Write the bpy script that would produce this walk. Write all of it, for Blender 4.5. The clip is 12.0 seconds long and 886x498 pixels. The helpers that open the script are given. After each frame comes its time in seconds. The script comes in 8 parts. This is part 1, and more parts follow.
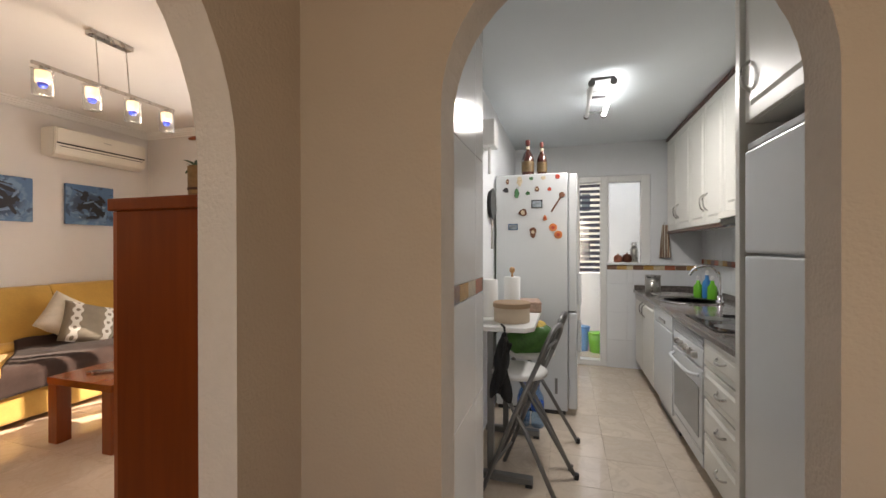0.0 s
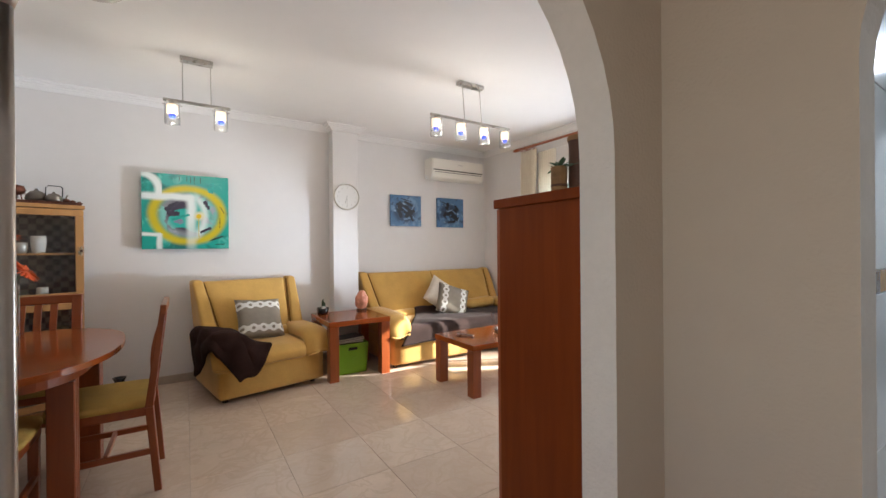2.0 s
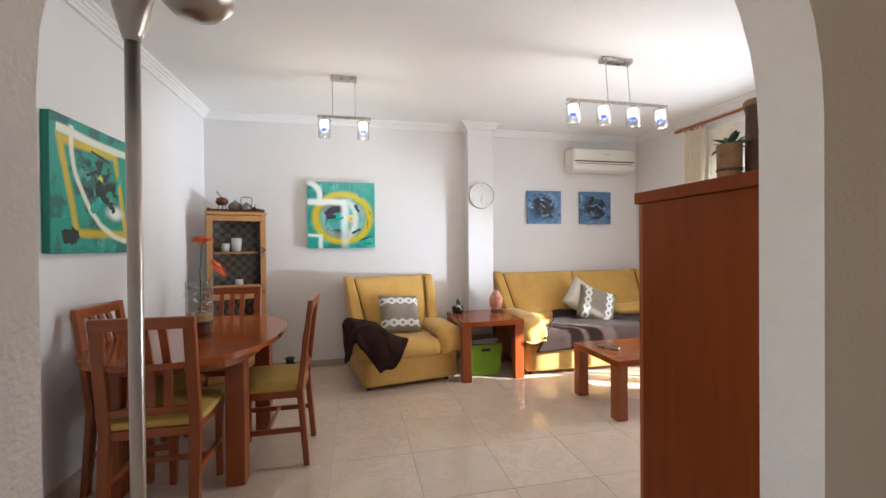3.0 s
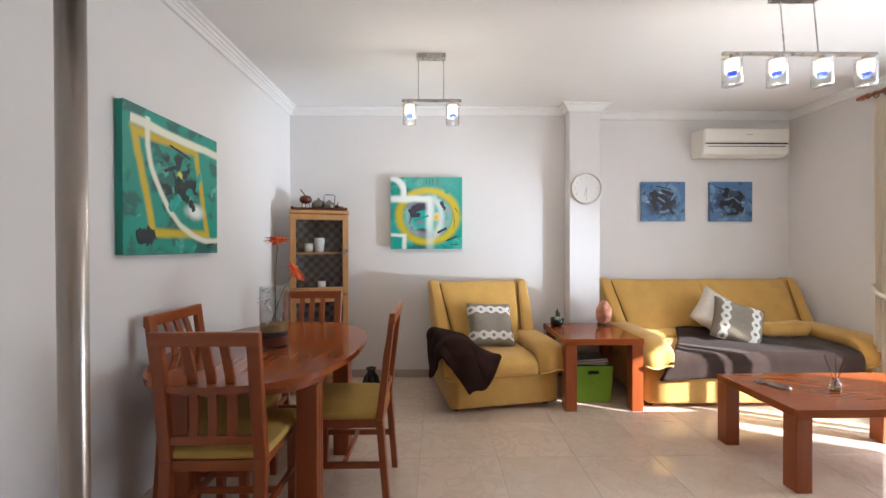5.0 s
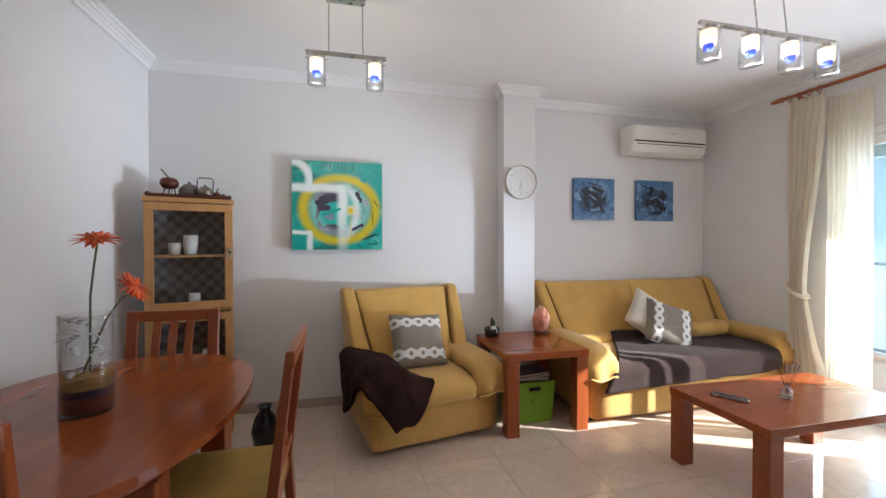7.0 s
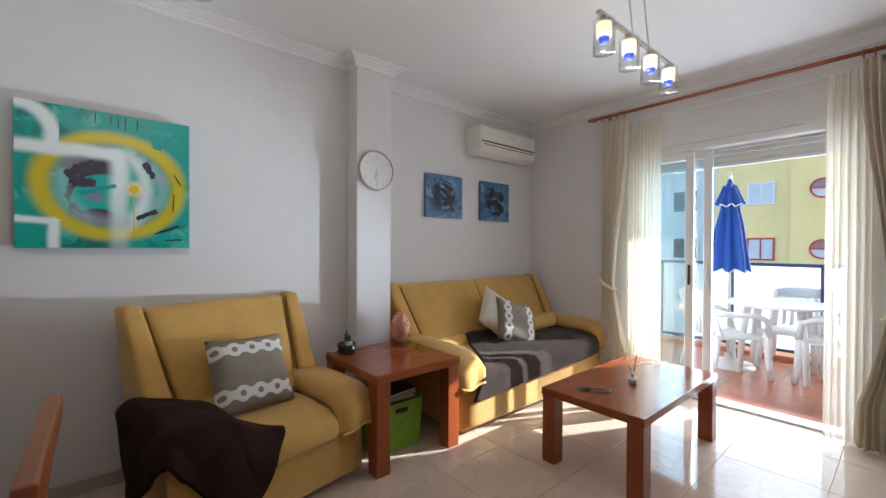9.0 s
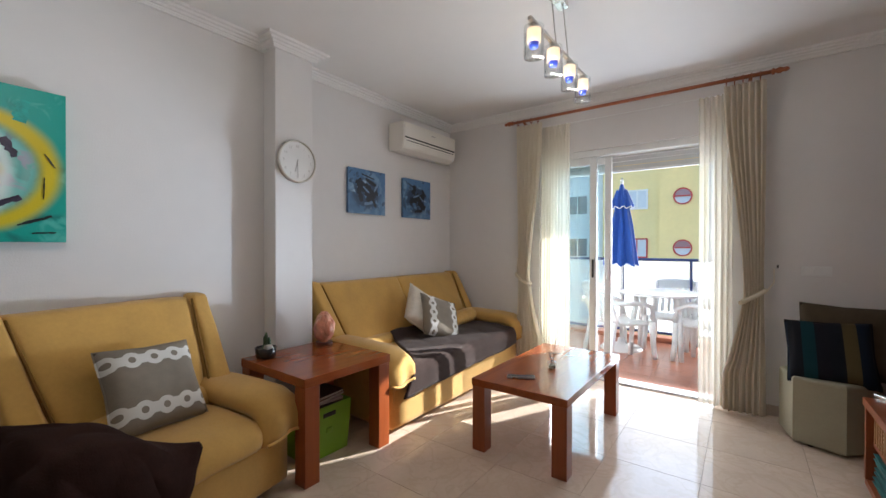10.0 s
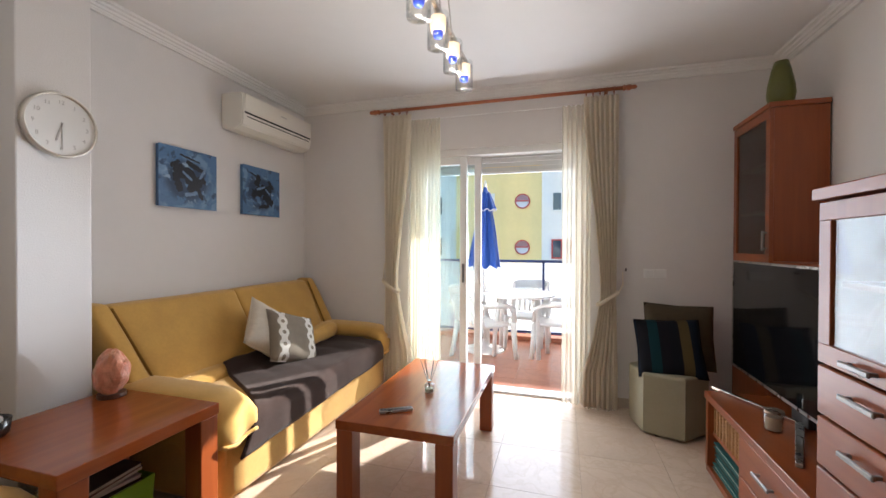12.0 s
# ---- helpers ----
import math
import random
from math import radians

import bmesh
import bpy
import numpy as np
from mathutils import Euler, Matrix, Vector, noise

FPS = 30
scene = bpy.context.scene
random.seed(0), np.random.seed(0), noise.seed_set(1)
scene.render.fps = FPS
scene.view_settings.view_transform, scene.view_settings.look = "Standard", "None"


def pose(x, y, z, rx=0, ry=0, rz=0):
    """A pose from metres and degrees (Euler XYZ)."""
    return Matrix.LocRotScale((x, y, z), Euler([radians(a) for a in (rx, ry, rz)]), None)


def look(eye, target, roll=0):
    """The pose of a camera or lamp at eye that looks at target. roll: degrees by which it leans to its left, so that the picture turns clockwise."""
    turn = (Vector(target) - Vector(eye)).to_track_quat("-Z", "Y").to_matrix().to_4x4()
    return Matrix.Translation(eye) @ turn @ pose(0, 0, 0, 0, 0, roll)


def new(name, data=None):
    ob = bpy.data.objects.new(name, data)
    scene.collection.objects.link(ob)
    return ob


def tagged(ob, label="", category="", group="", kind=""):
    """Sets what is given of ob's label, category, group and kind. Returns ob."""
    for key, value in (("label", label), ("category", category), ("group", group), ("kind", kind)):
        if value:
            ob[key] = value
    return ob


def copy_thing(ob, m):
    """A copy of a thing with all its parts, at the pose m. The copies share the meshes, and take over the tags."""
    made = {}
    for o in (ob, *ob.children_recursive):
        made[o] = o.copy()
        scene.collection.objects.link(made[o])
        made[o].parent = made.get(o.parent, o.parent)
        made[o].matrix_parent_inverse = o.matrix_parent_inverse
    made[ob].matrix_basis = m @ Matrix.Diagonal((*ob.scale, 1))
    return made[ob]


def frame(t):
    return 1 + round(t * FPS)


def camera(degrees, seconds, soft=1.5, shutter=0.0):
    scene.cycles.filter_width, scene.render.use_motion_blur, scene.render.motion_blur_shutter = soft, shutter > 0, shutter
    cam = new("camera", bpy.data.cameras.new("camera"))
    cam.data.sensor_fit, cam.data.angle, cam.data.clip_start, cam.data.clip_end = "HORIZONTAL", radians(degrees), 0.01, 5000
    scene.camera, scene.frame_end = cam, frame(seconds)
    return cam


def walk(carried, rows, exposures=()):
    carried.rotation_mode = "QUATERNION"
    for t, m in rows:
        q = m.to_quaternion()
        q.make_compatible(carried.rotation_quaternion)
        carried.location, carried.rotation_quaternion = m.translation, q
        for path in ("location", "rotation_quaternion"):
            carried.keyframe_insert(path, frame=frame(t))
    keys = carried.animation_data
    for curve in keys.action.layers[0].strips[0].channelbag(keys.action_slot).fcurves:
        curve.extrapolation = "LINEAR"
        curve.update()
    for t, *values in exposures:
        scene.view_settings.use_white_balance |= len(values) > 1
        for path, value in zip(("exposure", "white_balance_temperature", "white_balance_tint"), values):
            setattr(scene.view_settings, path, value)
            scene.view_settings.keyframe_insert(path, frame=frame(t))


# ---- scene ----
cam = camera(95.7, 12.0)
PATH = [
    (0, (0.092, 0.02, 1.286), (-0.491, 1.933, 1.281), -0.1),
    (0.5, (0.052, -0.109, 1.308), (-0.772, 1.713, 1.293), -0.0),
    (1, (0.058, -0.183, 1.293), (-1.05, 1.482, 1.275), -0.0),
    (1.5, (0.105, -0.183, 1.278), (-1.315, 1.226, 1.262), -0.3),
    (2, (0.035, -0.182, 1.24), (-1.648, 0.899, 1.237), -0.5),
    (2.5, (0.002, -0.118, 1.267), (-1.857, 0.619, 1.253), -0.4),
    (3, (-0.073, -0.016, 1.267), (-2.028, 0.406, 1.253), -0.5),
    (3.5, (-0.165, 0.037, 1.281), (-2.158, 0.205, 1.268), -0.4),
    (5.3, (-0.642, -0.084, 1.288), (-2.641, -0.057, 1.273), -0.1),
    (5.5, (-0.694, -0.097, 1.297), (-2.693, -0.056, 1.273), -0.1),
    (6, (-0.83, -0.119, 1.295), (-2.827, -0.01, 1.262), -0.0),
    (6.5, (-0.977, -0.128, 1.28), (-2.961, 0.128, 1.257), -0.1),
    (7, (-1.164, -0.107, 1.298), (-3.108, 0.363, 1.274), -0.1),
    (9, (-1.758, -0.203, 1.275), (-3.281, 1.093, 1.258), 0.2),
    (9.5, (-1.828, -0.259, 1.251), (-3.185, 1.21, 1.236), 0.2),
    (10, (-1.864, -0.277, 1.242), (-3.062, 1.325, 1.228), 0.1),
    (10.5, (-1.895, -0.251, 1.243), (-2.933, 1.458, 1.227), 0.2),
    (11, (-1.961, -0.188, 1.251), (-2.835, 1.611, 1.233), 0.2),
    (11.5, (-2.053, -0.074, 1.271), (-2.768, 1.794, 1.251), 0.2),
    (12, (-2.139, 0.084, 1.285), (-2.71, 2.001, 1.266), 0.2),
]
EXPOSURES = [(0.0, 1.95, 7700, 18), (0.5, 1.95, 7000, 12), (1.0, 1.95, 6500, 11), (2.0, 2.15, 6000, 10), (3.5, 2.44, 5850, 10), (6.5, 2.12, 5700, 10), (8.0, 1.72, 5550, 9), (10.0, 1.52, 5750, 9), (12.0, 1.68, 6100, 12)]
walk(cam, [(t, look(eye, target, roll)) for t, eye, target, roll in PATH], EXPOSURES)

# ---- world, sun and lamps ----
SUN_AZ, SUN_EL = radians(64.2), radians(23.0)
SUN_DIR = Vector((math.cos(SUN_AZ) * math.cos(SUN_EL), math.sin(SUN_AZ) * math.cos(SUN_EL), math.sin(SUN_EL)))
world = bpy.data.worlds.new("sky")
scene.world = world
world.use_nodes = True
wn = world.node_tree
sky = wn.nodes.new("ShaderNodeTexSky")
sky.sky_type, sky.sun_disc = "NISHITA", False
sky.sun_elevation, sky.sun_rotation = SUN_EL, math.pi / 2 - SUN_AZ
wn.links.new(sky.outputs[0], wn.nodes["Background"].inputs[0])
wn.nodes["Background"].inputs[1].default_value = 0.15
sun = new("sun", bpy.data.lights.new("sun", "SUN"))
sun.data.energy, sun.data.angle, sun.data.color = 5.0, radians(0.5), (1.0, 0.94, 0.84)
sun.matrix_world = look((0, 0, 10), Vector((0, 0, 10)) - SUN_DIR)


def area(name, eye, target, w, h, watts, color):
    ob = new(name, bpy.data.lights.new(name, "AREA"))
    ob.data.shape, ob.data.size, ob.data.size_y = "RECTANGLE", w, h
    ob.data.energy, ob.data.color = watts, color
    ob.matrix_world = look(eye, target)
    return ob


def bulb(name, at, watts, color):
    ob = new(name, bpy.data.lights.new(name, "POINT"))
    ob.data.energy, ob.data.color, ob.data.shadow_soft_size = watts, color, 0.045
    ob.location = at
    return ob


YS_FILL = -1.60
# area lamps standing in for sky light: balcony door, corridor and laundry
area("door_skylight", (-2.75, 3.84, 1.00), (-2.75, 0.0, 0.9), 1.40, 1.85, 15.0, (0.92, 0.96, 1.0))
# added fill lamp for the corridor; its window is made up and unseen
area("corridor_fill", (0.60, YS_FILL, 1.50), (0.40, 1.0, 1.20), 0.95, 1.15, 4.3, (1.0, 0.95, 0.88))
# added lamp hidden under the laundry ceiling, pointing down
area("laundry_fill", (0.5, 5.30, 2.39), (0.5, 4.6, 0.4), 1.3, 0.6, 3.0, (0.76, 0.88, 1.0))
# added spot lamp in place of sun glint off the polished floor, onto the picture wall
glint = new("glint_spot", bpy.data.lights.new("glint_spot", "SPOT"))
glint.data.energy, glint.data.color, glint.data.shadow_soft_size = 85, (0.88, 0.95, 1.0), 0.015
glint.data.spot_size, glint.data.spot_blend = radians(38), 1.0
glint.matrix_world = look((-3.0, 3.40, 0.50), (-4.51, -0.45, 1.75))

# ---- materials ----
MATS = {}


def mat(name, color, rough=0.6, metal=0.0, spec=0.5, vary=0.06, scale=6.0, bump=0.0, bump_scale=80.0,
        trans=0.0, alpha=1.0, sheen=0.0, coat=0.0, island=0.0):
    """A paint-like material with variation at two scales and fine relief."""
    if name in MATS:
        return MATS[name]
    m = bpy.data.materials.new(name)
    m.use_nodes = True
    nt = m.node_tree
    b = nt.nodes["Principled BSDF"]
    b.inputs["Roughness"].default_value, b.inputs["Metallic"].default_value = rough, metal
    b.inputs["Specular IOR Level"].default_value = spec
    b.inputs["Transmission Weight"].default_value, b.inputs["Alpha"].default_value = trans, alpha
    b.inputs["Sheen Weight"].default_value, b.inputs["Coat Weight"].default_value = sheen, coat
    b.inputs["Base Color"].default_value = (*color, 1)
    co = nt.nodes.new("ShaderNodeTexCoord")
    if vary:
        n1, n2 = nt.nodes.new("ShaderNodeTexNoise"), nt.nodes.new("ShaderNodeTexNoise")
        n1.inputs["Scale"].default_value, n2.inputs["Scale"].default_value = scale, scale * 9
        n1.inputs["Detail"].default_value = n2.inputs["Detail"].default_value = 4
        add = nt.nodes.new("ShaderNodeMath")
        add.operation = "MULTIPLY_ADD"
        add.inputs[1].default_value = 0.45
        nt.links.new(co.outputs["Object"], n1.inputs["Vector"])
        nt.links.new(co.outputs["Object"], n2.inputs["Vector"])
        nt.links.new(n2.outputs["Fac"], add.inputs[0])
        nt.links.new(n1.outputs["Fac"], add.inputs[2])
        ramp = nt.nodes.new("ShaderNodeMapRange")
        ramp.inputs["From Min"].default_value, ramp.inputs["From Max"].default_value = 0.45, 1.0
        ramp.inputs["To Min"].default_value, ramp.inputs["To Max"].default_value = 1 - vary, 1 + vary
        nt.links.new(add.outputs[0], ramp.inputs["Value"])
        mul = nt.nodes.new("ShaderNodeVectorMath")
        mul.operation = "SCALE"
        mul.inputs[0].default_value = color
        last = ramp.outputs[0]
        if island:
            info = nt.nodes.new("ShaderNodeObjectInfo")
            r2 = nt.nodes.new("ShaderNodeMapRange")
            r2.inputs["To Min"].default_value, r2.inputs["To Max"].default_value = 1 - island, 1 + island
            nt.links.new(info.outputs["Random"], r2.inputs["Value"])
            mm = nt.nodes.new("ShaderNodeMath")
            mm.operation = "MULTIPLY"
            nt.links.new(last, mm.inputs[0])
            nt.links.new(r2.outputs[0], mm.inputs[1])
            last = mm.outputs[0]
        nt.links.new(last, mul.inputs["Scale"])
        nt.links.new(mul.outputs[0], b.inputs["Base Color"])
        rr = nt.nodes.new("ShaderNodeMapRange")
        rr.inputs["To Min"].default_value, rr.inputs["To Max"].default_value = rough * 0.85, min(1, rough * 1.15)
        nt.links.new(n1.outputs["Fac"], rr.inputs["Value"])
        nt.links.new(rr.outputs[0], b.inputs["Roughness"])
    if bump:
        n3, bu = nt.nodes.new("ShaderNodeTexNoise"), nt.nodes.new("ShaderNodeBump")
        n3.inputs["Scale"].default_value, n3.inputs["Detail"].default_value = bump_scale, 5
        bu.inputs["Strength"].default_value, bu.inputs["Distance"].default_value = bump, 0.004
        nt.links.new(co.outputs["Object"], n3.inputs["Vector"])
        nt.links.new(n3.outputs["Fac"], bu.inputs["Height"])
        nt.links.new(bu.outputs[0], b.inputs["Normal"])
    MATS[name] = m
    return m


def wood(name, light, dark, axis=2, rough=0.32, coat=0.12, scale=3.0):
    """Varnished wood with its grain along one axis of the object."""
    if name in MATS:
        return MATS[name]
    m = mat(name, light, rough, vary=0, coat=coat)
    nt = m.node_tree
    b = nt.nodes["Principled BSDF"]
    b.inputs["Coat Roughness"].default_value = 0.15
    co, mp = nt.nodes.new("ShaderNodeTexCoord"), nt.nodes.new("ShaderNodeMapping")
    stretch = [scale * 9, scale * 9, scale * 9]
    stretch[axis] = scale * 0.6
    mp.inputs["Scale"].default_value = stretch
    n1, n2 = nt.nodes.new("ShaderNodeTexNoise"), nt.nodes.new("ShaderNodeTexNoise")
    n1.inputs["Scale"].default_value, n1.inputs["Detail"].default_value, n1.inputs["Distortion"].default_value = 1.0, 6, 0.6
    n2.inputs["Scale"].default_value = 2.2
    ramp = nt.nodes.new("ShaderNodeValToRGB")
    ramp.color_ramp.elements[0].position, ramp.color_ramp.elements[0].color = 0.28, (*dark, 1)
    ramp.color_ramp.elements[1].position, ramp.color_ramp.elements[1].color = 0.72, (*light, 1)
    mix = nt.nodes.new("ShaderNodeMix")
    mix.inputs["Factor"].default_value = 0.35
    nt.links.new(co.outputs["Object"], mp.inputs["Vector"])
    nt.links.new(mp.outputs[0], n1.inputs["Vector"])
    nt.links.new(co.outputs["Object"], n2.inputs["Vector"])
    nt.links.new(n1.outputs["Fac"], mix.inputs["A"])
    nt.links.new(n2.outputs["Fac"], mix.inputs["B"])
    nt.links.new(mix.outputs["Result"], ramp.inputs[0])
    nt.links.new(ramp.outputs[0], b.inputs["Base Color"])
    return m


def glow(name, color, strength):
    m = bpy.data.materials.new(name)
    m.use_nodes = True
    b = m.node_tree.nodes["Principled BSDF"]
    b.inputs["Base Color"].default_value = (0.9, 0.9, 0.9, 1)
    b.inputs["Emission Color"].default_value, b.inputs["Emission Strength"].default_value = (*color, 1), strength
    return m


def glass(name, tint, rough=0.0, gloss=0.05):
    """Thin pane: see-through with a glossy face."""
    m = bpy.data.materials.new(name)
    m.use_nodes = True
    nt = m.node_tree
    out = nt.nodes["Material Output"]
    tr, gl, fr, mx = (nt.nodes.new("ShaderNodeBsdf" + k) if k in ("Transparent", "Glossy") else nt.nodes.new("ShaderNode" + k)
                      for k in ("Transparent", "Glossy", "LayerWeight", "MixShader"))
    tr.inputs["Color"].default_value = (*tint, 1)
    gl.inputs["Roughness"].default_value = rough
    fr.inputs["Blend"].default_value = 0.5
    pw, ad = nt.nodes.new("ShaderNodeMath"), nt.nodes.new("ShaderNodeMath")
    pw.operation, ad.operation = "POWER", "MULTIPLY_ADD"
    pw.inputs[1].default_value = 4.0
    ad.inputs[1].default_value, ad.inputs[2].default_value = 0.75, gloss
    nt.links.new(fr.outputs["Facing"], pw.inputs[0])
    nt.links.new(pw.outputs[0], ad.inputs[0])
    nt.links.new(ad.outputs[0], mx.inputs[0])
    nt.links.new(tr.outputs[0], mx.inputs[1])
    nt.links.new(gl.outputs[0], mx.inputs[2])
    nt.links.new(mx.outputs[0], out.inputs["Surface"])
    return m


def sheer(name, color, open_part):
    m = bpy.data.materials.new(name)
    m.use_nodes = True
    nt = m.node_tree
    out = nt.nodes["Material Output"]
    tr, tl, df = (nt.nodes.new("ShaderNodeBsdf" + k) for k in ("Transparent", "Translucent", "Diffuse"))
    a, b = nt.nodes.new("ShaderNodeMixShader"), nt.nodes.new("ShaderNodeMixShader")
    tl.inputs["Color"].default_value = df.inputs["Color"].default_value = (*color, 1)
    a.inputs[0].default_value, b.inputs[0].default_value = 0.55, open_part
    nt.links.new(df.outputs[0], a.inputs[1])
    nt.links.new(tl.outputs[0], a.inputs[2])
    nt.links.new(a.outputs[0], b.inputs[1])
    nt.links.new(tr.outputs[0], b.inputs[2])
    nt.links.new(b.outputs[0], out.inputs["Surface"])
    return m


def tile_stone(name, base, vein, rough, scale=5.0, island=0.05, bumpy=0.0):
    """Polished stone tile: cloudy ground with darker veins, each tile a little different."""
    m = mat(name, base, rough, vary=0.07, scale=scale, island=island)
    nt = m.node_tree
    b = nt.nodes["Principled BSDF"]
    old = b.inputs["Base Color"].links[0].from_socket
    co = nt.nodes.new("ShaderNodeTexCoord")
    info = nt.nodes.new("ShaderNodeObjectInfo")
    off = nt.nodes.new("ShaderNodeVectorMath")
    off.operation = "MULTIPLY_ADD"
    off.inputs[1].default_value = (37.0, 19.0, 11.0)
    n = nt.nodes.new("ShaderNodeTexNoise")
    n.inputs["Scale"].default_value, n.inputs["Detail"].default_value, n.inputs["Distortion"].default_value = scale * 0.9, 8, 1.6
    nt.links.new(info.outputs["Random"], off.inputs[0])
    nt.links.new(co.outputs["Object"], off.inputs[2])
    nt.links.new(off.outputs[0], n.inputs["Vector"])
    r = nt.nodes.new("ShaderNodeValToRGB")
    r.color_ramp.elements[0].position, r.color_ramp.elements[0].color = 0.44, (0, 0, 0, 1)
    r.color_ramp.elements[1].position, r.color_ramp.elements[1].color = 0.56, (0, 0, 0, 1)
    e = r.color_ramp.elements.new(0.5)
    e.color = (0.7, 0.7, 0.7, 1)
    nt.links.new(n.outputs["Fac"], r.inputs[0])
    mix = nt.nodes.new("ShaderNodeMix")
    mix.data_type = "RGBA"
    nt.links.new(r.outputs[0], mix.inputs["Factor"])
    nt.links.new(old, mix.inputs["A"])
    mix.inputs["B"].default_value = (*vein, 1)
    nt.links.new(mix.outputs["Result"], b.inputs["Base Color"])
    return m


WALL = mat("white_wall_paint", (0.74, 0.72, 0.71), 0.85, spec=0.2, vary=0.025, scale=1.3, bump=0.25, bump_scale=160)
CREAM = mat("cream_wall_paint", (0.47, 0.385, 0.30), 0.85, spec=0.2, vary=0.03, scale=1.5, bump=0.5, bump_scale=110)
JAMB = mat("arch_plaster", (0.66, 0.60, 0.54), 0.9, spec=0.15, vary=0.05, scale=5, bump=0.6, bump_scale=120)
CEIL = mat("ceiling_paint", (0.82, 0.81, 0.80), 0.9, spec=0.15, vary=0.02, scale=1.0)
KCEIL = mat("kitchen_ceiling_paint", (0.72, 0.77, 0.80), 0.8, spec=0.2, vary=0.02, scale=1.0)
CORNICE = mat("plaster_moulding", (0.83, 0.82, 0.81), 0.8, spec=0.2, vary=0.02)
KWALL = mat("kitchen_wall_paint", (0.76, 0.78, 0.80), 0.75, spec=0.3, vary=0.02)
KTILE = mat("white_glazed_tile", (0.78, 0.80, 0.82), 0.13, vary=0.015, scale=3, island=0.02)
GROUT = mat("grout", (0.44, 0.36, 0.29), 0.9, vary=0.06, scale=9)
FLOOR = tile_stone("polished_beige_marble", (0.63, 0.505, 0.395), (0.57, 0.445, 0.335), 0.075)
FLOOR.node_tree.nodes["Principled BSDF"].inputs["Specular IOR Level"].default_value = 0.32
KFLOOR = tile_stone("kitchen_beige_tile", (0.64, 0.54, 0.44), (0.58, 0.48, 0.38), 0.16)
TERRA = tile_stone("terracotta_tile", (0.42, 0.17, 0.10), (0.34, 0.13, 0.08), 0.3)
SKIRT = mat("pink_stone_skirting", (0.48, 0.40, 0.33), 0.3, vary=0.08, scale=12)
CHERRY = wood("cherry_wood_upright", (0.33, 0.080, 0.018), (0.21, 0.045, 0.011), 2)
CHERRY_X = wood("cherry_wood_lengthwise", (0.35, 0.088, 0.020), (0.23, 0.050, 0.012), 0)
CHERRY_Y = wood("cherry_wood_crosswise", (0.35, 0.088, 0.020), (0.23, 0.050, 0.012), 1)
MAHOG = wood("mahogany_panel", (0.215, 0.043, 0.006), (0.14, 0.026, 0.004), 2, rough=0.5, coat=0.0)
MAHOG.node_tree.nodes["Principled BSDF"].inputs["Specular IOR Level"].default_value = 0.15
LACQUER_X = wood("lacquered_cherry_lengthwise", (0.33, 0.082, 0.018), (0.23, 0.050, 0.012), 0, rough=0.13, coat=0.0)
LACQUER_Y = wood("lacquered_cherry_crosswise", (0.33, 0.082, 0.018), (0.23, 0.050, 0.012), 1, rough=0.13, coat=0.0)
BEECH = wood("honey_beech", (0.50, 0.27, 0.10), (0.36, 0.18, 0.065), 2)
RODWOOD = wood("orange_turned_wood", (0.42, 0.13, 0.045), (0.28, 0.075, 0.025), 0)
YELLOW = mat("mustard_velour", (0.58, 0.345, 0.090), 0.85, spec=0.2, vary=0.10, scale=7, bump=0.35, bump_scale=260, sheen=0.25)
SEATFAB = mat("yellow_seat_fabric", (0.50, 0.33, 0.09), 0.85, spec=0.2, vary=0.10, scale=9, bump=0.35, bump_scale=300)
BROWNFAB = mat("dark_brown_fleece", (0.030, 0.014, 0.011), 0.95, spec=0.1, vary=0.25, scale=8, bump=0.5, bump_scale=200)
STEEL = mat("brushed_steel", (0.50, 0.48, 0.45), 0.28, metal=1.0, vary=0.05, scale=30)
GREYSTEEL = mat("grey_painted_steel", (0.20, 0.20, 0.20), 0.35, metal=0.6, vary=0.06)
CHROME = mat("chrome", (0.75, 0.75, 0.75), 0.07, metal=1.0, vary=0)
WHITEALU = mat("white_lacquered_aluminium", (0.80, 0.80, 0.79), 0.35, vary=0.02)
WHITEPLASTIC = mat("white_plastic", (0.80, 0.80, 0.79), 0.35, vary=0.03, scale=10)
CREAMPLASTIC = mat("cream_plastic", (0.78, 0.75, 0.68), 0.4, vary=0.02)
BLACKPLASTIC = mat("black_plastic", (0.015, 0.015, 0.016), 0.3, vary=0.1)
# near-black paint for the shade inside openings that aren't cut
DARK = mat("opening_shade", (0.02, 0.018, 0.016), 0.8, vary=0.1)
KCAB = mat("white_thermofoil", (0.76, 0.75, 0.70), 0.35, vary=0.02, scale=4)
APPLIANCE = mat("white_enamel", (0.66, 0.69, 0.71), 0.25, vary=0.015, scale=3)
GRANITE = mat("speckled_grey_granite", (0.16, 0.14, 0.13), 0.12, vary=0.6, scale=60)
PANE = glass("clear_glass", (0.97, 0.985, 0.975))
GREENPANE = glass("green_tinted_glass", (0.93, 0.98, 0.98), 0.0, 0.07)
CLEAR = glass("thin_clear_glass", (0.96, 0.97, 0.97))
DRAPE = sheer("ivory_curtain_cloth", (0.86, 0.80, 0.69), 0.03)
SHEER = sheer("sheer_voile", (0.86, 0.80, 0.66), 0.42)


# ---- mesh helpers ----
def part(name, bm, material, parent=None, label="", smooth=False):
    me = bpy.data.meshes.new(name)
    bmesh.ops.recalc_face_normals(bm, faces=bm.faces)
    bm.to_mesh(me)
    bm.free()
    if smooth:
        for p in me.polygons:
            p.use_smooth = True
    me.materials.append(material)
    ob = new(name, me)
    ob.parent = parent
    if label:
        ob["label"] = label
    return ob


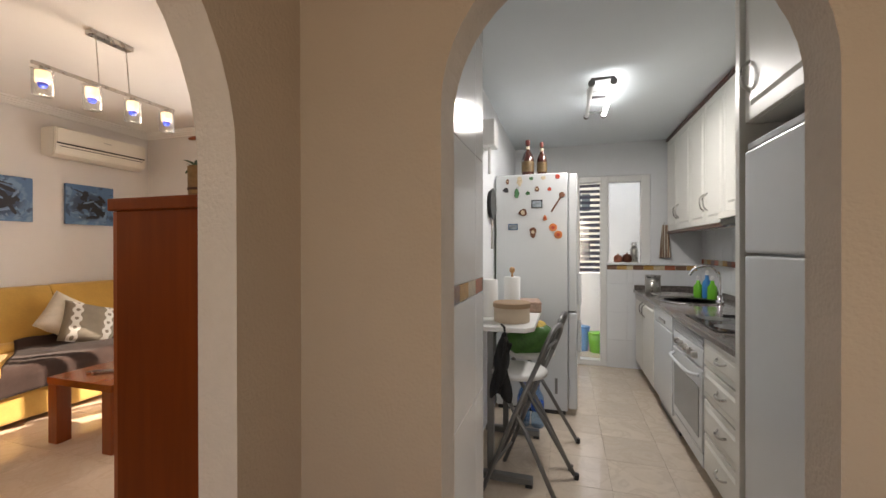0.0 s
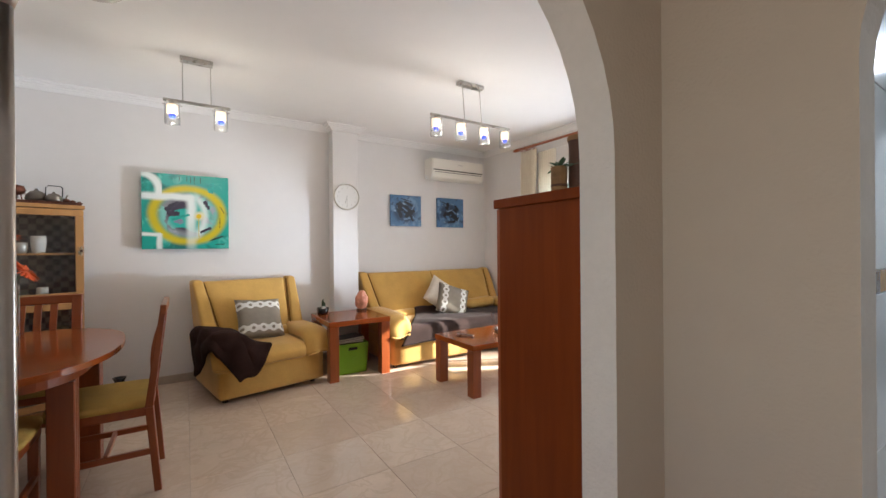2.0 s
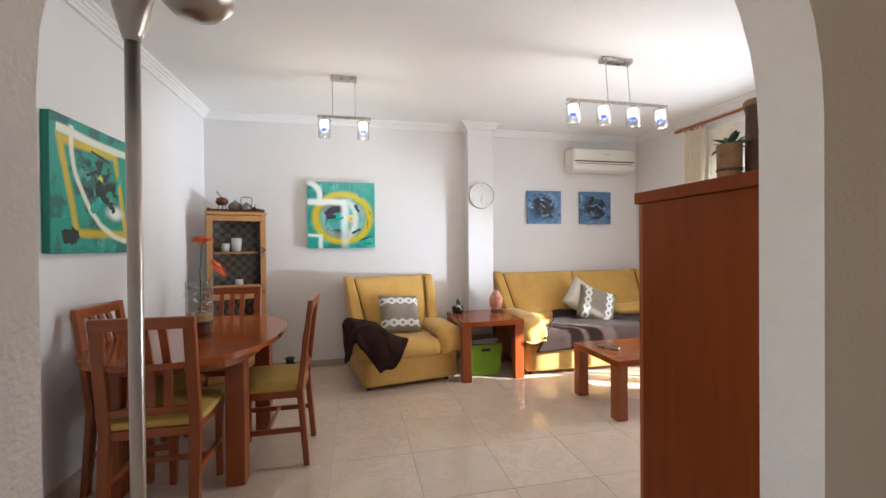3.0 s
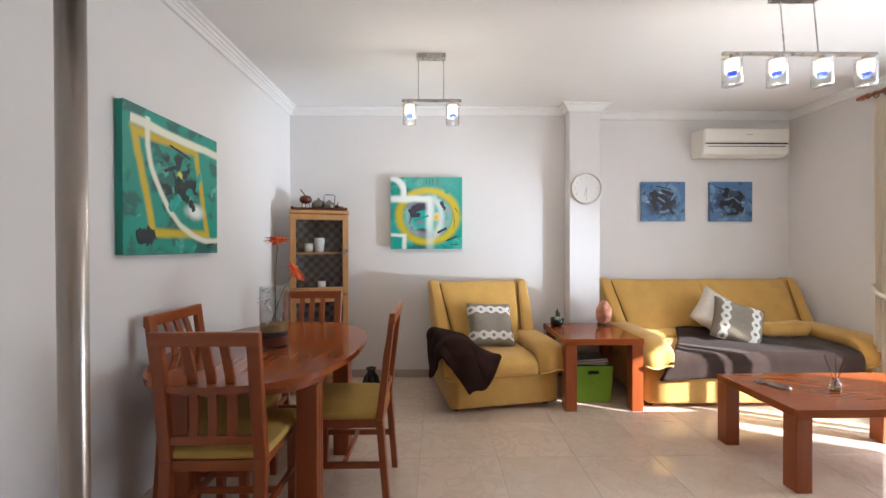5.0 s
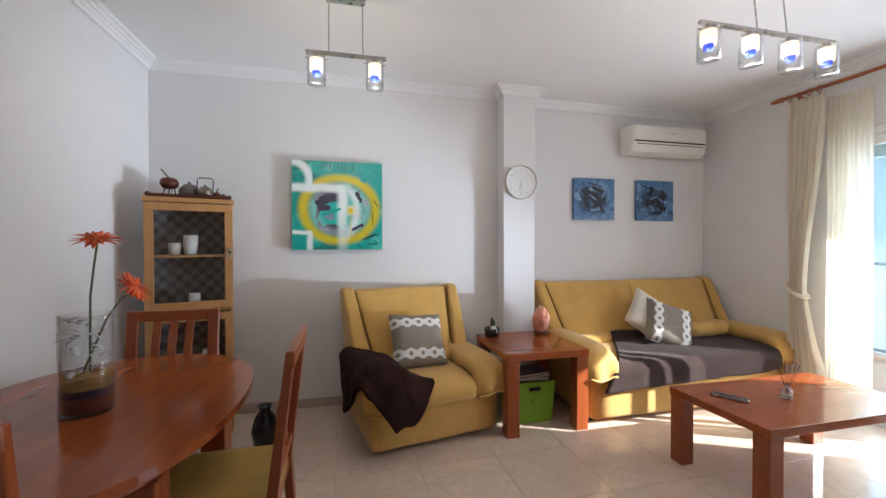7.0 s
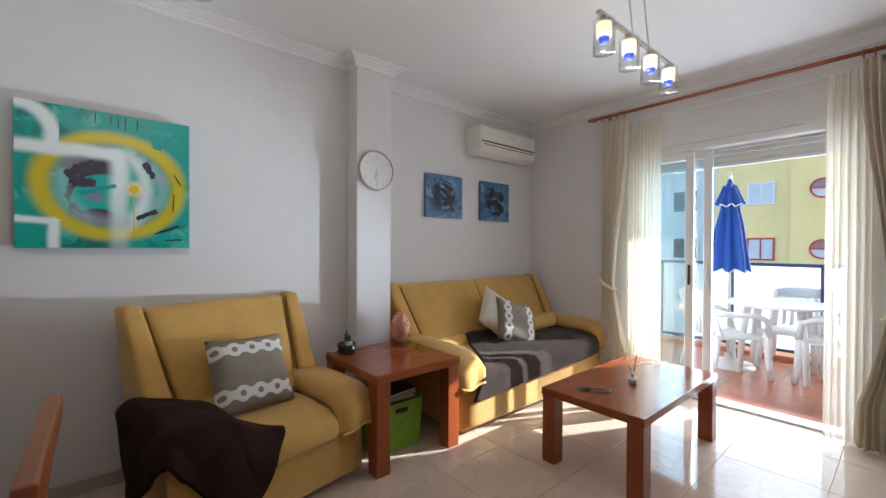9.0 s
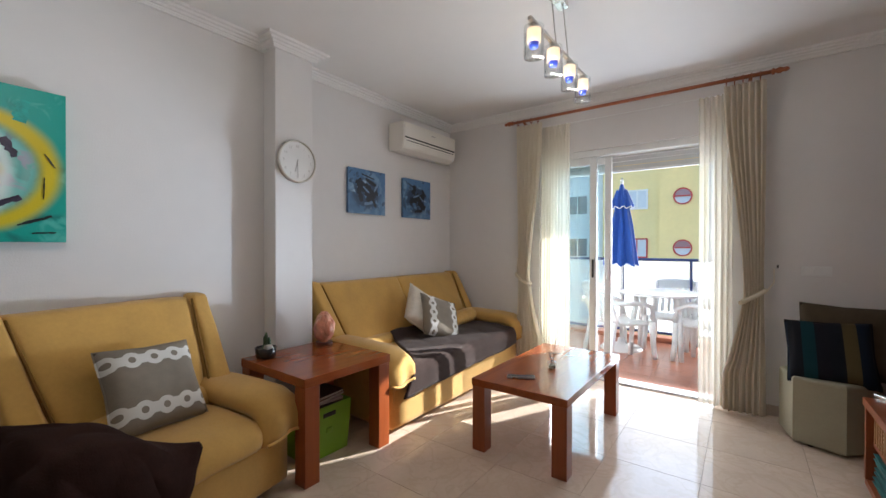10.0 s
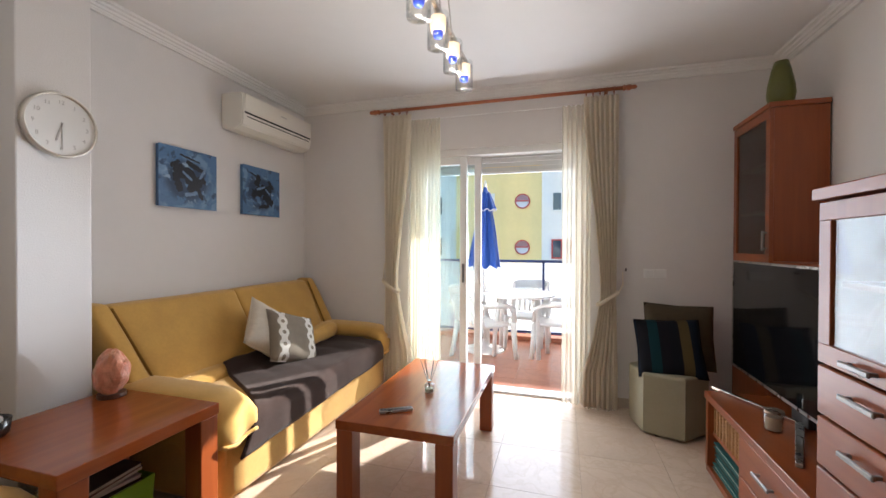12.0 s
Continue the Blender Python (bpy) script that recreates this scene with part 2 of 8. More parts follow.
def thing(name, label, category, m=None, group=""):
    ob = new(name)
    ob.empty_display_size = 0.1
    if m is not None:
        ob.matrix_basis = m
    return tagged(ob, label, category, group)


def box(x0, x1, y0, y1, z0, z1, bevel=0.0, seg=2, bm=None):
    bm = bm or bmesh.new()
    vs = [bm.verts.new((x, y, z)) for x in (x0, x1) for y in (y0, y1) for z in (z0, z1)]
    fs = [bm.faces.new([vs[i] for i in f]) for f in ((0, 1, 3, 2), (4, 6, 7, 5), (0, 4, 5, 1), (2, 3, 7, 6), (0, 2, 6, 4), (1, 5, 7, 3))]
    if bevel:
        es = {e for f in fs for e in f.edges}
        bmesh.ops.bevel(bm, geom=list(es), offset=bevel, segments=seg, affect="EDGES", profile=0.5)
    return bm


def lathe(rows, n=24, bm=None, at=(0, 0, 0), m=None):
    """A turned shape from (radius, height) rows; ends are closed."""
    bm = bm or bmesh.new()
    m = m or Matrix.Translation(at)
    rings = []
    for r, z in rows:
        rings.append([bm.verts.new(m @ Vector((max(r, 1e-4) * math.cos(2 * math.pi * i / n), max(r, 1e-4) * math.sin(2 * math.pi * i / n), z))) for i in range(n)])
    for a, b in zip(rings, rings[1:]):
        for i in range(n):
            bm.faces.new((a[i], a[(i + 1) % n], b[(i + 1) % n], b[i]))
    bm.faces.new(list(reversed(rings[0])))
    bm.faces.new(rings[-1])
    return bm


def tube(points, r, n=10, bm=None, taper=1.0):
    """A round bar along points."""
    bm = bm or bmesh.new()
    pts = [Vector(p) for p in points]
    rings = []
    up = Vector((0.12, 0.31, 0.94)).normalized()
    for i, p in enumerate(pts):
        d = (pts[min(i + 1, len(pts) - 1)] - pts[max(i - 1, 0)]).normalized()
        a = d.cross(up)
        if a.length < 0.1:
            a = d.cross(Vector((1, 0, 0)))
        a.normalize()
        b = d.cross(a)
        k = r * (1 + (taper - 1) * i / max(1, len(pts) - 1))
        rings.append([bm.verts.new(p + k * (math.cos(2 * math.pi * j / n) * a + math.sin(2 * math.pi * j / n) * b)) for j in range(n)])
    for a, b in zip(rings, rings[1:]):
        for j in range(n):
            bm.faces.new((a[j], a[(j + 1) % n], b[(j + 1) % n], b[j]))
    bm.faces.new(list(reversed(rings[0])))
    bm.faces.new(rings[-1])
    return bm


def soft(x0, x1, y0, y1, z0, z1, r, n=10, puff=0.0, wob=0.0, seed=0.0, bm=None):
    """An upholstered block: rounded edges, faces that swell and a slight unevenness."""
    bm = bm or bmesh.new()
    c = Vector(((x0 + x1) / 2, (y0 + y1) / 2, (z0 + z1) / 2))
    h = Vector(((x1 - x0) / 2, (y1 - y0) / 2, (z1 - z0) / 2))
    cube = bmesh.new()
    bmesh.ops.create_cube(cube, size=2.0)
    bmesh.ops.subdivide_edges(cube, edges=cube.edges[:], cuts=n, use_grid_fill=True)
    made = {}
    for v in cube.verts:
        u = v.co
        k = [0, 0, 0]
        for i in range(3):
            k[i] = math.copysign(abs(u[i]) ** 0.75, u[i])
        p = Vector((k[0] * h.x, k[1] * h.y, k[2] * h.z))
        inner = Vector([max(-max(h[i] - r, 0), min(max(h[i] - r, 0), p[i])) for i in range(3)])
        d = p - inner
        if d.length > 1e-6:
            p = inner + d.normalized() * min(r, min(h))
        for i in range(3):
            if abs(u[i]) > 0.999:
                j, l = (i + 1) % 3, (i + 2) % 3
                p[i] += math.copysign(puff * (1 - u[j] ** 2) * (1 - u[l] ** 2), u[i])
        if wob:
            p += wob * noise.noise_vector((p + c) * 5.0 + Vector((seed, seed, seed)))
        made[v] = bm.verts.new(c + p)
    for f in cube.faces:
        bm.faces.new([made[v] for v in f.verts])
    cube.free()
    return bm


def hull(points, bevel=0.0, seg=3):
    bm = bmesh.new()
    for p in points:
        bm.verts.new(p)
    res = bmesh.ops.convex_hull(bm, input=bm.verts[:])
    bmesh.ops.delete(bm, geom=[v for v in bm.verts if not v.link_faces], context="VERTS")
    bmesh.ops.dissolve_limit(bm, angle_limit=0.02, verts=bm.verts[:], edges=bm.edges[:])
    if bevel:
        bmesh.ops.bevel(bm, geom=bm.edges[:], offset=bevel, segments=seg, affect="EDGES", profile=0.5)
    return bm


def prism(outline, z0, z1, bevel=0.0, seg=2):
    """An upright prism over an outline of (x, y)."""
    bm = bmesh.new()
    a = [bm.verts.new((x, y, z0)) for x, y in outline]
    b = [bm.verts.new((x, y, z1)) for x, y in outline]
    bm.faces.new(list(reversed(a)))
    top = bm.faces.new(b)
    n = len(a)
    for i in range(n):
        bm.faces.new((a[i], a[(i + 1) % n], b[(i + 1) % n], b[i]))
    if bevel:
        es = [e for e in bm.edges if abs(e.verts[0].co.z - e.verts[1].co.z) < 1e-6]
        bmesh.ops.bevel(bm, geom=es, offset=bevel, segments=seg, affect="EDGES", profile=0.5)
    return bm


def sheet(fn, nu, nv, thick=0.0, bm=None):
    """A cloth from fn(u, v) -> point, u and v in 0..1; thick gives it a second side."""
    bm = bm or bmesh.new()
    g = [[Vector(fn(i / nu, j / nv)) for j in range(nv + 1)] for i in range(nu + 1)]
    top = [[bm.verts.new(p) for p in row] for row in g]
    for i in range(nu):
        for j in range(nv):
            bm.faces.new((top[i][j], top[i + 1][j], top[i + 1][j + 1], top[i][j + 1]))
    if thick:
        bm.normal_update()
        low = [[bm.verts.new(v.co - v.normal * thick) for v in row] for row in top]
        for i in range(nu):
            for j in range(nv):
                bm.faces.new((low[i][j], low[i][j + 1], low[i + 1][j + 1], low[i + 1][j]))
        rim = [(i, 0) for i in range(nu)] + [(nu, j) for j in range(nv)] + [(i, nv) for i in range(nu, 0, -1)] + [(0, j) for j in range(nv, 0, -1)]
        for (a, b), (c, d) in zip(rim, rim[1:] + rim[:1]):
            bm.faces.new((top[a][b], low[a][b], low[c][d], top[c][d]))
    return bm


def structure(name, bm, material, label, category, smooth=False):
    return tagged(part(name, bm, material, None, "", smooth), label, category, "", "structure")


# ---- the setting ----
YS, YN, XE, XC = -1.50, 3.54, -0.64, -0.54     # living room: south, north, east face, corridor face
XWS, XWN, COL = -4.51, -4.62, -4.37            # west wall: southern and northern part, front of the pillar
CEIL_Z, TOP = 2.63, 2.75
KY0, KY1, KYF, KXW, KXE = 0.875, 0.985, 4.68, -0.46, 1.42


def arch_wall(axis, p0, p1, a0, a1, mid, half, spring, top):
    """A wall slab with a round-headed opening; axis: the way along which the wall runs."""
    outline = [(a0, 0.0), (mid - half, 0.0)]
    for i in range(25):
        w = math.pi * (1 - i / 24)
        outline.append((mid + half * math.cos(w), spring + half * math.sin(w)))
    outline += [(mid + half, 0.0), (a1, 0.0), (a1, top), (a0, top)]
    bm = bmesh.new()
    at = (lambda q, p: (p, q[0], q[1])) if axis == "y" else (lambda q, p: (q[0], p, q[1]))
    f = [bm.verts.new(at(q, p0)) for q in outline]
    b = [bm.verts.new(at(q, p1)) for q in outline]
    bm.faces.new(f)
    bm.faces.new(list(reversed(b)))
    n = len(f)
    for i in range(n):
        bm.faces.new((f[i], f[(i + 1) % n], b[(i + 1) % n], b[i]))
    return bm


def two_sided(ob, faces):
    """Other materials for the faces that a test picks."""
    for m, test in faces:
        ob.data.materials.append(m)
        k = len(ob.data.materials) - 1
        for p in ob.data.polygons:
            if test(p.center, p.normal):
                p.material_index = k
    return ob


w = structure("wall_west_south", box(XWS - 0.15, XWS, YS - 0.15, 1.20, 0, TOP), WALL, "white painted living room wall", "wall")
w = structure("wall_west_north", box(XWN - 0.15, XWN, 1.49, YN + 0.15, 0, TOP), WALL, "white painted wall behind the sofa", "wall")
w = structure("pillar", box(XWN - 0.15, COL, 1.20, 1.49, 0, TOP, 0.006), WALL, "white painted square wall pillar", "pillar")
w = structure("wall_south", box(XWS, XC, YS - 0.15, YS, 0, TOP), WALL, "white painted dining wall", "wall")
# south corridor wall, left open for an added, unseen window
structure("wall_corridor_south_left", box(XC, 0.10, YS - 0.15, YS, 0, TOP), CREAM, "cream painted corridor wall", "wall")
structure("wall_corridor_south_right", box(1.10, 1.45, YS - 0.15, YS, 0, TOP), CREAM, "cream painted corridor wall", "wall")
structure("wall_corridor_south_low", box(0.10, 1.10, YS - 0.15, YS, 0, 0.90), CREAM, "cream painted wall under the added window", "wall")
structure("wall_corridor_south_top", box(0.10, 1.10, YS - 0.15, YS, 2.10, TOP), CREAM, "cream painted wall above the added window", "wall")
w = structure("wall_arch_living", arch_wall("y", XE, XC, YS, KY1, 0.1425, 0.5275, 1.46, TOP), WALL,
              "wall with a round arch between corridor and living room", "wall")
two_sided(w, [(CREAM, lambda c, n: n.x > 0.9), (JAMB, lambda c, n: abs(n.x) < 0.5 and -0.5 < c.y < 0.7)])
w = structure("wall_east", box(XE, KXW, KY1, 5.9, 0, TOP), WALL, "white painted wall behind the wall unit", "wall")
two_sided(w, [(KWALL, lambda c, n: n.x > 0.9)])
w = structure("wall_arch_kitchen", arch_wall("x", KY0, KY1, XC, 1.45, 0.1855, 0.3585, 1.60, TOP), KWALL,
              "wall with a round arch between corridor and kitchen", "wall")
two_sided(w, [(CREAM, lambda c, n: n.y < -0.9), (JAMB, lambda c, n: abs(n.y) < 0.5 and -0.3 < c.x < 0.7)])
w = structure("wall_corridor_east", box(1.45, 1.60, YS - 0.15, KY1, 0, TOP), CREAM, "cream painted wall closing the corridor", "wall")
structure("wall_kitchen_east", box(1.42, 1.60, KY1, 5.9, 0, TOP), KWALL, "white kitchen wall behind the units", "wall")
# north wall round the balcony door
DX0, DX1, DZ = -3.50, -2.00, 2.14
structure("wall_north_west", box(XWN, DX0, YN, YN + 0.15, 0, TOP), WALL, "white painted wall beside the balcony door", "wall")
structure("wall_north_east", box(DX1, XE, YN, YN + 0.15, 0, TOP), WALL, "white painted wall with the light switch", "wall")
structure("wall_lintel", box(DX0, DX1, YN, YN + 0.15, DZ, TOP), WALL, "white wall above the balcony door", "wall")
structure("ceiling", box(XWN - 0.15, XC, YS - 0.15, YN + 0.15, CEIL_Z, CEIL_Z + 0.1), CEIL, "smooth white painted living room ceiling", "ceiling")
structure("ceiling_corridor", box(XC + 0.001, 1.45, YS, KY0, 2.48, 2.58), CEIL, "white corridor ceiling", "ceiling")
structure("ceiling_kitchen", box(KXW, 1.42, KY1, KYF + 0.12, 2.411, 2.51), KCEIL, "white painted kitchen ceiling", "ceiling")


def cornice(name, axis, a0, a1, wall, side, miter0=0, miter1=0):
    """A stepped plaster moulding under the ceiling. side: the way from the wall into the room."""
    prof = [(0, 0), (0.022, 0), (0.024, 0.010), (0.028, 0.013), (0.030, 0.024), (0.040, 0.028), (0.044, 0.042), (0.060, 0.046), (0.064, 0.060), (0.085, 0.064), (0.088, 0.082), (0, 0.082)]
    bm = bmesh.new()
    ends = []
    for a, mi in ((a0, miter0), (a1, miter1)):
        row = []
        for d, z in prof:
            q = a + mi * d
            p = (wall + side * d, q) if axis == "y" else (q, wall + side * d)
            row.append(bm.verts.new((p[0], p[1], CEIL_Z - 0.066 + 0.79 * z)))
        ends.append(row)
    n = len(prof)
    for i in range(n):
        bm.faces.new((ends[0][i], ends[0][(i + 1) % n], ends[1][(i + 1) % n], ends[1][i]))
    bm.faces.new(ends[0])
    bm.faces.new(list(reversed(ends[1])))
    return tagged(part(name, bm, CORNICE), "white stepped plaster cornice under the ceiling", "cornice", "", "structure")


cornice("cornice_south", "x", XWS, XE, YS, 1, 1, -1)
cornice("cornice_west", "y", YS, 1.20, XWS, 1, 1, -1)
cornice("cornice_pillar_side", "x", XWS, COL, 1.20, -1, 1, 1)
cornice("cornice_pillar", "y", 1.20, 1.49, COL, 1, -1, 1)
cornice("cornice_pillar_return", "x", XWN, COL, 1.49, 1, 1, 1)
cornice("cornice_west_north", "y", 1.49, YN, XWN, 1, 1, -1)
cornice("cornice_north", "x", XWN, XE, YN, -1, 1, -1)
cornice("cornice_east", "y", YS, YN, XE, -1, 1, -1)


def skirting(name, x0, x1, y0, y1):
    tagged(part(name, box(x0, x1, y0, y1, 0.0, 0.075, 0.003, 1), SKIRT), "low pinkish stone skirting board", "skirting", "", "structure")


skirting("baseboard_west", XWS, XWS + 0.012, YS + 0.012, 1.20)
skirting("baseboard_south", XWS, XE, YS, YS + 0.012)
skirting("baseboard_pillar", COL, COL + 0.012, 1.20, 1.49)
skirting("baseboard_north", DX1, XE, YN - 0.012, YN)
skirting("baseboard_east", XE - 0.012, XE, KY1, YN - 0.012)

# kitchen shell and the laundry gallery behind it
structure("wall_kitchen_pier", box(KXW, -0.19, KY1, 1.41, 0, 2.41), KWALL, "white tiled kitchen pier beside the arch", "wall")
structure("wall_kitchen_back_left", box(KXW, 0.20, KYF, KYF + 0.12, 0, 2.41), KWALL, "white painted kitchen end wall", "wall")
structure("wall_kitchen_back_top", box(0.20, 1.42, KYF, KYF + 0.12, 2.06, 2.41), KWALL, "white painted wall above the laundry window", "wall")
structure("wall_kitchen_half", box(0.52, 1.42, KYF, KYF + 0.14, 0, 1.10), KWALL, "low white wall under the laundry window", "wall")
structure("wall_kitchen_back_right", box(0.95, 1.42, KYF, KYF + 0.12, 1.10, 2.06), KWALL, "white painted kitchen end wall", "wall")
structure("wall_laundry_back", box(KXW, 1.42, 5.75, 5.9, 0, 0.95), KWALL, "white parapet of the laundry gallery", "wall")
structure("ceiling_laundry", box(KXW, 1.42, KYF + 0.121, 5.9, 2.42, 2.5), KCEIL, "white laundry gallery ceiling", "ceiling")
structure("floor_laundry", box(KXW, 1.42, KYF, 5.9, -0.1, 0.0), KFLOOR, "beige laundry gallery floor", "floor")


# ---- living room: seats ----
# the shade in the crease is put into this seam's darker colour
SEAM_CREASE = mat("mustard_seam_crease_shade", (0.20, 0.105, 0.025), 0.9, spec=0.1, vary=0.1, scale=30)


def loft(sections, bm=None):
    """A closed body through rings of points that all have the same count."""
    bm = bm or bmesh.new()
    rings = [[bm.verts.new(p) for p in ring] for ring in sections]
    n = len(rings[0])
    for a, b in zip(rings, rings[1:]):
        for i in range(n):
            bm.faces.new((a[i], a[(i + 1) % n], b[(i + 1) % n], b[i]))
    bm.faces.new(list(reversed(rings[0])))
    bm.faces.new(rings[-1])
    return bm


def oval(a, b, power, n):
    """Points of a rounded rectangle with half sides a and b."""
    pts = []
    for k in range(n):
        w = 2 * math.pi * (k + 0.5) / n
        c, q = math.cos(w), math.sin(w)
        pts.append((math.copysign(abs(c) ** (2 / power), c) * a, math.copysign(abs(q) ** (2 / power), q) * b))
    return pts


def slab(levels, power=7.0, n=48, wob=0.004, seed=0.0):
    """A padded upright body from (z, x0, x1, y0, y1) levels, its top and bottom rounded off."""
    rings = []
    for z, x0, x1, y0, y1 in levels:
        ring = []
        for a, b in oval((x1 - x0) / 2, (y1 - y0) / 2, power, n):
            p = Vector(((x0 + x1) / 2 + a, (y0 + y1) / 2 + b, z))
            ring.append(p + wob * noise.noise_vector(p * 6 + Vector((seed, 2 * seed, 0))))
        rings.append(ring)
    return loft(rings)


def back_front(hd, z):
    """How far the front of the backrest stands from the seat's middle at a height."""
    return -hd + 0.125 + 0.25 * max(0.0, 0.945 - z) / 0.43


def upholstered(name, w, hd, label, m, cushions=1, arm_top=0.55, seat_top=0.435):
    """A high-backed seat with wings; it faces +x, its footprint is 2 hd deep and w wide."""
    t = thing(name, label, "sofa" if cushions > 1 else "armchair", m)
    part("base", soft(-hd + 0.02, hd + 0.045, -w / 2 + 0.035, w / 2 - 0.035, 0.04, 0.315, 0.02, 8, 0.0, 0.003), YELLOW, t, smooth=True)
    iw = w - 0.36
    for i in range(cushions):
        y0 = -iw / 2 + iw * i / cushions
        cu = soft(-hd + 0.16, hd + 0.075, y0, y0 + iw / cushions, 0.285, seat_top, 0.062, 14, 0.012, 0.010, i)
        for v in cu.verts:
            f = max(0.0, (v.co.x - (hd - 0.20)) / 0.28)
            v.co.z -= 0.030 * f * f
        part("seat_cushion", cu, YELLOW, t, smooth=True)
    part("lumbar_roll", soft(-hd + 0.20, -hd + 0.47, -iw / 2 - 0.01, iw / 2 + 0.01, 0.40, seat_top + 0.075, 0.05, 12, 0.01, 0.012, 5), YELLOW, t, smooth=True)
    for i in range(cushions):
        levels = []
        for k in range(15):
            z = 0.40 + 0.53 * k / 14
            f = (z - 0.40) / 0.55
            half = iw / 2 + 0.005 + 0.085 * f
            ya, yb = -half + 2 * half * i / cushions, -half + 2 * half * (i + 1) / cushions
            puff = 0.022 * math.sin(math.pi * min(1, f * 1.02)) ** 0.7
            levels.append((z, -hd + 0.01, back_front(hd, z) + puff, ya + 0.002, yb - 0.002))
        z, x0, x1, ya, yb = levels[-1]
        levels += [(z + 0.014, x0 + 0.008, x1 - 0.012, ya + 0.006, yb - 0.006), (z + 0.020, x0 + 0.035, x1 - 0.040, ya + 0.03, yb - 0.03)]
        part("back_cushion", slab(levels, 9.0, 72, 0.006, i + 3), YELLOW, t, smooth=True)
    for s in (-1, 1):
        o = s * w / 2
        levels = []
        for k in range(13):
            z = 0.30 + 0.635 * k / 12
            f = max(0.0, (z - 0.40) / 0.55)
            inner = s * (iw / 2 + 0.005 + 0.085 * f)
            outer = o - s * 0.03 + s * 0.035 * f
            levels.append((z, -hd, back_front(hd, z) + 0.018 + 0.03 * (1 - f), min(inner, outer), max(inner, outer)))
        z, x0, x1, ya, yb = levels[-1]
        levels += [(z + 0.018, x0 + 0.006, x1 - 0.010, ya + 0.008, yb - 0.008), (z + 0.027, x0 + 0.03, x1 - 0.035, ya + 0.025, yb - 0.025)]
        part("wing", slab(levels, 5.0, 40, 0.006, 8 + s), YELLOW, t, smooth=True)
        edge = []
        for k in range(12):
            z = 0.46 + 0.475 * k / 11
            f = (z - 0.40) / 0.55
            edge.append((back_front(hd, z) + 0.010 + 0.012 * (1 - f), s * (iw / 2 + 0.004 + 0.085 * f), z))
        part("seam", tube(edge, 0.006, 8), SEAM_CREASE, t, "sewn seam darkened for the crease's shade", smooth=True)
        lo, hi = sorted((o - s * 0.035, o - s * 0.175))
        part("arm_panel", soft(-hd + 0.06, hd + 0.040, lo, hi, 0.05, arm_top - 0.05, 0.022, 8, 0.0, 0.004, s), YELLOW, t, smooth=True)
        # the padded roll on the arm, bent down at the front, with a loose hem
        mid = o - s * 0.095
        way = [(-hd + 0.12, arm_top - 0.070, 0.0), (-hd + 0.30, arm_top - 0.064, 0.0), (0.0, arm_top - 0.060, 0.0), (hd - 0.16, arm_top - 0.064, 0.0), (hd - 0.05, arm_top - 0.070, 12.0), (hd + 0.025, arm_top - 0.100, 38.0), (hd + 0.060, arm_top - 0.145, 68.0), (hd + 0.070, arm_top - 0.20, 84.0), (hd + 0.072, arm_top - 0.235, 90.0)]
        rings = []
        for k, (x, z, bend) in enumerate(way):
            f = k / (len(way) - 1)
            hw, hh = 0.116 + 0.012 * math.sin(math.pi * f), (0.062, 0.066, 0.064, 0.063, 0.06, 0.052, 0.040, 0.028, 0.020)[k]
            ca, sa = math.cos(radians(bend)), math.sin(radians(bend))
            ring = []
            for a, b in oval(hw, hh, 2.6, 32):
                p = Vector((x + sa * b, mid + a, z + ca * b))
                p += 0.008 * noise.noise_vector(p * 9 + Vector((s, 0, 4)))
                if bend > 60:
                    p.x += 0.010 * math.sin(38 * a + 3 * s)
                    p.z += 0.012 * math.sin(23 * a + s)
                ring.append(p)
            rings.append(ring)
        part("armrest", loft(rings), YELLOW, t, smooth=True)
        hem_line = [(hd + 0.094 + 0.008 * math.sin(38 * a + 3 * s), mid + a, arm_top - 0.228 + 0.012 * math.sin(23 * a + s)) for a in (-0.105 + 0.021 * k for k in range(11))]
        part("arm_hem", tube(hem_line, 0.009, 8), YELLOW, t, smooth=True)
        for x in (-hd + 0.10, hd - 0.06):
            part("foot", lathe([(0.022, 0.0), (0.028, 0.05)], 12, at=(x, s * (w / 2 - 0.10), 0)), BLACKPLASTIC, t, "short black foot")
    part("back_frame", soft(-hd - 0.005, -hd + 0.09, -w / 2 + 0.05, w / 2 - 0.05, 0.28, 0.935, 0.035, 8, 0.0, 0.004), YELLOW, t, smooth=True)
    return t


sofa = upholstered("sofa", 1.93, 0.45, "long mustard velour sofa with winged back against the wall", pose(-4.165, 2.52, 0), 2, 0.575, 0.445)
armchair = upholstered("armchair", 0.95, 0.40, "mustard velour winged armchair with a dropped blanket", pose(-4.093, 0.385, 0, 0, 0, 11), 1, 0.525, 0.425)


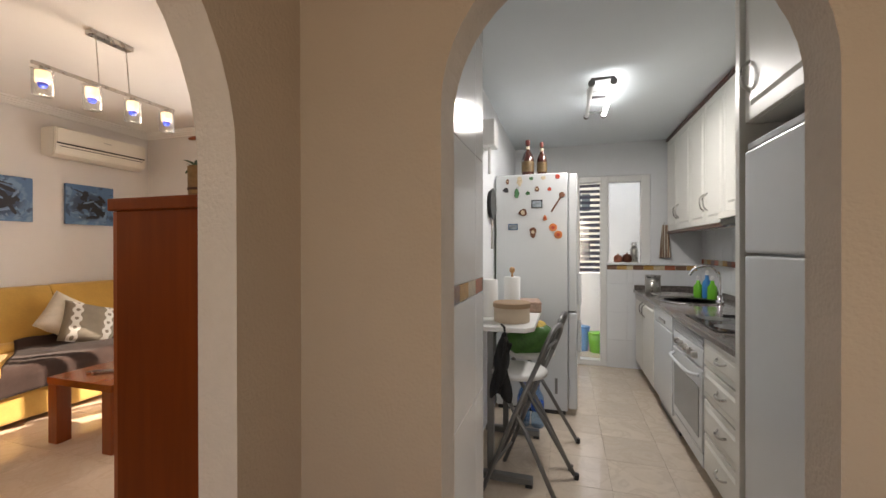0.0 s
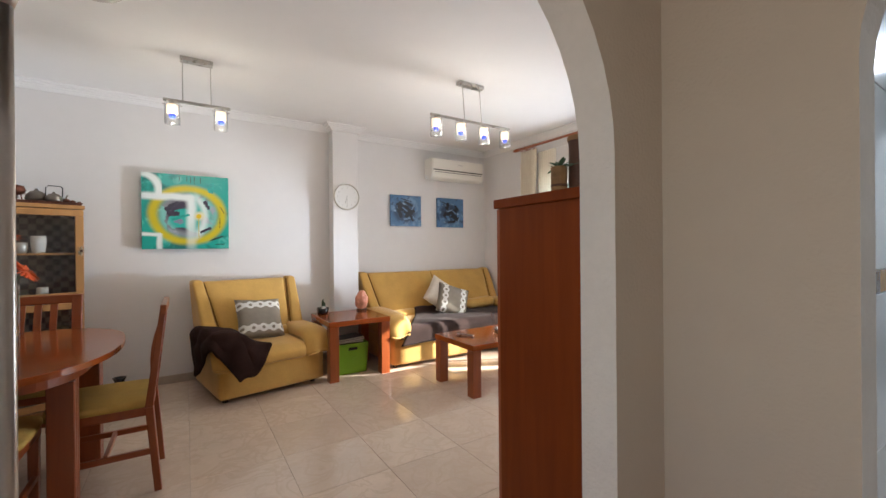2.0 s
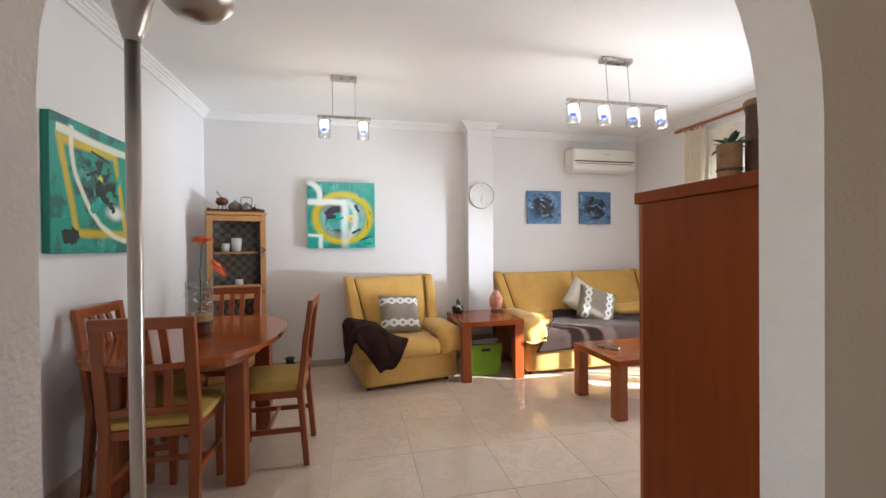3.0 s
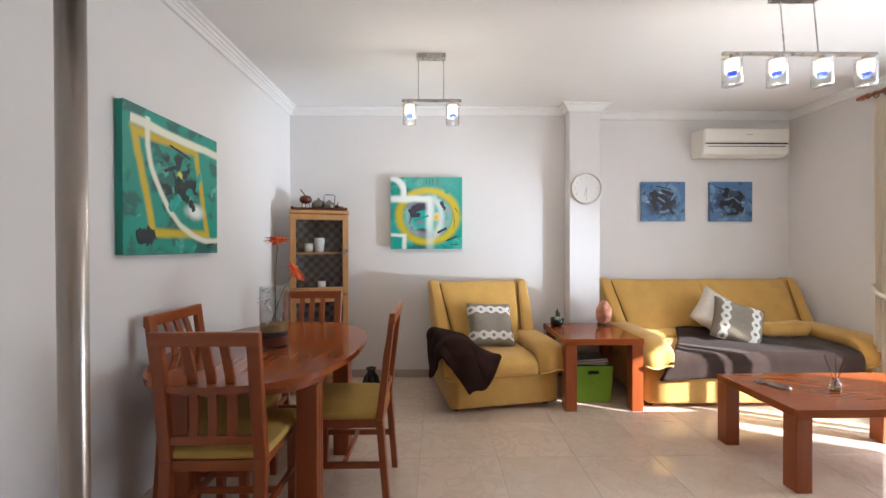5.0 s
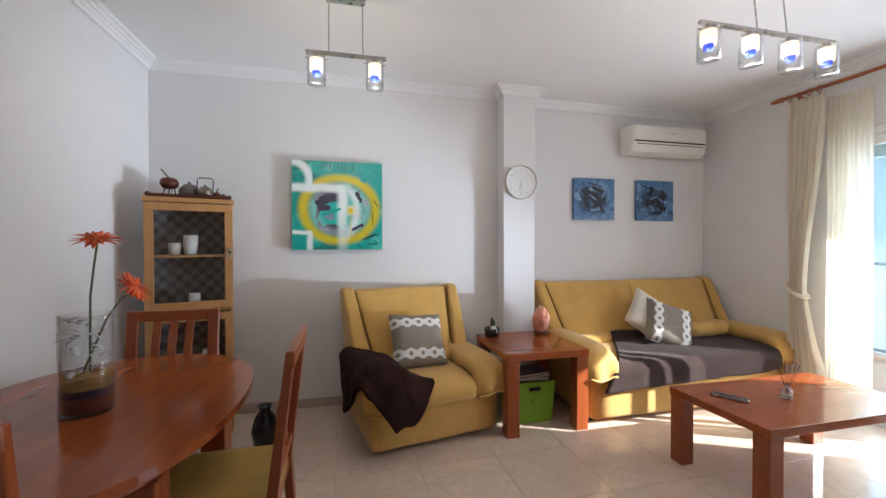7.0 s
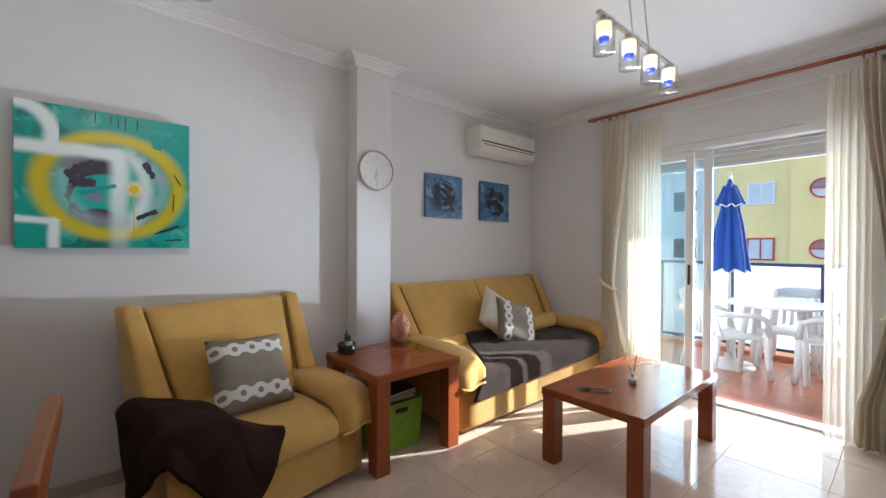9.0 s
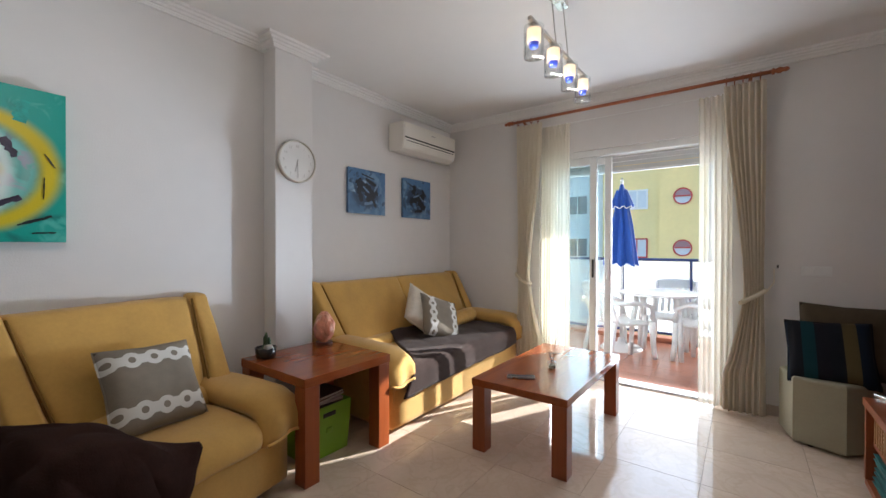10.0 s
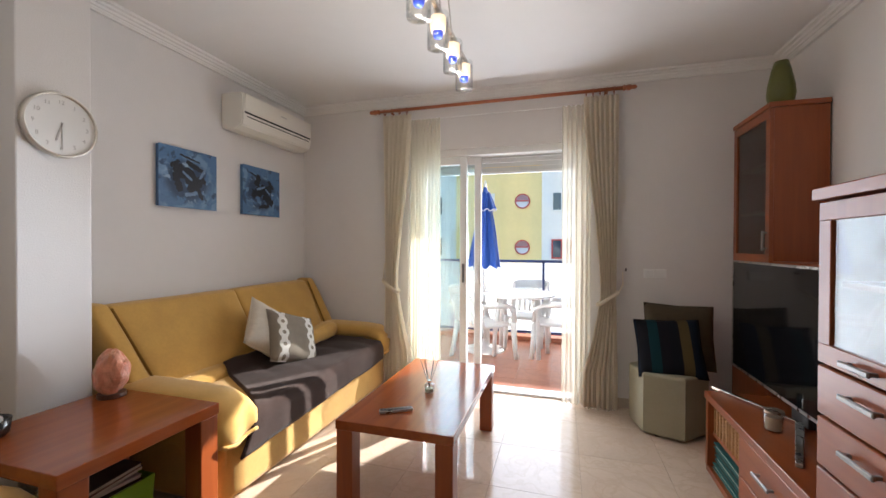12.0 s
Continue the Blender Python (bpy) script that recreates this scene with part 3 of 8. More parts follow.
def ring_pattern(name, ground, pale):
    """Woven cloth with two chains of pale eyelets."""
    m = mat(name, ground, 0.9, spec=0.1, vary=0.08, scale=20, bump=0.4, bump_scale=250)
    nt = m.node_tree
    b = nt.nodes["Principled BSDF"]
    old = b.inputs["Base Color"].links[0].from_socket
    co = nt.nodes.new("ShaderNodeTexCoord")
    sep = nt.nodes.new("ShaderNodeSeparateXYZ")
    nt.links.new(co.outputs["Object"], sep.inputs[0])

    def op(kind, a, b2=None, c=None):
        n = nt.nodes.new("ShaderNodeMath")
        n.operation = kind
        for i, v in enumerate((a, b2, c)):
            if v is None:
                continue
            if isinstance(v, (int, float)):
                n.inputs[i].default_value = v
            else:
                nt.links.new(v, n.inputs[i])
        return n.outputs[0]
    u = op("SUBTRACT", op("FRACT", op("MULTIPLY_ADD", sep.outputs["X"], 11.5, 10.5)), 0.5)
    va = op("SUBTRACT", op("ABSOLUTE", sep.outputs["Y"]), 0.115)
    v = op("MULTIPLY", va, 11.5)
    d = op("SQRT", op("ADD", op("MULTIPLY", u, u), op("MULTIPLY", v, v)))
    outer = op("LESS_THAN", d, 0.44)
    link = op("MULTIPLY", op("LESS_THAN", op("ABSOLUTE", v), 0.26), op("GREATER_THAN", op("ABSOLUTE", u), 0.28))
    hole = op("GREATER_THAN", d, 0.17)
    f = op("MULTIPLY", op("MAXIMUM", outer, link), hole)
    mix = nt.nodes.new("ShaderNodeMix")
    mix.data_type = "RGBA"
    nt.links.new(f, mix.inputs["Factor"])
    nt.links.new(old, mix.inputs["A"])
    mix.inputs["B"].default_value = (*pale, 1)
    nt.links.new(mix.outputs["Result"], b.inputs["Base Color"])
    return m


EYELET = ring_pattern("taupe_eyelet_cloth", (0.26, 0.225, 0.18), (0.72, 0.70, 0.66))
OATMEAL = mat("oatmeal_linen", (0.62, 0.56, 0.47), 0.9, spec=0.1, vary=0.07, scale=25, bump=0.4, bump_scale=260)
OLIVE = mat("dark_olive_cloth", (0.085, 0.065, 0.042), 0.9, spec=0.1, vary=0.12, scale=18, bump=0.4, bump_scale=260)


def striped_cloth(name, cols, scale):
    m = mat(name, cols[0], 0.9, spec=0.1, vary=0)
    nt = m.node_tree
    co, sep = nt.nodes.new("ShaderNodeTexCoord"), nt.nodes.new("ShaderNodeSeparateXYZ")
    mul, fr, ramp = nt.nodes.new("ShaderNodeMath"), nt.nodes.new("ShaderNodeMath"), nt.nodes.new("ShaderNodeValToRGB")
    mul.operation, fr.operation = "MULTIPLY_ADD", "FRACT"
    mul.inputs[1].default_value, mul.inputs[2].default_value = scale, 10.0
    ramp.color_ramp.interpolation = "CONSTANT"
    while len(ramp.color_ramp.elements) < len(cols):
        ramp.color_ramp.elements.new(0.5)
    for i, c in enumerate(cols):
        ramp.color_ramp.elements[i].position, ramp.color_ramp.elements[i].color = i / len(cols), (*c, 1)
    nt.links.new(co.outputs["Object"], sep.inputs[0])
    nt.links.new(sep.outputs["X"], mul.inputs[0])
    nt.links.new(mul.outputs[0], fr.inputs[0])
    nt.links.new(fr.outputs[0], ramp.inputs[0])
    nt.links.new(ramp.outputs[0], nt.nodes["Principled BSDF"].inputs["Base Color"])
    return m


STRIPED = striped_cloth("dark_striped_cloth", [(0.012, 0.014, 0.02), (0.10, 0.075, 0.035), (0.013, 0.02, 0.034), (0.014, 0.015, 0.02), (0.012, 0.045, 0.055), (0.014, 0.014, 0.02)], 2.6)


def pillow(name, size, thick, material, label, m, seed=0):
    """A square scatter cushion in its local x-y plane."""
    t = thing(name, label, "cushion", m)
    bm = bmesh.new()
    n = 18
    rows = {}
    for s in (1, -1):
        for i in range(n + 1):
            for j in range(n + 1):
                u, v = 2 * i / n - 1, 2 * j / n - 1
                if s < 0 and (abs(u) == 1 or abs(v) == 1):
                    rows[s, i, j] = rows[1, i, j]
                    continue
                z = s * thick / 2 * ((1 - u ** 4) * (1 - v ** 4)) ** 0.55
                pin = 1 - 0.07 * ((1 - u * u) + (1 - v * v)) * max(abs(u), abs(v)) ** 3 * 0.9
                p = Vector((u * size / 2 * pin, v * size / 2 * pin, z))
                p += 0.006 * noise.noise_vector(p * 12 + Vector((seed, 3 * seed, 1)))
                rows[s, i, j] = bm.verts.new(p)
    for s in (1, -1):
        for i in range(n):
            for j in range(n):
                bm.faces.new((rows[s, i, j], rows[s, i + 1, j], rows[s, i + 1, j + 1], rows[s, i, j + 1]))
    part("cover", bm, material, t, smooth=True)
    loop = [(x * size / 2 * 0.985, y * size / 2 * 0.985, 0) for x, y in ((-1, -1), (0, -0.945), (1, -1), (0.945, 0), (1, 1), (0, 0.945), (-1, 1), (-0.945, 0), (-1, -1))]
    part("piping", tube(loop, 0.004, 6), material, t, smooth=True)
    return t


def standing(x, y, z, facing, lean, spin=0):
    """The pose of a cushion that stands on its edge, facing a heading, leaning back."""
    return pose(x, y, z, 0, 0, facing) @ pose(0, 0, 0, 0, 90 - lean, 0) @ pose(0, 0, 0, 0, 0, 90 + spin)


pillow("cushion", 0.40, 0.14, EYELET, "taupe cushion with white eyelet chains on the armchair", standing(-4.015, 0.395, 0.605, 12, 33, -4), 1)
pillow("cushion", 0.40, 0.13, EYELET, "taupe cushion with white eyelet chains on the sofa", standing(-4.005, 2.545, 0.610, -6, 32, 68), 2)
pillow("cushion", 0.40, 0.13, OATMEAL, "plain oatmeal cushion propped on the sofa", standing(-4.135, 2.47, 0.665, 4, 29, 48), 3)


def sofa_blanket(u, v):
    # u along the sofa, v from the back over the front edge; the far end lies square, the near end slants
    run = -0.03 + 0.66 * v * (1.06 - 0.06 * u)
    y = (-0.40 - 0.46 * v ** 1.2) * (1 - u) + 0.735 * u
    front = 0.515
    over = max(0.0, run - front)
    x = min(run, front) + min(0.022, over * 0.5)
    z = 0.462 - 0.03 * max(0.0, (run - 0.25) / 0.28) ** 2 - over * 0.97 + 0.075 / (1 + math.exp((run - 0.02) * 60))
    ripple = 0.006 * math.sin(11 * u + 3 * v) + 0.004 * math.sin(27 * u - 7 * v)
    p = Vector((-4.165 + x + 0.4 * abs(ripple) * (over > 0), 2.52 + y, z + abs(ripple)))
    return p + 0.005 * noise.noise_vector(p * 7)


t = thing("sofa_throw", "dark plum brown throw spread over the sofa seat", "blanket")
part("cloth", sheet(sofa_blanket, 64, 40, 0.008), mat("plum_brown_fleece", (0.040, 0.024, 0.020), 0.95, spec=0.1, vary=0.2, scale=8, bump=0.5, bump_scale=220, sheen=0.08), t, smooth=True)


def chair_blanket(u, v):
    # a folded blanket laid slantwise: from the arm over the seat, down the front and down the outside
    a, b, c, d = (-0.10, -0.56), (0.50, -0.06), (0.86, -0.33), (0.16, -0.86)
    px = (1 - u) * ((1 - v) * a[0] + v * d[0]) + u * ((1 - v) * b[0] + v * c[0])
    py = (1 - u) * ((1 - v) * a[1] + v * d[1]) + u * ((1 - v) * b[1] + v * c[1])
    arm = 1.0 / (1.0 + math.exp((py + 0.245) * 34))
    front = 0.505
    ox, oy = max(0.0, px - front), max(0.0, -0.485 - py)
    z = 0.455 + 0.105 * arm - 0.03 * max(0.0, (px - 0.2) / 0.3) ** 2 * (1 - arm)
    drop = math.sqrt(ox * ox + oy * oy)
    x = min(px, front) + 0.045 * min(1.0, ox / 0.08) + 0.06 * ox
    y = max(py, -0.485) - 0.03 * min(1.0, oy / 0.06) - 0.04 * oy
    fold = 0.016 * math.sin(8 * u + 5 * v) + 0.010 * math.sin(19 * u - 7 * v)
    p = Vector((x + 0.7 * abs(fold) * (ox > 0), y - 0.6 * abs(fold) * (oy > 0), z + 0.012 - drop + 0.5 * abs(fold)))
    p += 0.008 * noise.noise_vector(p * 6)
    return pose(-4.093, 0.385, 0, 0, 0, 11) @ p


t = thing("armchair_throw", "dark brown fleece blanket thrown over the armchair arm", "blanket")
part("cloth", sheet(chair_blanket, 48, 48, 0.014), BROWNFAB, t, smooth=True)


def hem(t, fn, material, n=40):
    """A sewn border along the cloth's edge."""
    for a, b in (((0, 0), (1, 0)), ((1, 0), (1, 1)), ((1, 1), (0, 1)), ((0, 1), (0, 0))):
        pts = [fn(a[0] + (b[0] - a[0]) * k / n, a[1] + (b[1] - a[1]) * k / n) for k in range(n + 1)]
        part("hem", tube(pts, 0.006, 6), material, t, smooth=True)


hem(bpy.data.objects["sofa_throw"], sofa_blanket, MATS["plum_brown_fleece"])
hem(bpy.data.objects["armchair_throw"], chair_blanket, BROWNFAB)
t = thing("bolster", "rolled mustard velour bolster on the sofa", "cushion")
part("cover", soft(-4.19, -4.05, 2.82, 3.27, 0.465, 0.595, 0.06, 12, 0.008, 0.014, 9), YELLOW, t, smooth=True)
part("end_cap", lathe([(0.05, 0), (0.055, 0.01), (0.03, 0.02)], 16, m=pose(-4.12, 2.824, 0.530, 90, 0, 0)), YELLOW, t, smooth=True)


# ---- tables ----
def leg_table(name, label, x0, x1, y0, y1, h, top, leg, wood_top, wood_leg):
    cx, cy = (x0 + x1) / 2, (y0 + y1) / 2
    hx, hy = (x1 - x0) / 2, (y1 - y0) / 2
    t = thing(name, label, "table", pose(cx, cy, 0))
    part("tabletop", box(-hx, hx, -hy, hy, h - top, h, 0.004), wood_top, t)
    for sx in (-1, 1):
        for sy in (-1, 1):
            a, b = sx * (hx - 0.004), sy * (hy - 0.004)
            part("leg", box(min(a, a - sx * leg), max(a, a - sx * leg), min(b, b - sy * leg), max(b, b - sy * leg), 0, h - top, 0.004), wood_leg, t)
    return t


leg_table("side_table", "square cherry wood side table with thick legs", -4.28, -3.635, 0.925, 1.54, 0.565, 0.05, 0.09, LACQUER_Y, CHERRY)
leg_table("coffee_table", "low rectangular cherry wood coffee table", -3.19, -2.595, 1.79, 2.905, 0.437, 0.045, 0.085, LACQUER_Y, CHERRY)


def super_outline(a, b, n, k):
    pts = []
    for i in range(k):
        w = 2 * math.pi * i / k
        c, s = math.cos(w), math.sin(w)
        pts.append((math.copysign(abs(c) ** (2 / n), c) * a, math.copysign(abs(s) ** (2 / n), s) * b))
    return pts


t = thing("dining_table", "oval cherry wood dining table with fluted square legs", "table", pose(-2.75, -0.945, 0))
part("tabletop", prism(super_outline(0.66, 0.475, 2.35, 72), 0.722, 0.75, 0.008, 3), LACQUER_X, t)
part("apron", prism(super_outline(0.50, 0.36, 3.2, 48), 0.655, 0.721), CHERRY_X, t)
for sx in (-1, 1):
    for sy in (-1, 1):
        g = bmesh.new()
        for k in range(3):
            box(sx * 0.32 - 0.048 + k * 0.034, sx * 0.32 - 0.048 + k * 0.034 + 0.030, sy * 0.29 - 0.048, sy * 0.29 + 0.048, 0, 0.655, 0.004, 1, g)
        box(sx * 0.32 - 0.044, sx * 0.32 + 0.044, sy * 0.29 - 0.044, sy * 0.29 + 0.044, 0.002, 0.654, 0, 1, g)
        part("leg", g, CHERRY, t)


def dining_chair():
    """Faces +x; back posts rake a little backwards."""
    t = thing("dining_chair", "cherry wood dining chair with slatted back and yellow seat", "chair", None, "chairs round the dining table")
    part("seat_frame", box(-0.20, 0.20, -0.195, 0.195, 0.395, 0.44, 0.005), CHERRY_Y, t)
    part("seat_cushion", soft(-0.19, 0.215, -0.20, 0.20, 0.43, 0.49, 0.028, 8, 0.014), SEATFAB, t, smooth=True)
    for s in (-1, 1):
        part("back_post", hull([(-0.19 + dx, s * 0.185 + dy, z) for dx in (-0.018, 0.018) for dy in (-0.024, 0.024) for z in (0.44,)] +
                               [(-0.255 + dx, s * 0.185 + dy, 0.958) for dx in (-0.013, 0.013) for dy in (-0.026, 0.026)] +
                               [(-0.19 + dx, s * 0.185 + dy, 0.44) for dx in (-0.018, 0.018) for dy in (-0.024, 0.024)], 0.003, 1), CHERRY, t)
        part("leg", hull([(-0.19 + dx, s * 0.185 + dy, 0.44) for dx in (-0.018, 0.018) for dy in (-0.024, 0.024)] +
                         [(-0.225 + dx, s * 0.185 + dy, 0.0) for dx in (-0.016, 0.016) for dy in (-0.022, 0.022)], 0.003, 1), CHERRY, t)
        part("leg", hull([(0.178 + dx, s * 0.173 + dy, 0.43) for dx in (-0.02, 0.02) for dy in (-0.02, 0.02)] +
                         [(0.178 + dx, s * 0.173 + dy, 0.0) for dx in (-0.016, 0.016) for dy in (-0.016, 0.016)], 0.003, 1), CHERRY, t)
        part("stretcher", box(-0.20, 0.178, s * 0.178 - 0.010, s * 0.178 + 0.010, 0.19, 0.22, 0.003, 1), CHERRY_X, t)
    part("stretcher", box(-0.02, 0.0, -0.17, 0.17, 0.195, 0.22, 0.003, 1), CHERRY_Y, t)
    rail = bmesh.new()
    box(-0.268, -0.240, -0.212, 0.212, 0.905, 0.960, 0.006, 2, rail)
    part("top_rail", rail, CHERRY_Y, t)
    part("lower_rail", box(-0.212, -0.190, -0.17, 0.17, 0.505, 0.54, 0.003, 1), CHERRY_Y, t)
    for y in (-0.074, 0.0, 0.074):
        pts = []
        for k in range(7):
            f = k / 6
            pts.append((-0.201 - 0.053 * f + 0.026 * math.sin(math.pi * f), f))
        g = bmesh.new()
        rows = []
        for x, f in pts:
            z = 0.535 + 0.375 * f
            rows.append([g.verts.new((x + dx, y + dy, z)) for dx, dy in ((-0.007, -0.017), (0.007, -0.017), (0.007, 0.017), (-0.007, 0.017))])
        for a, b in zip(rows, rows[1:]):
            for i in range(4):
                g.faces.new((a[i], a[(i + 1) % 4], b[(i + 1) % 4], b[i]))
        part("back_slat", g, CHERRY, t)
    return t


ch = dining_chair()
ch.matrix_basis = pose(-2.35, -0.947, 0, 0, 0, 180)
copy_thing(ch, pose(-3.25, -0.97, 0, 0, 0, 0))
copy_thing(ch, pose(-2.715, -0.535, 0, 0, 0, -90))
copy_thing(ch, pose(-2.655, -1.165, 0, 0, 0, 90))


# ---- storage in the living room ----
SATIN = mat("satin_handle_metal", (0.30, 0.29, 0.28), 0.42, metal=1.0, vary=0.05, scale=30)


def handle(parent, x, y, z, length, axis, out):
    """A flat satin bar handle on two feet. out: the way from the front, along x."""
    g = bmesh.new()
    a = length / 2
    lo, hi = sorted((x + out * 0.018, x + out * 0.028))
    if axis == "y":
        box(lo, hi, y - a, y + a, z - 0.008, z + 0.008, 0.003, 1, g)
    else:
        box(lo, hi, y - 0.008, y + 0.008, z - a, z + a, 0.003, 1, g)
    lo, hi = sorted((x, x + out * 0.020))
    for s in (-0.8, 0.8):
        dy, dz = (s * a, 0) if axis == "y" else (0, s * a)
        box(lo, hi, y + dy - 0.005, y + dy + 0.005, z + dz - 0.005, z + dz + 0.005, 0, 1, g)
    return part("handle", g, SATIN, parent, "satin metal handle")


# tall unit with a glass door over drawers
t = thing("tall_cabinet", "tall plain mahogany brown cabinet beside the arch", "cabinet")
BX = -0.652
part("body", box(-1.236, BX, 0.912, 1.212, 0.05, 1.402, 0.002, 1), MAHOG, t)
part("plinth", box(-1.22, BX, 0.915, 1.21, 0, 0.05), MAHOG, t)
part("top_panel", box(-1.262, BX, 0.902, 1.216, 1.402, 1.44, 0.004), MAHOG, t)
part("cabinet_door", box(-1.256, -1.2365, 0.915, 1.21, 0.055, 1.40, 0.002, 1), CHERRY, t)
FX = -1.345
t = thing("wall_unit", "tall cherry wood cabinet with glass door over drawers", "cabinet")
part("side_panel", box(FX, BX, 1.220, 1.243, 0, 1.425, 0.002, 1), MAHOG, t)
part("side_panel", box(FX, BX, 1.612, 1.635, 0, 1.425, 0.002, 1), MAHOG, t)
part("back_panel", box(BX - 0.012, BX, 1.243, 1.612, 0.06, 1.42), MAHOG, t)
part("top_panel", box(FX - 0.03, BX, 1.218, 1.655, 1.43, 1.468, 0.004), CHERRY_Y, t)
part("plinth", box(FX + 0.02, BX, 1.243, 1.612, 0, 0.06), MAHOG, t)
for z in (0.90, 1.16):
    part("shelf", box(FX + 0.03, BX - 0.012, 1.243, 1.612, z, z + 0.018), CHERRY_Y, t)
door = part("glass_door", box(FX - 0.02, FX, 1.222, 1.632, 0.925, 0.985, 0.002, 1), CHERRY_Y, t)
for dz0, dz1, dy0, dy1 in ((1.365, 1.422, 1.222, 1.632), (0.985, 1.365, 1.222, 1.279), (0.985, 1.365, 1.575, 1.632)):
    part("door_frame", box(FX - 0.02, FX, dy0, dy1, dz0, dz1, 0.002, 1), CHERRY, door)
part("pane", box(FX - 0.013, FX - 0.008, 1.279, 1.575, 0.985, 1.365), glass("cabinet_glass", (0.90, 0.92, 0.92), 0.0, 0.035), door)
handle(door, FX - 0.02, 1.43, 0.955, 0.12, "y", -1)
for z0, z1 in ((0.765, 0.915), (0.605, 0.755), (0.445, 0.595), (0.255, 0.435), (0.065, 0.245)):
    d = part("drawer", box(FX - 0.02, FX, 1.222, 1.632, z0, z1, 0.003, 1), CHERRY_Y, t)
    handle(d, FX - 0.02, 1.42, (z0 + z1) / 2 + 0.02, 0.14, "y", -1)

# low television bench
t = thing("tv_bench", "low cherry wood television bench with open bay and two drawers", "cabinet")
part("top_panel", box(-1.365, BX, 1.66, 2.675, 0.43, 0.47, 0.004), CHERRY_Y, t)
part("bottom_panel", box(-1.355, BX, 1.66, 2.665, 0.03, 0.06), CHERRY_Y, t)
part("plinth", box(-1.32, BX, 1.67, 2.655, 0, 0.03), MAHOG, t)
for y0, y1 in ((2.64, 2.668), (2.20, 2.225), (1.66, 1.685)):
    part("side_panel", box(-1.358, BX, y0, y1, 0.06, 0.43, 0.002, 1), CHERRY, t)
part("back_panel", box(BX - 0.012, BX, 1.685, 2.64, 0.06, 0.43), MAHOG, t)
part("shelf", box(-1.33, BX - 0.012, 2.225, 2.64, 0.235, 0.255), CHERRY_Y, t)
for z0, z1 in ((0.065, 0.243), (0.249, 0.427)):
    d = part("drawer", box(-1.362, -1.342, 1.688, 2.197, z0, z1, 0.003, 1), CHERRY_Y, t)
    handle(d, -1.362, 1.96, (z0 + z1) / 2 + 0.01, 0.14, "y", -1)

WICKER = mat("honey_wicker", (0.36, 0.19, 0.07), 0.7, vary=0.25, scale=30)


def basket(y0, y1):
    t = thing("wicker_basket", "small honey wicker basket on the bench shelf", "basket", None, "wicker baskets")
    cx, cy, hx, hy = -1.20, (y0 + y1) / 2, 0.12, (y1 - y0) / 2
    for k in range(7):
        z = 0.262 + 0.019 * k
        pts = [(cx - hx, cy - hy, z), (cx - hx, cy + hy, z), (cx + hx, cy + hy, z), (cx + hx, cy - hy, z), (cx - hx, cy - hy, z)]
        part("strand", tube(pts, 0.010, 6), WICKER, t)
    for k in range(5):
        part("stake", tube([(cx - hx - 0.006, cy - hy + 2 * hy * k / 4, 0.256), (cx - hx - 0.006, cy - hy + 2 * hy * k / 4, 0.392)], 0.007, 6), WICKER, t)
    part("base", box(cx - hx, cx + hx, cy - hy, cy + hy, 0.255, 0.264), WICKER, t)


basket(2.245, 2.42)
basket(2.445, 2.62)
TEAL = mat("teal_book_cloth", (0.03, 0.14, 0.13), 0.6, vary=0.15, scale=20)
TEAL2 = mat("dark_green_book_cloth", (0.025, 0.075, 0.065), 0.6, vary=0.15, scale=20)
PAGES = mat("paper", (0.70, 0.66, 0.58), 0.9, vary=0.08, scale=60)
for k in range(5):
    t = thing("book", "large teal bound book lying in the open bay", "book", None, "books in the bench")
    w = 0.19 - 0.008 * (k % 3)
    z = 0.061 + 0.030 * k
    part("cover", box(-1.335 + 0.01 * (k % 2), -1.06, 2.25, 2.25 + 2 * w, z, z + 0.005), (TEAL, TEAL2)[k % 2], t)
    part("page_block", box(-1.325 + 0.01 * (k % 2), -1.065, 2.255, 2.245 + 2 * w, z + 0.0055, z + 0.0225), PAGES, t)
    part("cover", box(-1.335 + 0.01 * (k % 2), -1.06, 2.25, 2.25 + 2 * w, z + 0.023, z + 0.028), (TEAL, TEAL2)[k % 2], t)

# television
SCREEN = mat("dark_screen", (0.006, 0.006, 0.007), 0.07, vary=0)
t = thing("television", "large flat black television on a silver boomerang foot", "television")
part("panel", box(-1.10, -1.06, 1.86, 3.04, 0.535, 1.195, 0.006), BLACKPLASTIC, t)
part("screen", box(-1.1035, -1.1005, 1.872, 3.028, 0.550, 1.184), SCREEN, t)
g = bmesh.new()
box(-1.106, -1.100, 1.860, 3.040, 1.185, 1.1955, 0, 1, g)
box(-1.106, -1.100, 1.860, 3.040, 0.535, 0.549, 0, 1, g)
box(-1.106, -1.100, 1.860, 1.871, 0.549, 1.185, 0, 1, g)
box(-1.106, -1.100, 3.029, 3.040, 0.549, 1.185, 0, 1, g)
part("bezel", g, STEEL, t, "thin silver bezel")
part("foot", hull([(-1.32, 2.71, z) for z in (0.470, 0.486)] + [(-1.30, 2.73, z) for z in (0.470, 0.486)] + [(-1.09, 2.30, z) for z in (0.470, 0.486)] + [(-1.115, 2.285, z) for z in (0.470, 0.490)], 0.003, 1), CHROME, t, "silver foot")
part("foot", hull([(-1.31, 1.87, z) for z in (0.470, 0.486)] + [(-1.29, 1.86, z) for z in (0.470, 0.486)] + [(-1.09, 2.27, z) for z in (0.470, 0.486)] + [(-1.115, 2.295, z) for z in (0.470, 0.490)], 0.003, 1), STEEL, t, "silver foot")
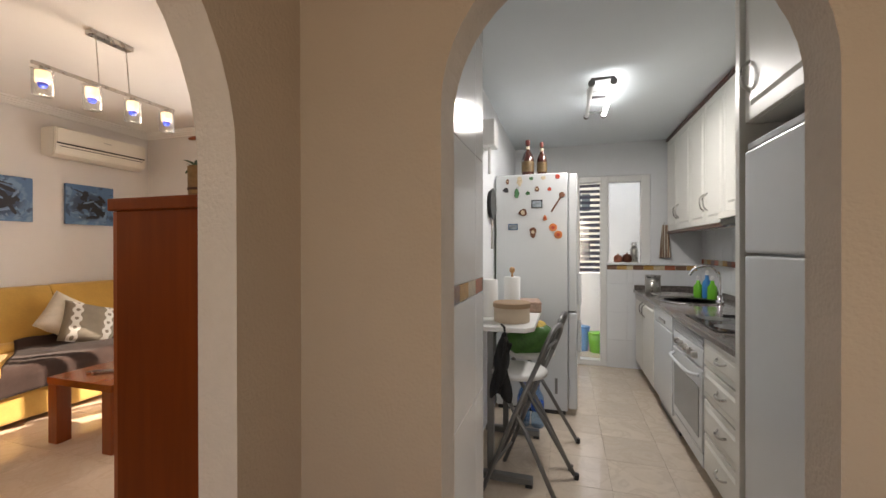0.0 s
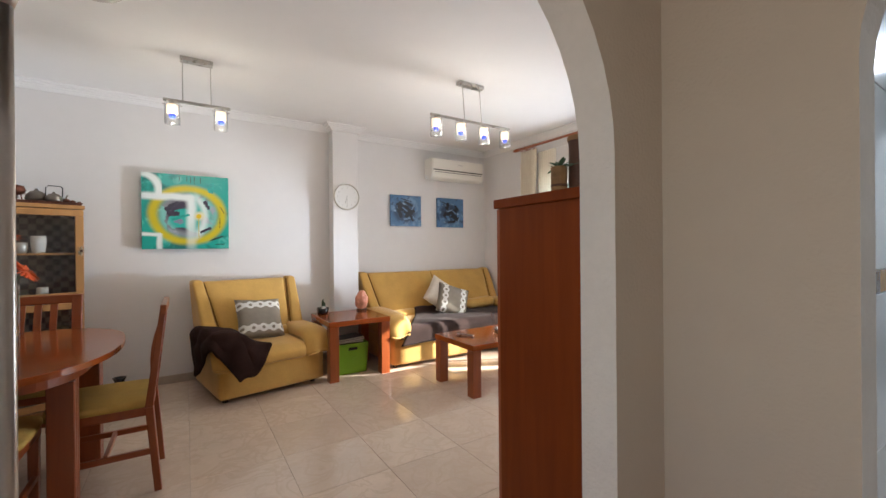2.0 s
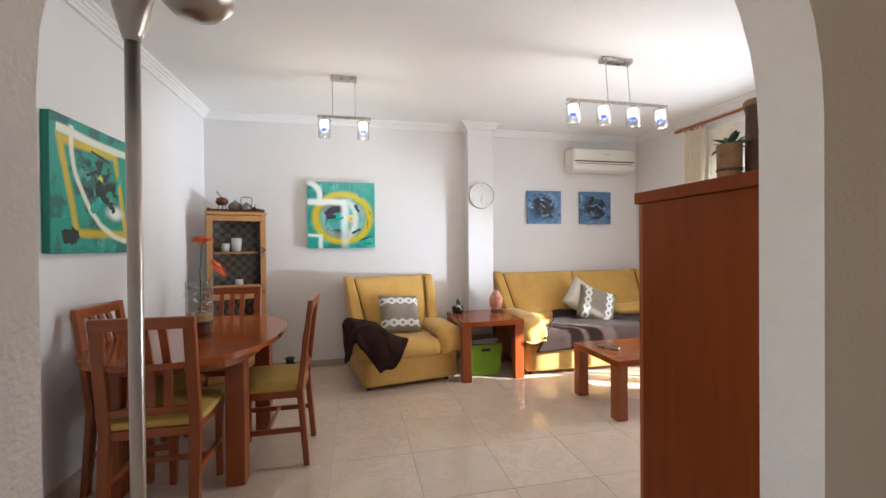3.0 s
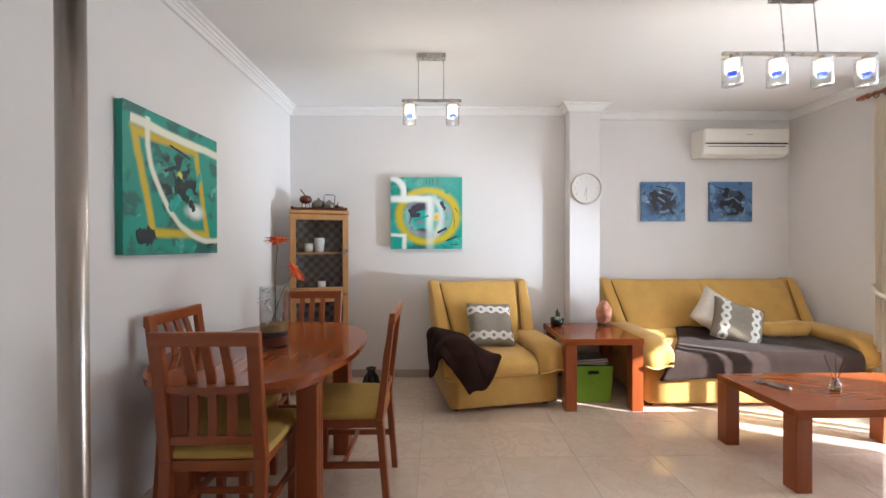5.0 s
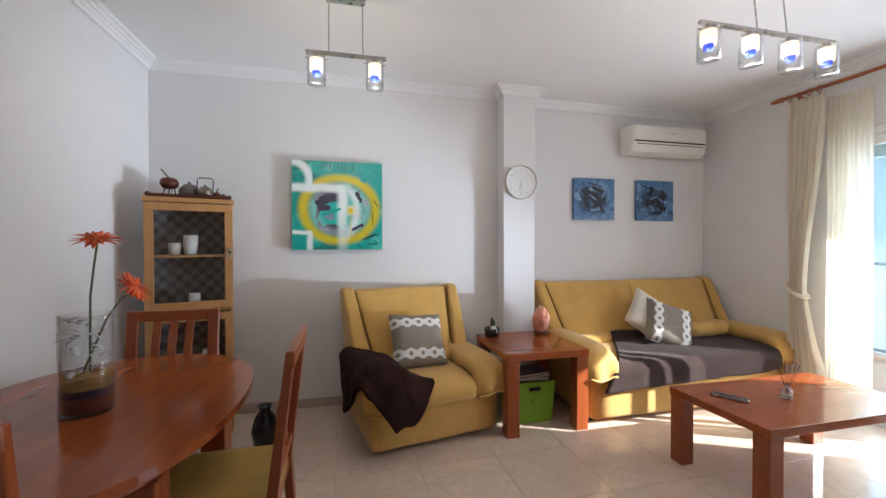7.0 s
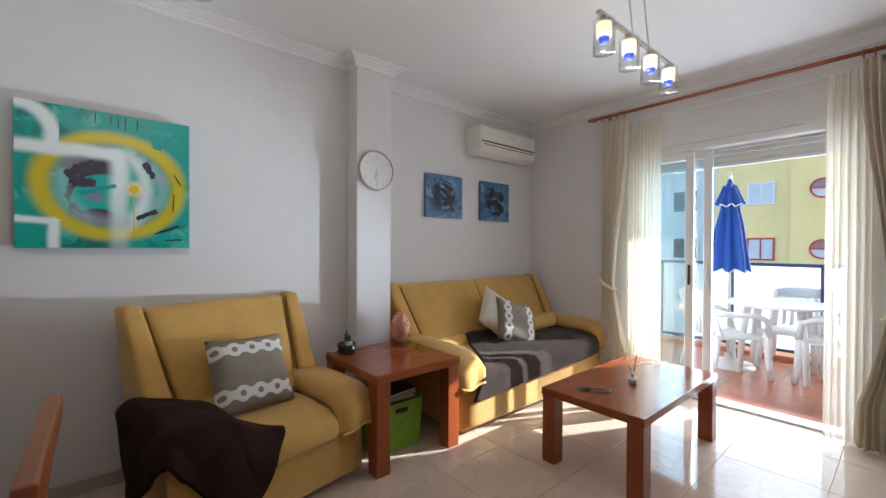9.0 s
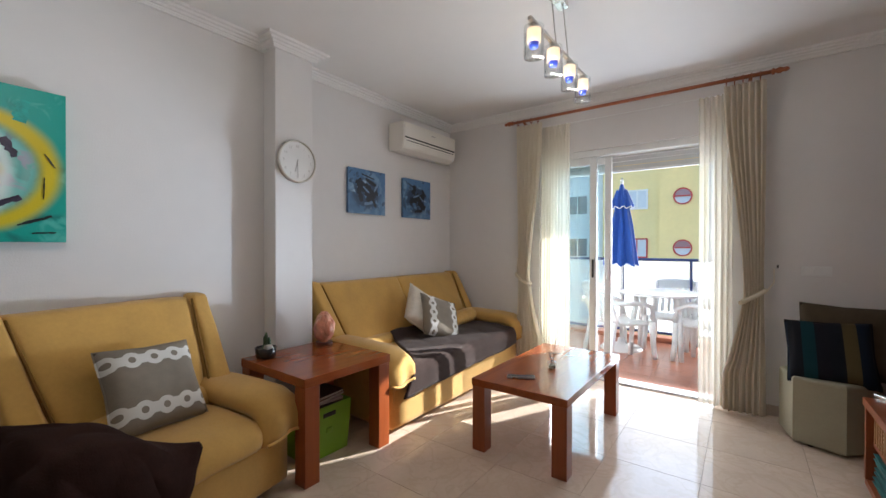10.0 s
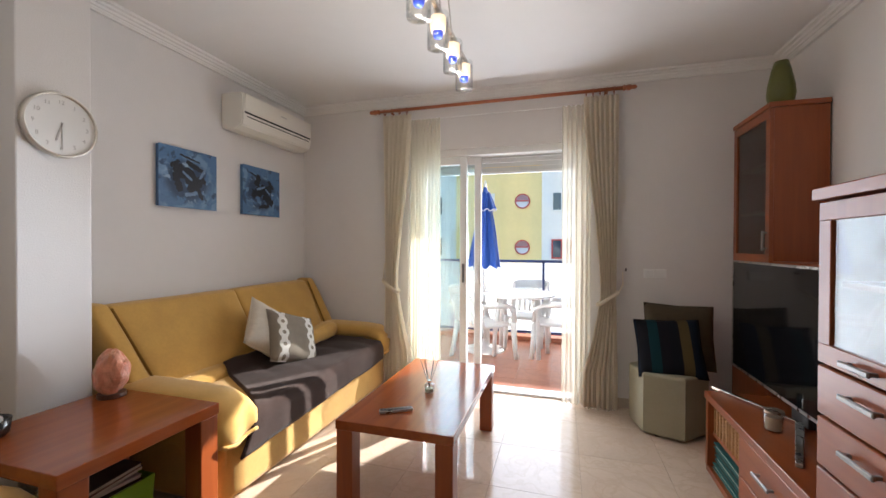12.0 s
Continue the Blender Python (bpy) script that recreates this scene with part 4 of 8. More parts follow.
part("neck", box(-1.10, -1.07, 2.22, 2.36, 0.48, 0.56, 0.004), BLACKPLASTIC, t)

# candle jar
WAX = mat("cream_wax", (0.75, 0.66, 0.52), 0.5, vary=0.05)
t = thing("candle_jar", "cream candle in a small glass jar", "candle", pose(-1.237, 2.20, 0.47))
part("jar", lathe([(0.034, 0.0), (0.036, 0.004), (0.037, 0.078), (0.034, 0.078), (0.033, 0.006)], 24), CLEAR, t, smooth=True)
part("wax", lathe([(0.032, 0.006), (0.032, 0.062), (0.006, 0.060)], 24), WAX, t)
part("lid", lathe([(0.038, 0.079), (0.038, 0.090), (0.03, 0.092)], 24), STEEL, t)

# corner display cabinet
t = thing("display_cabinet", "narrow tall cherry display cabinet with smoked glass door", "cabinet")
CX0, CX1, CY0, CY1 = -0.925, -0.652, 2.96, 3.487
part("side_panel", box(CX0, CX1, CY0, CY0 + 0.022, 0, 2.12, 0.002, 1), CHERRY, t)
part("side_panel", box(CX0, CX1, CY1 - 0.022, CY1, 0, 2.12, 0.002, 1), CHERRY, t)
part("back_panel", box(CX1 - 0.01, CX1, CY0 + 0.022, CY1 - 0.022, 0.0, 2.12), MAHOG, t)
part("top_panel", box(CX0 - 0.03, CX1, CY0 - 0.012, CY1, 2.12, 2.15, 0.003), CHERRY_Y, t)
for z in (0.02, 1.19, 1.50, 1.80):
    part("shelf", box(CX0 + 0.01, CX1 - 0.01, CY0 + 0.022, CY1 - 0.022, z, z + 0.016), CHERRY_Y, t)
SMOKED = glass("smoked_glass", (0.62, 0.58, 0.55))
door = part("glass_door", box(CX0 - 0.022, CX0, CY0, CY1, 1.185, 1.235, 0.002, 1), CHERRY_Y, t)
for a, b, c, d in ((2.065, 2.118, CY0, CY1), (1.235, 2.065, CY0, CY0 + 0.05), (1.235, 2.065, CY1 - 0.05, CY1)):
    part("door_frame", box(CX0 - 0.022, CX0, c, d, a, b, 0.002, 1), CHERRY, door)
part("pane", box(CX0 - 0.014, CX0 - 0.009, CY0 + 0.05, CY1 - 0.05, 1.235, 2.065), SMOKED, door)
handle(door, CX0 - 0.022, CY0 + 0.03, 1.32, 0.12, "z", -1)
part("lower_door", box(CX0 - 0.022, CX0, CY0, CY1, 0.06, 1.175, 0.003, 1), CHERRY, t)
PORCELAIN = mat("white_porcelain", (0.78, 0.77, 0.74), 0.15, vary=0.02)


def cup(x, y, z, r, h, label="small white porcelain cup"):
    t = thing("cup", label, "cup", pose(x, y, z), "display crockery")
    part("bowl", lathe([(r * 0.6, 0), (r * 0.75, 0.004), (r, h * 0.7), (r, h), (r * 0.93, h), (r * 0.68, 0.008)], 20), PORCELAIN, t, smooth=True)
    part("ear", tube([(r, 0, h * 0.85), (r * 1.45, 0, h * 0.75), (r * 1.45, 0, h * 0.35), (r * 0.95, 0, h * 0.22)], r * 0.11, 6), PORCELAIN, t)


for x, y, z, r, h in ((-0.80, 3.10, 1.206, 0.03, 0.055), (-0.80, 3.22, 1.206, 0.03, 0.06), (-0.78, 3.35, 1.206, 0.035, 0.07), (-0.80, 3.15, 1.516, 0.045, 0.05), (-0.79, 3.32, 1.516, 0.03, 0.09), (-0.8, 3.2, 1.816, 0.05, 0.10)):
    cup(x, y, z, r, h)
VASEGREEN = mat("olive_green_glaze", (0.10, 0.105, 0.02), 0.3, vary=0.12, scale=14)
t = thing("green_vase", "tapering olive green ceramic vase on the cabinet", "vase", pose(-0.865, 3.03, 2.15))
part("body", lathe([(0.05, 0), (0.064, 0.01), (0.073, 0.06), (0.068, 0.12), (0.050, 0.21), (0.036, 0.262), (0.030, 0.262), (0.045, 0.20), (0.05, 0.05)], 28), VASEGREEN, t, smooth=True)

# bridge shelf between the cabinets with two small figures
t = thing("wall_shelf", "cherry wood bridge shelf behind the television", "shelf")
part("board", box(-0.93, BX, 1.64, 2.955, 1.17, 1.195, 0.003), CHERRY_Y, t)
GLASSY = glass("ornament_glass", (0.90, 0.88, 0.82))
BRASS = mat("aged_brass", (0.45, 0.32, 0.12), 0.35, metal=0.9, vary=0.15, scale=30)
for y in (2.42, 2.53):
    t = thing("ornament", "small glass and brass ornament on the shelf", "ornament", pose(-0.86, y, 1.195), "shelf ornaments")
    part("stand", lathe([(0.026, 0), (0.028, 0.008), (0.010, 0.022), (0.014, 0.04)], 16), BRASS, t, smooth=True)
    part("globe", lathe([(0.012, 0.040), (0.028, 0.055), (0.030, 0.075), (0.02, 0.098), (0.008, 0.104)], 18), GLASSY, t, smooth=True)

# pots on the tall unit
RATTAN = mat("woven_bark_pot", (0.24, 0.13, 0.05), 0.75, vary=0.3, scale=22, bump=0.8, bump_scale=90)
BARK = mat("dark_bark_pot", (0.085, 0.033, 0.016), 0.7, vary=0.3, scale=16, bump=0.8, bump_scale=70)
AGAVE = mat("dusty_succulent_leaf", (0.055, 0.105, 0.055), 0.5, vary=0.25, scale=25)


def leaf(at, way, length, width, material, parent, droop=0.5, name="leaf"):
    way = Vector(way).normalized()
    side = way.cross(Vector((0, 0, 1)))
    if side.length < 0.05:
        side = Vector((1, 0, 0))
    side.normalize()
    g = bmesh.new()
    rows = []
    for k in range(7):
        f = k / 6
        c = Vector(at) + way * length * f - Vector((0, 0, droop * length * f * f))
        wd = width * (math.sin(math.pi * min(1, f * 0.85 + 0.15)) ** 0.7)
        rows.append([g.verts.new(c - side * wd), g.verts.new(c + Vector((0, 0, -0.2 * wd))), g.verts.new(c + side * wd), g.verts.new(c + Vector((0, 0, 0.15 * wd)))])
    for a, b in zip(rows, rows[1:]):
        for i in range(4):
            g.faces.new((a[i], a[(i + 1) % 4], b[(i + 1) % 4], b[i]))
    return part(name, g, material, parent, smooth=True)


rng = random.Random(4)
t = thing("succulent", "grey green succulent in a woven bark pot", "plant", pose(-0.953, 0.952, 1.44))
part("pot", lathe([(0.026, 0), (0.028, 0.01), (0.029, 0.088), (0.026, 0.09), (0.023, 0.07)], 20), RATTAN, t, smooth=True)
part("band", lathe([(0.0285, 0.018), (0.0300, 0.02), (0.0300, 0.024), (0.0285, 0.026)], 20), BARK, t)
for k in range(20):
    w = rng.uniform(0, 2 * math.pi)
    e = rng.uniform(0.1, 1.3)
    leaf((0, 0, 0.082), (math.cos(w), math.sin(w), e), rng.uniform(0.035, 0.07), rng.uniform(0.006, 0.011), AGAVE, t, rng.uniform(0.1, 0.5))
leaf((0.0, 0.01, 0.085), (0.8, 0.6, 0.30), 0.12, 0.011, AGAVE, t, 0.1)
t = thing("bark_pot", "tall dark bark pot beside the succulent", "pot", pose(-0.922, 1.020, 1.44))
part("body", lathe([(0.033, 0), (0.035, 0.01), (0.034, 0.17), (0.037, 0.185), (0.037, 0.20), (0.031, 0.20), (0.029, 0.17)], 20), BARK, t, smooth=True)
part("rim", lathe([(0.0375, 0.184), (0.039, 0.187), (0.039, 0.198), (0.036, 0.202)], 20), RATTAN, t)
t = thing("bark_pot", "small brown bark pot behind the succulent", "pot", pose(-0.992, 0.990, 1.44))
part("body", lathe([(0.024, 0), (0.025, 0.01), (0.024, 0.085), (0.020, 0.085)], 18), BARK, t, smooth=True)

# beech vitrine in the dining corner
CHECK = mat("checked_backing", (0.05, 0.05, 0.055), 0.7, vary=0)
nt = CHECK.node_tree
ck, co = nt.nodes.new("ShaderNodeTexChecker"), nt.nodes.new("ShaderNodeTexCoord")
ck.inputs["Scale"].default_value = 22
ck.inputs["Color1"].default_value, ck.inputs["Color2"].default_value = (0.20, 0.19, 0.19, 1), (0.09, 0.09, 0.10, 1)
nt.links.new(co.outputs["Object"], ck.inputs["Vector"])
nt.links.new(ck.outputs[0], nt.nodes["Principled BSDF"].inputs["Base Color"])
VM = pose(-4.077, -1.088, 0, 0, 0, 17.7)
t = thing("vitrine", "narrow honey beech vitrine with two glass doors", "cabinet", VM)
VW, VD = 0.245, 0.22
part("side_panel", box(-VD, -0.02, -VW, -VW + 0.018, 0.03, 1.57, 0.002, 1), BEECH, t)
part("side_panel", box(-VD, -0.02, VW - 0.018, VW, 0.03, 1.57, 0.002, 1), BEECH, t)
part("back_panel", box(-VD, -VD + 0.01, -VW + 0.018, VW - 0.018, 0.03, 1.57), CHECK, t, "dark checked backing")
part("top_panel", box(-VD - 0.005, 0.006, -VW - 0.008, VW + 0.008, 1.57, 1.60, 0.004), BEECH, t)
for z in (0.03, 0.45, 0.855, 1.215):
    part("shelf", box(-VD + 0.01, -0.025, -VW + 0.018, VW - 0.018, z, z + 0.015), BEECH, t)
for z0, z1 in ((0.06, 0.845), (0.875, 1.565)):
    door = part("glass_door", box(-0.02, 0, -VW, VW, z0, z0 + 0.05, 0.003, 1), BEECH, t)
    for a, b, c, d in ((z1 - 0.05, z1, -VW, VW), (z0 + 0.05, z1 - 0.05, -VW, -VW + 0.05), (z0 + 0.05, z1 - 0.05, VW - 0.05, VW)):
        part("door_frame", box(-0.02, 0, c, d, a, b, 0.003, 1), BEECH, door)
    part("pane", box(-0.012, -0.008, -VW + 0.05, VW - 0.05, z0 + 0.05, z1 - 0.05), CLEAR, door)
    part("knob", lathe([(0.006, 0), (0.006, 0.012), (0.012, 0.018), (0.008, 0.026)], 12, m=pose(0, VW - 0.025, z0 + 0.36, 0, 90, 0)), STEEL, door)
part("foot_board", box(-VD + 0.01, -0.03, -VW + 0.01, VW - 0.01, 0.0, 0.03), BEECH, t)


def on_vitrine(x, y, z):
    return VM @ pose(x, y, z)


for x, y, z, r, h in ((-0.09, 0.0, 1.23, 0.045, 0.13), (-0.11, -0.09, 1.23, 0.038, 0.08), (-0.10, 0.12, 1.23, 0.028, 0.06),
                      (-0.10, -0.12, 0.87, 0.05, 0.05), (-0.10, 0.02, 0.87, 0.035, 0.10), (-0.1, 0.13, 0.87, 0.05, 0.04), (-0.10, -0.05, 0.465, 0.05, 0.10), (-0.10, 0.1, 0.465, 0.04, 0.12)):
    t = thing("glassware", "white and clear crockery piece inside the vitrine", "crockery", on_vitrine(x, y, z), "vitrine crockery")
    part("bowl", lathe([(r * 0.6, 0), (r * 0.8, 0.004), (r, h * 0.6), (r * 0.95, h), (r * 0.88, h), (r * 0.7, 0.01)], 18), PORCELAIN if h > 0.065 else CLEAR, t, smooth=True)
    part("base", lathe([(r * 0.62, 0.0), (r * 0.62, 0.003)], 18), PORCELAIN, t)

t = thing("flower_charm", "beige dried flower charm hanging on the vitrine knob", "ornament", on_vitrine(0.03, VW - 0.02, 1.245))
for k in range(12):
    w = 2 * math.pi * k / 12
    leaf((0, 0, 0), (0.25, math.cos(w), math.sin(w)), 0.045, 0.007, mat("dried_petal", (0.45, 0.38, 0.28), 0.8, vary=0.1), t, 0.05, "petal")
part("heart", lathe([(0.008, -0.003), (0.010, 0.004), (0.004, 0.008)], 10, m=pose(0, 0, 0, 0, 90, 0)), BARK, t)
PEWTER = mat("old_pewter", (0.22, 0.19, 0.16), 0.35, metal=0.9, vary=0.2, scale=20)
COPPER = mat("dark_copper", (0.14, 0.05, 0.03), 0.4, metal=0.8, vary=0.25, scale=20)
TRAYWOOD = wood("dark_tray_wood", (0.10, 0.03, 0.015), (0.06, 0.018, 0.01), 1)
t = thing("wooden_tray", "dark carved wooden tray on the vitrine", "tray", on_vitrine(-0.10, 0.0, 1.60))
part("base", box(-0.10, 0.10, -0.235, 0.235, 0.0, 0.010, 0.003, 1), TRAYWOOD, t)
for s in (-1, 1):
    part("rim", box(s * 0.095 - 0.008, s * 0.095 + 0.008, -0.24, 0.24, 0.010, 0.022, 0.003, 1), TRAYWOOD, t)
    part("rim", soft(-0.09, 0.09, s * 0.225 - 0.012, s * 0.225 + 0.012, 0.010, 0.035, 0.01, 4), TRAYWOOD, t)


def kettle(x, y, r, material, label, hoop=True):
    t = thing("kettle", label, "kettle", on_vitrine(x, y, 1.61))
    part("body", lathe([(r * 0.7, 0), (r, r * 0.45), (r * 0.95, r * 0.95), (r * 0.55, r * 1.4), (r * 0.2, r * 1.5), (r * 0.12, r * 1.75)], 20), material, t, smooth=True)
    part("spout", tube([(0, r * 0.85, r * 0.6), (0, r * 1.3, r * 0.9), (0, r * 1.5, r * 1.4)], r * 0.14, 8, None, 0.6), material, t)
    if hoop:
        part("hoop", tube([(0, -r * 0.9, r * 1.0), (0, -r * 0.85, r * 2.3), (0, -r * 0.6, r * 2.6), (0, r * 0.7, r * 2.6), (0, r * 0.95, r * 2.4), (0, r * 0.9, r * 1.0)], r * 0.07, 8), BLACKPLASTIC if hoop == 2 else material, t)
    else:
        part("ear", tube([(0, -r * 0.9, r * 1.1), (0, -r * 1.6, r * 1.2), (0, -r * 1.5, r * 0.5)], r * 0.08, 8), material, t)
    return t


kettle(-0.07, 0.085, 0.052, PEWTER, "old pewter kettle with a black hoop handle", 2)
kettle(-0.13, -0.005, 0.064, PEWTER, "round old pewter teapot on the tray", 0)
for x, y, r in ((-0.06, 0.155, 0.024), (-0.09, 0.195, 0.020)):
    t = thing("copper_bowl", "small dark copper bowl on the tray", "bowl", on_vitrine(x, y, 1.61), "copper bowls")
    part("bowl", lathe([(r * 0.5, 0), (r * 0.6, 0.003), (r, r), (r * 0.95, r * 1.3), (r * 0.85, r * 1.25), (r * 0.4, 0.006)], 18), COPPER, t, smooth=True)
    part("lid", lathe([(r * 0.94, r * 1.3), (r * 0.5, r * 1.7), (r * 0.15, r * 1.75), (r * 0.18, r * 2.0)], 18), COPPER, t, smooth=True)
# copper gourd on three legs, no light in it
t = thing("drum_lamp", "round dark copper gourd ornament on three legs", "ornament", on_vitrine(-0.10, -0.115, 1.61))
part("body", lathe([(0.012, 0.050), (0.042, 0.060), (0.056, 0.088), (0.044, 0.118), (0.008, 0.128)], 18), COPPER, t, smooth=True)
for k in range(3):
    w = 2 * math.pi * k / 3
    part("leg", tube([(0.03 * math.cos(w), 0.03 * math.sin(w), 0.062), (0.045 * math.cos(w), 0.045 * math.sin(w), 0.0)], 0.004, 6), COPPER, t)
part("stalk", tube([(0, 0, 0.12), (0.0, -0.045, 0.18)], 0.005, 6), COPPER, t)
t = thing("floor_vase", "small black glazed vase beside the vitrine", "vase", pose(-3.94, -0.62, 0))
part("body", lathe([(0.04, 0), (0.07, 0.02), (0.085, 0.10), (0.06, 0.19), (0.03, 0.23), (0.045, 0.26), (0.035, 0.26), (0.02, 0.22)], 22), mat("black_glaze", (0.012, 0.012, 0.013), 0.15, vary=0.1), t, smooth=True)


# ---- pictures ----
def paint_nodes(m):
    nt = m.node_tree
    co, sep = nt.nodes.new("ShaderNodeTexCoord"), nt.nodes.new("ShaderNodeSeparateXYZ")
    warp, mixv = nt.nodes.new("ShaderNodeTexNoise"), nt.nodes.new("ShaderNodeVectorMath")
    warp.inputs["Scale"].default_value = 5
    mixv.operation = "MULTIPLY_ADD"
    mixv.inputs[1].default_value = (0.03, 0.03, 0.03)
    nt.links.new(co.outputs["Object"], warp.inputs["Vector"])
    nt.links.new(warp.outputs["Color"], mixv.inputs[0])
    nt.links.new(co.outputs["Object"], mixv.inputs[2])
    nt.links.new(mixv.outputs[0], sep.inputs[0])

    def op(kind, a, b=None, c=None):
        n = nt.nodes.new("ShaderNodeMath")
        n.operation = kind
        for i, v in enumerate((a, b, c)):
            if v is None:
                continue
            if isinstance(v, (int, float)):
                n.inputs[i].default_value = v
            else:
                nt.links.new(v, n.inputs[i])
        return n.outputs[0]

    def step(v, lo, hi):
        n = nt.nodes.new("ShaderNodeMapRange")
        n.interpolation_type = "SMOOTHSTEP"
        n.inputs["From Min"].default_value, n.inputs["From Max"].default_value = lo, hi
        nt.links.new(v, n.inputs["Value"])
        return n.outputs[0]

    def over(a, col, f):
        n = nt.nodes.new("ShaderNodeMix")
        n.data_type = "RGBA"
        nt.links.new(f, n.inputs["Factor"])
        if isinstance(a, tuple):
            n.inputs["A"].default_value = (*a, 1)
        else:
            nt.links.new(a, n.inputs["A"])
        n.inputs["B"].default_value = (*col, 1)
        return n.outputs["Result"]

    def blot(scale, lo, hi, seed):
        off = nt.nodes.new("ShaderNodeVectorMath")
        off.inputs[1].default_value = (seed, seed * 2.3, 0)
        n = nt.nodes.new("ShaderNodeTexNoise")
        n.inputs["Scale"].default_value, n.inputs["Detail"].default_value, n.inputs["Distortion"].default_value = scale, 6, 0.8
        nt.links.new(co.outputs["Object"], off.inputs[0])
        nt.links.new(off.outputs[0], n.inputs["Vector"])
        return step(n.outputs["Fac"], lo, hi)
    return nt, sep.outputs["X"], sep.outputs["Y"], op, step, over, blot


def radius(op, x, y, cx, cy, kx=1.0, ky=1.0):
    a, b = op("MULTIPLY", op("SUBTRACT", x, cx), kx), op("MULTIPLY", op("SUBTRACT", y, cy), ky)
    return op("SQRT", op("ADD", op("MULTIPLY", a, a), op("MULTIPLY", b, b)))


def band(op, step, d, centre, half, soft_edge):
    return op("SUBTRACT", 1.0, step(op("ABSOLUTE", op("SUBTRACT", d, centre)), half - soft_edge, half + soft_edge))


def both(op, *fs):
    out = fs[0]
    for f in fs[1:]:
        out = op("MULTIPLY", out, f)
    return out


def ring_painting():
    m = mat("green_ring_painting", (0.02, 0.34, 0.27), 0.35, vary=0, bump=0.25, bump_scale=60)
    nt, x, y, op, step, over, blot = paint_nodes(m)
    c = over((0.02, 0.36, 0.29), (0.012, 0.17, 0.15), blot(4, 0.48, 0.64, 3))
    c = over(c, (0.10, 0.48, 0.41), blot(9, 0.56, 0.70, 7))
    r = radius(op, x, y, 0.03, -0.015, 0.95, 1.08)
    inside = op("SUBTRACT", 1.0, step(r, 0.19, 0.25))
    c = over(c, (0.03, 0.46, 0.38), both(op, blot(6, 0.40, 0.46, 5), inside))
    c = over(c, (0.045, 0.035, 0.065), both(op, blot(5, 0.49, 0.53, 11), inside, step(r, 0.03, 0.10)))
    c = over(c, (0.25, 0.23, 0.33), both(op, blot(8, 0.60, 0.66, 17), inside))
    haze = band(op, step, r, 0.195, 0.03, 0.03)
    c = over(c, (0.66, 0.74, 0.78), op("MULTIPLY", haze, 0.30))
    c = over(c, (0.62, 0.50, 0.012), band(op, step, r, 0.268, 0.034, 0.026))
    top = both(op, band(op, step, y, 0.150, 0.030, 0.018), op("SUBTRACT", 1.0, step(x, 0.04, 0.09)))
    down = both(op, band(op, step, x, 0.050, 0.036, 0.026), op("SUBTRACT", 1.0, step(y, 0.15, 0.19)))
    corner = both(op, band(op, step, radius(op, x, y, -0.36, 0.20), 0.16, 0.030, 0.018), op("LESS_THAN", x, -0.18), op("GREATER_THAN", y, 0.15))
    low = both(op, band(op, step, y, -0.20, 0.016, 0.010), op("LESS_THAN", x, -0.19))
    left = both(op, band(op, step, x, -0.20, 0.020, 0.012), op("LESS_THAN", y, -0.19))
    halo = both(op, band(op, step, radius(op, x, y, -0.02, -0.03, 1.1, 0.9), 0.20, 0.030, 0.028), step(x, 0.06, 0.12))
    for f in (top, corner, low, left, op("MULTIPLY", halo, 0.85), op("MULTIPLY", down, op("ADD", 0.45, op("MULTIPLY", 0.55, step(y, -0.33, 0.0))))):
        c = over(c, (0.80, 0.86, 0.84), f)
    c = over(c, (0.80, 0.74, 0.50), op("SUBTRACT", 1.0, step(radius(op, x, y, 0.115, -0.025), 0.02, 0.06)))
    c = over(c, (0.75, 0.55, 0.01), op("SUBTRACT", 1.0, step(radius(op, x, y, 0.11, -0.03), 0.016, 0.026)))
    drip = both(op, band(op, step, x, 0.112, 0.003, 0.002), op("LESS_THAN", y, -0.04), op("GREATER_THAN", y, -0.26))
    c = over(c, (0.62, 0.50, 0.03), drip)
    b = nt.nodes["Principled BSDF"]
    nt.links.new(c, b.inputs["Base Color"])
    return m


